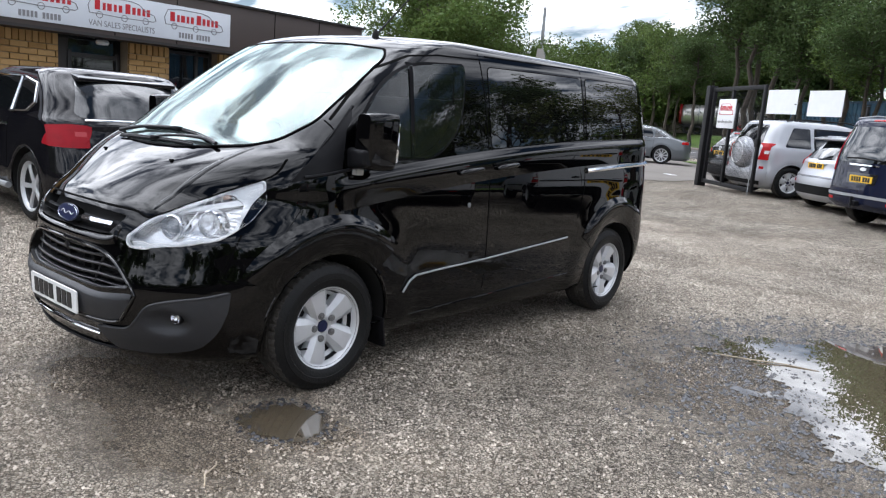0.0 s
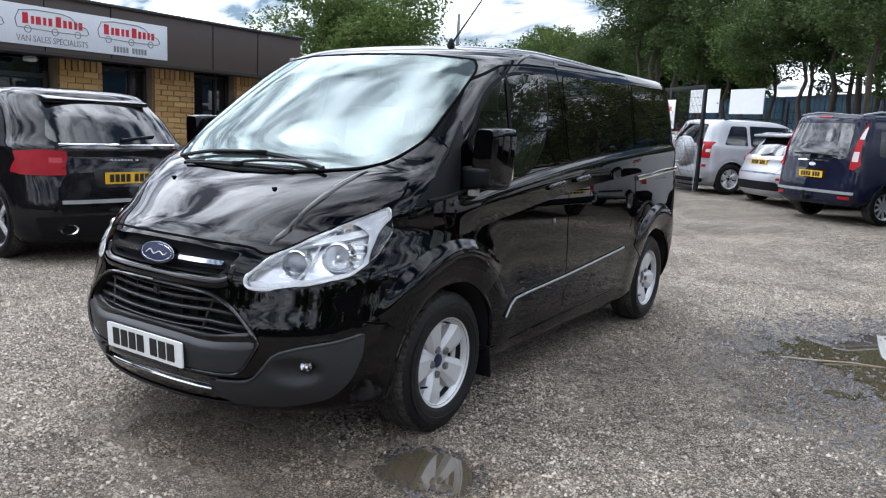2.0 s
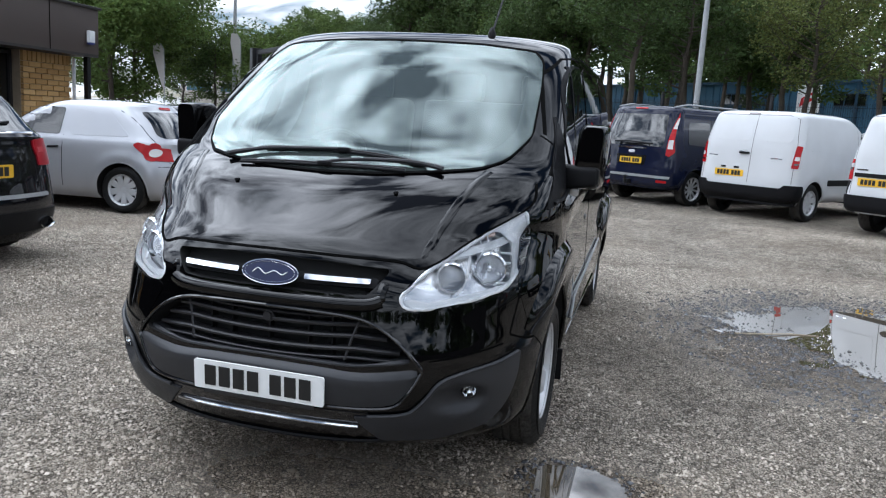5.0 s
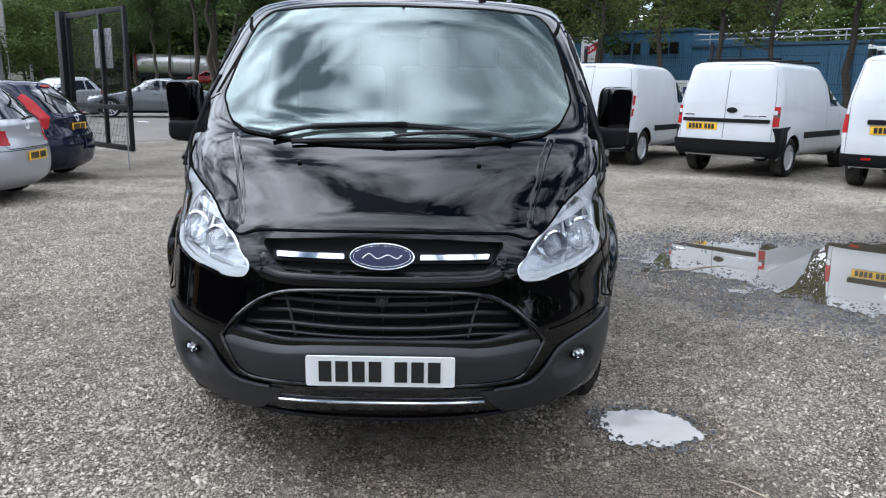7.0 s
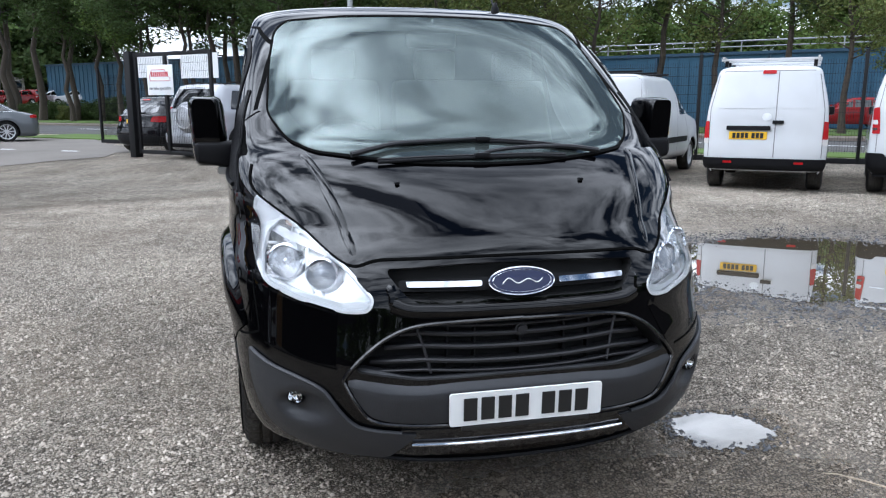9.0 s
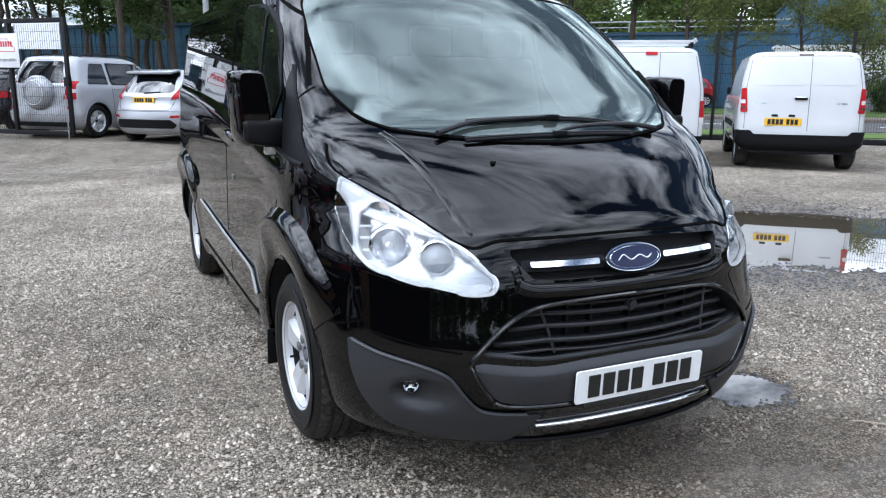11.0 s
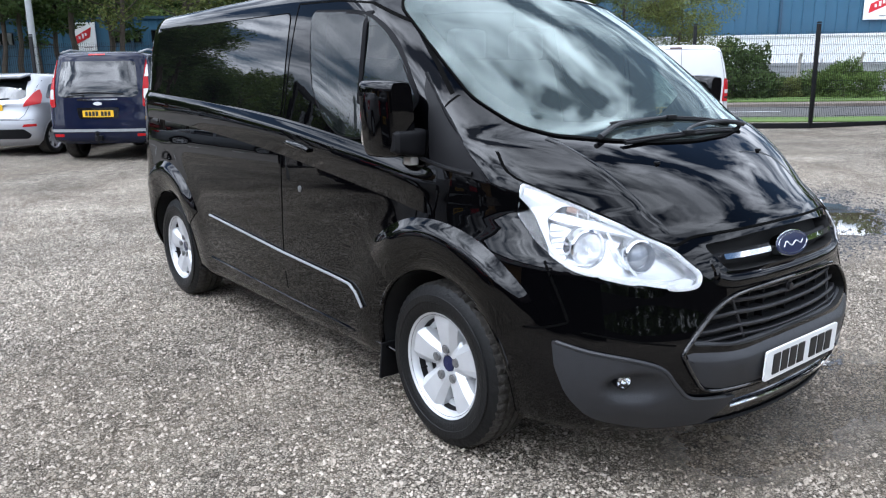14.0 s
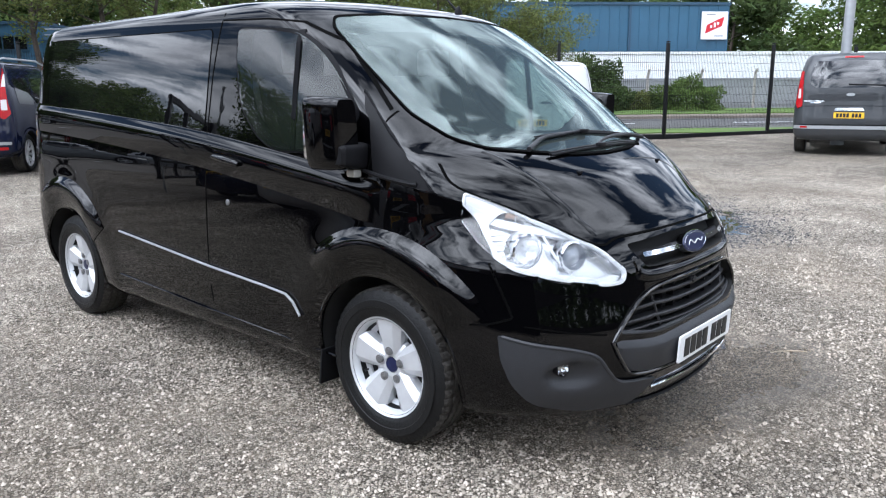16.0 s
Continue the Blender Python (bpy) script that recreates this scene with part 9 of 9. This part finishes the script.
M["blue_trim"] = plain("dark_blue_trim", (0.02, 0.055, 0.095), 0.5, vary=0.1, scale=2)


def window_row(b, xs, z, w, h):
    for x in xs:
        f = part("window", boxed((x, -0.06, z), (w, 0.06, h)), M["blue_trim"], b, "dark shed window", smooth=False)
        for k in range(3):
            part("pane", boxed((x - w / 3 + k * w / 3, -0.095, z), (w / 3 - 0.08, 0.01, h - 0.12)), M["tint_glass"], f, smooth=False)


def along_road(az, ex, ey, n):
    """Distance along the road of the point seen at an azimuth on the plane n."""
    d = Vector((math.sin(radians(az)), math.cos(radians(az))))
    r = (n - across(ex, ey)) / (d.x * ACROSS.x + d.y * ACROSS.y)
    return (ex + d.x * r) * AXIS.x + (ey + d.y * r) * AXIS.y


NB = 42.0
a_sign1 = along_road(9.8, 1.06, -3.45, NB)
a1 = along_road(17.5, 0.2, -3.5, NB)
a2 = along_road(49.5, -1.66, -2.93, NB)
a3 = along_road(68.6, -3.09, -2.23, NB)
s1 = shed("blue_shed", NB, a_sign1 - 42, a1, 5.2, 14, "blue clad industrial shed behind the trees")
shed("blue_shed", NB, a1 + 0.05, a2, 4.2, 14, "low blue clad shed with a roof rail", rail=True)
s3 = shed("blue_shed", NB, a2 + 0.05, a3, 6.3, 14, "tall blue clad shed with a white company panel")
Ls1 = a1 - (a_sign1 - 42)
window_row(s1, [Ls1 / 2 - 1.8, Ls1 / 2 - 4.4, Ls1 / 2 - 12.5], 3.9, 2.0, 0.8)
window_row(s3, [-(a3 - a2) / 2 + 2.2], 4.9, 1.6, 0.7)


def company_panel(n, a, z, w, h):
    ang = math.degrees(math.atan2(AXIS.y, AXIS.x))
    x, y = facade_point(n, a)
    s = thing("company_panel", "square white panel with a slanted red mark on the blue shed", "sign", "company panels", at=pose(x, y, z, 0, 0, ang))
    part("panel", boxed((0, 0, 0), (w, 0.08, h)), M["board_white"], s, smooth=False)
    bm = bmesh.new()
    prism(bm, [(-w * 0.36, -h * 0.30), (-w * 0.30, h * 0.02), (-w * 0.05, h * 0.14), (w * 0.36, h * 0.33), (w * 0.28, -h * 0.02), (0, -h * 0.14)], -0.06, -0.045, "y")
    part("red_mark", bm, M["sign_red"], s, smooth=False)
    for u, hh in ((-0.14, 0.10), (0.0, 0.16), (0.12, 0.10)):
        part("pale_bar", boxed((w * u, -0.07, h * (0.02 + u * 0.45)), (w * 0.07, 0.02, h * hh)), M["board_white"], s, smooth=False)
    for u, v in ((-0.15, 0.40), (0.18, -0.38)):
        part("grey_bar", boxed((w * u, -0.05, h * v), (w * 0.35, 0.02, h * 0.035)), M["sign_grey"], s, smooth=False)


company_panel(NB - 0.12, a_sign1, 4.25, 1.55, 1.65)
company_panel(NB - 0.12, along_road(67.75, -3.09, -2.23, NB - 0.1), 5.12, 1.6, 1.6)

# white hoarding with its steel fence and concrete posts
ang = math.degrees(math.atan2(AXIS.y, AXIS.x))
h0, h1 = along_road(48.5, -1.66, -2.93, 37.0), along_road(84, -3.09, -2.23, 37.0)
hx, hy = facade_point(37.5, (h0 + h1) / 2)
hoard = thing("hoarding", "long white sheeted hoarding behind a steel fence", "hoarding", at=pose(hx, hy, 0.3, 0, 0, ang))
part("sheet", boxed((0, 0.4, 1.5), (h1 - h0, 0.3, 3.0)), M["white_sheet"], hoard, smooth=False)
part("ridge", boxed((0, 1.4, 3.05), (h1 - h0, 2.4, 0.14)), M["white_sheet"], hoard, smooth=False)
part("lower_sheet", boxed((0, 0.18, 0.85), (h1 - h0, 0.12, 1.7)), M["grey_sheet"] if "grey_sheet" in M else M["galv"], hoard, smooth=False)
bm = bmesh.new()
for i in range(int((h1 - h0) / 0.85)):
    box(bm, (-(h1 - h0) / 2 + i * 0.85, 0.05, 0.95), (0.035, 0.02, 1.9))
for z in (0.3, 1.6):
    box(bm, (0, 0.08, z), (h1 - h0, 0.03, 0.06))
part("palisade", bm, M["galv"], hoard, "grey steel palings", smooth=False)
for az in (63.5, 67.1, 70.6, 74.1, 60.0, 77.6):
    a = along_road(az, -3.09, -2.23, 36.9)
    x, y = facade_point(36.9, a)
    p = thing("concrete_post", "weathered concrete fence post with a cranked top", "post", "concrete posts", at=pose(x, y, 0.35, 0, 0, ang))
    part("shaft", tubed([(0, 0, 0), (0, 0, 1.75), (0.0, -0.05, 1.9), (0.0, -0.22, 2.1)], 0.075, 6), M["concrete"], p)

# second white hoarding with blue bars, by the first shed
a = along_road(11.5, 1.06, -3.45, 38)
x, y = facade_point(38, a + 4.5)
hb = thing("hoarding", "low white hoarding with dark blue lettering bars", "hoarding", at=pose(x, y, 0.3, 0, 0, ang))
part("sheet", boxed((0, 0, 0.95), (14, 0.1, 1.9)), M["white_sheet"], hb, smooth=False)
for i in range(7):
    part("blue_bar", boxed((-1.2 + i * 0.62, -0.06, 1.25), (0.42, 0.02, 0.6)), M["sign_blue"], hb, smooth=False)


# -- poles, lamps, flags --
def pole(x, y, h, r, label, name="pole", z=0.0):
    p = thing(name, label, "pole", "poles", at=pose(x, y, z))
    part("shaft", tubed([(0, 0, -0.1), (0, 0, h * 0.5), (0, 0, h)], [r, r * 0.9, r * 0.7], 14), M["galv"], p)
    part("base", tubed([(0, 0, 0), (0, 0, 1.0)], r * 1.25, 14), M["galv"], p)
    return p


pole(2.4, 23.9, 10.0, 0.10, "tall grey steel pole on the roadside verge", z=0.2)
px, py = polar(-3.09, -2.23, 75.93, 20.0)
pole(px, py, 9.0, 0.115, "thick grey steel pole behind the grey van", z=0.1)


def street_lamp(x, y, h, turn, label="grey street lamp with a short bracket"):
    l = thing("street_lamp", label, "lamp", "street lamps", at=pose(x, y, 0, 0, 0, turn))
    part("column", tubed([(0, 0, 0), (0, 0, h * 0.9), (0.1, 0, h * 0.98), (0.5, 0, h), (1.1, 0, h + 0.03)], [0.09, 0.07, 0.06, 0.05, 0.05], 8), M["galv"], l)
    part("lantern", boxed((1.4, 0, h + 0.03), (0.7, 0.25, 0.13), 0.05), M["galv"], l)


x, y = polar(1.06, -3.45, -28.9, 52)
street_lamp(x, y, 5.9, 150)


def flag(x, y, h, turn, label):
    f = thing("feather_flag", label, "flag", "flags", at=pose(x, y, 0, 0, 0, turn))
    part("mast", tubed([(0, 0, 0), (0, 0, h * 0.8), (0.05, 0, h), (0.25, 0, h + 0.25)], 0.02, 6), M["galv"], f)
    bm = bmesh.new()
    prism(bm, fillet([(0.02, h * 0.52), (0.24, h * 0.62), (0.75, h * 0.96), (0.70, h * 1.06), (0.28, h * 1.06), (0.06, h * 0.98)], 0.05), -0.006, 0.006, "y")
    part("cloth", bm, M["flag_cloth"], f, "pale cloth with orange lettering bars")
    for k in range(5):
        part("orange_bar", boxed((0.22 + k * 0.05, -0.012, h * (0.68 + k * 0.06)), (0.12, 0.006, h * 0.035)), M["orange"], f, smooth=False)


M["flag_cloth"] = plain("flag_cloth", (0.55, 0.52, 0.50), 0.8, vary=0.05)
M["grey_sheet"] = plain("grey_sheet", (0.62, 0.64, 0.66), 0.6, vary=0.06, scale=3)
x, y = polar(1.06, -3.45, -35.4, 40)
flag(x, y, 4.2, 170, "pale feather flag on a thin mast")
x, y = polar(1.06, -3.45, -30.3, 44)
flag(x, y, 5.3, 170, "taller pale feather flag beside a pole")
x, y = polar(1.06, -3.45, -30.75, 45)
pole(x, y, 8.0, 0.12, "pale pole beside the flags")

# side panel of the entrance gate, turned away
bx, by = -5.72, 9.92
bs = thing("gate_sign", "grey back of a sign on the open gate", "sign", "gate signs", at=pose(bx, by, 2.03, 0, 0, math.degrees(math.atan2(-1.70, 1.79))))
part("panel", boxed((0, 0.05, 0), (0.72, 0.02, 0.66), 0.01), M["galv"], bs)


# -- tanker lorry and far cars beyond the road --
M["cab_paint"] = plain("cab_paint", (0.30, 0.28, 0.24), 0.45, vary=0.1, scale=2)
def tanker(x, y, turn):
    t = thing("tanker_lorry", "steel tanker lorry parked beyond the trees", "lorry", at=pose(x, y, 1.52, 0, 0, turn))
    part("tank", lathe([(0.0005, -4.2), (0.9, -4.1), (1.15, -3.8), (1.2, -3.4), (1.2, 3.4), (1.15, 3.8), (0.9, 4.1), (0.0005, 4.2)], 28), M["steel_tank"], t, at=pose(0, 0, 2.3))
    part("tank_end", lathe([(0.0005, 0), (0.9, 0.02), (1.16, 0.1), (1.22, 0.2), (1.22, 0.4)], 28), M["red_paint"], t, at=pose(-4.35, 0, 2.3))
    for u in (-2, 0, 2):
        part("band", lathe([(1.23, -0.06), (1.23, 0.06)], 28), M["galv"], t, at=pose(u, 0, 2.3))
    part("chassis", boxed((0, 0, 0.95), (8.2, 1.6, 0.3), 0.03), M["black_steel"], t)
    part("cab", boxed((5.4, 0, 1.75), (2.0, 2.3, 2.6), 0.15), M["cab_paint"], t, "dull grey-beige lorry cab")
    part("cab_window", boxed((5.6, -1.16, 2.3), (1.0, 0.02, 0.8), 0.05), M["tint_glass"], t)
    for u in (-3.2, -2.0, 2.5, 5.3):
        for s in (1, -1):
            part("wheel", wheel_meshes("seven", 0.5, 0.28, 0.21)["tyre"], None, t, at=pose(u, s * 1.0, 0.5, 0, 0, 90))


x, y = polar(0.2, -3.5, -19.3, 97)
tanker(x, y, 20)
hatch(parked(*polar(-1.66, -2.93, 43.9, 43.5), -60, 2.49) @ Matrix.Translation((0, 0, 0.15)), "red_paint", "red hatchback beyond the road", lamp="side", style="seven", doors=5)
for az, r, turn, lacquer, words_on in ((-14.9, 82, -70, "red_paint", "red hatchback in the raised car park"), (-13.2, 83, -75, "silver_paint", "silver hatchback in the raised car park"), (-11.9, 80, -70, "silver_paint", "pale hatchback in the raised car park"), (-16.4, 86, -80, "red_paint", "red hatchback behind the roadside trees")):
    hatch(parked(*polar(0.2, -3.5, az, r), turn, 2.49) @ Matrix.Translation((0, 0, 1.28)), lacquer, words_on, lamp="side", style="seven", doors=5)
berlingo(parked(*polar(0.2, -3.5, -10.6, 84), -60, 2.73) @ Matrix.Translation((0, 0, 1.28)), "white panel van in the raised car park")


def depot(x, y, turn, L, h):
    """Low pale building with a row of blue windows."""
    d = thing("depot", "long pale depot with blue windows behind the car park", "building", at=pose(x, y, 1.4, 0, 0, turn))
    part("wall", boxed((0, 0, h / 2), (L, 9, h), 0.05), M["depot_wall"], d)
    part("roof", boxed((0, 0, h + 0.2), (L + 0.6, 9.6, 0.4), 0.08), M["galv"], d, "pale metal roof")
    for i in range(int(L / 4.5)):
        u = -L / 2 + 2.4 + i * 4.5
        w = part("window", boxed((u, -4.52, h * 0.66), (3.4, 0.10, 1.3), 0.02), M["board_white"], d)
        part("pane", boxed((u, -4.58, h * 0.66), (3.2, 0.03, 1.1), 0.01), M["sky_pane"], w)


M["depot_wall"] = plain("pale_cladding", (0.52, 0.49, 0.42), 0.6, vary=0.12, scale=1.5)
M["sky_pane"] = plain("blue_pane", (0.10, 0.22, 0.30), 0.1, spec=0.8)
x, y = polar(0.2, -3.5, -18.5, 112)
depot(x, y, 22, 60, 4.6)
hatch(parked(*polar(0.2, -3.5, -25, 34), -150, 2.6), "silver_paint", "pale blue-grey estate on the road", hw=0.89, lamp="wide", style="ten", doors=5)

# ---- bricks of the showroom's piers ----
def brick_piers():
    XW = -10.5
    CH, BL, J = 0.107, 0.300, 0.012
    spans = [(0.30, 3.35), (4.64, 5.47), (6.57, 7.53), (8.65, 9.90)]
    full = mesh_of("brick", boxed((0, 0, 0), (0.10, BL - J, CH - J), 0.004, seg=1), M["brick"], smooth=False)
    half = mesh_of("brick", boxed((0, 0, 0), (0.10, BL / 2 - J, CH - J), 0.004, seg=1), M["brick"], smooth=False)
    soldier = mesh_of("brick", boxed((0, 0, 0), (0.10, CH - J, 0.2 - J), 0.004, seg=1), M["brick"], smooth=False)
    low = bmesh.new()
    rb = random.Random(5)
    for ya, yb in spans:
        pier = part("pier", boxed((XW - 0.17, (ya + yb) / 2, 1.17), (0.30, yb - ya, 2.34)), M["mortar"], showroom, "buff brick pier", smooth=False)
        courses = 20
        for c in range(courses):
            z = CH * (c + 0.5)
            y = ya - (BL / 2 if c % 2 else 0)
            while y < yb - 0.02:
                lo, hi = max(y, ya), min(y + BL, yb)
                if hi - lo > 0.05:
                    m = pose(XW + rb.uniform(-0.003, 0.002), (lo + hi) / 2, z)
                    if z > 0.95:
                        o = part("brick", full if hi - lo > BL * 0.8 else half, None, pier, at=m @ Matrix.Diagonal((1, (hi - lo - J) / ((BL if hi - lo > BL * 0.8 else BL / 2) - J), 1, 1)))
                    else:
                        box(low, (XW, (lo + hi) / 2, z), (0.10, hi - lo - J, CH - J))
                y += BL
        k = int((yb - ya) / CH)
        for i in range(k):
            part("brick", soldier, None, pier, at=pose(XW + rb.uniform(-0.003, 0.002), ya + (yb - ya) * (i + 0.5) / k, 2.24))
    tagged(part("lower_bricks", low, M["brick"], showroom, smooth=False), "lower courses of buff brick", kind="stuff")


brick_piers()
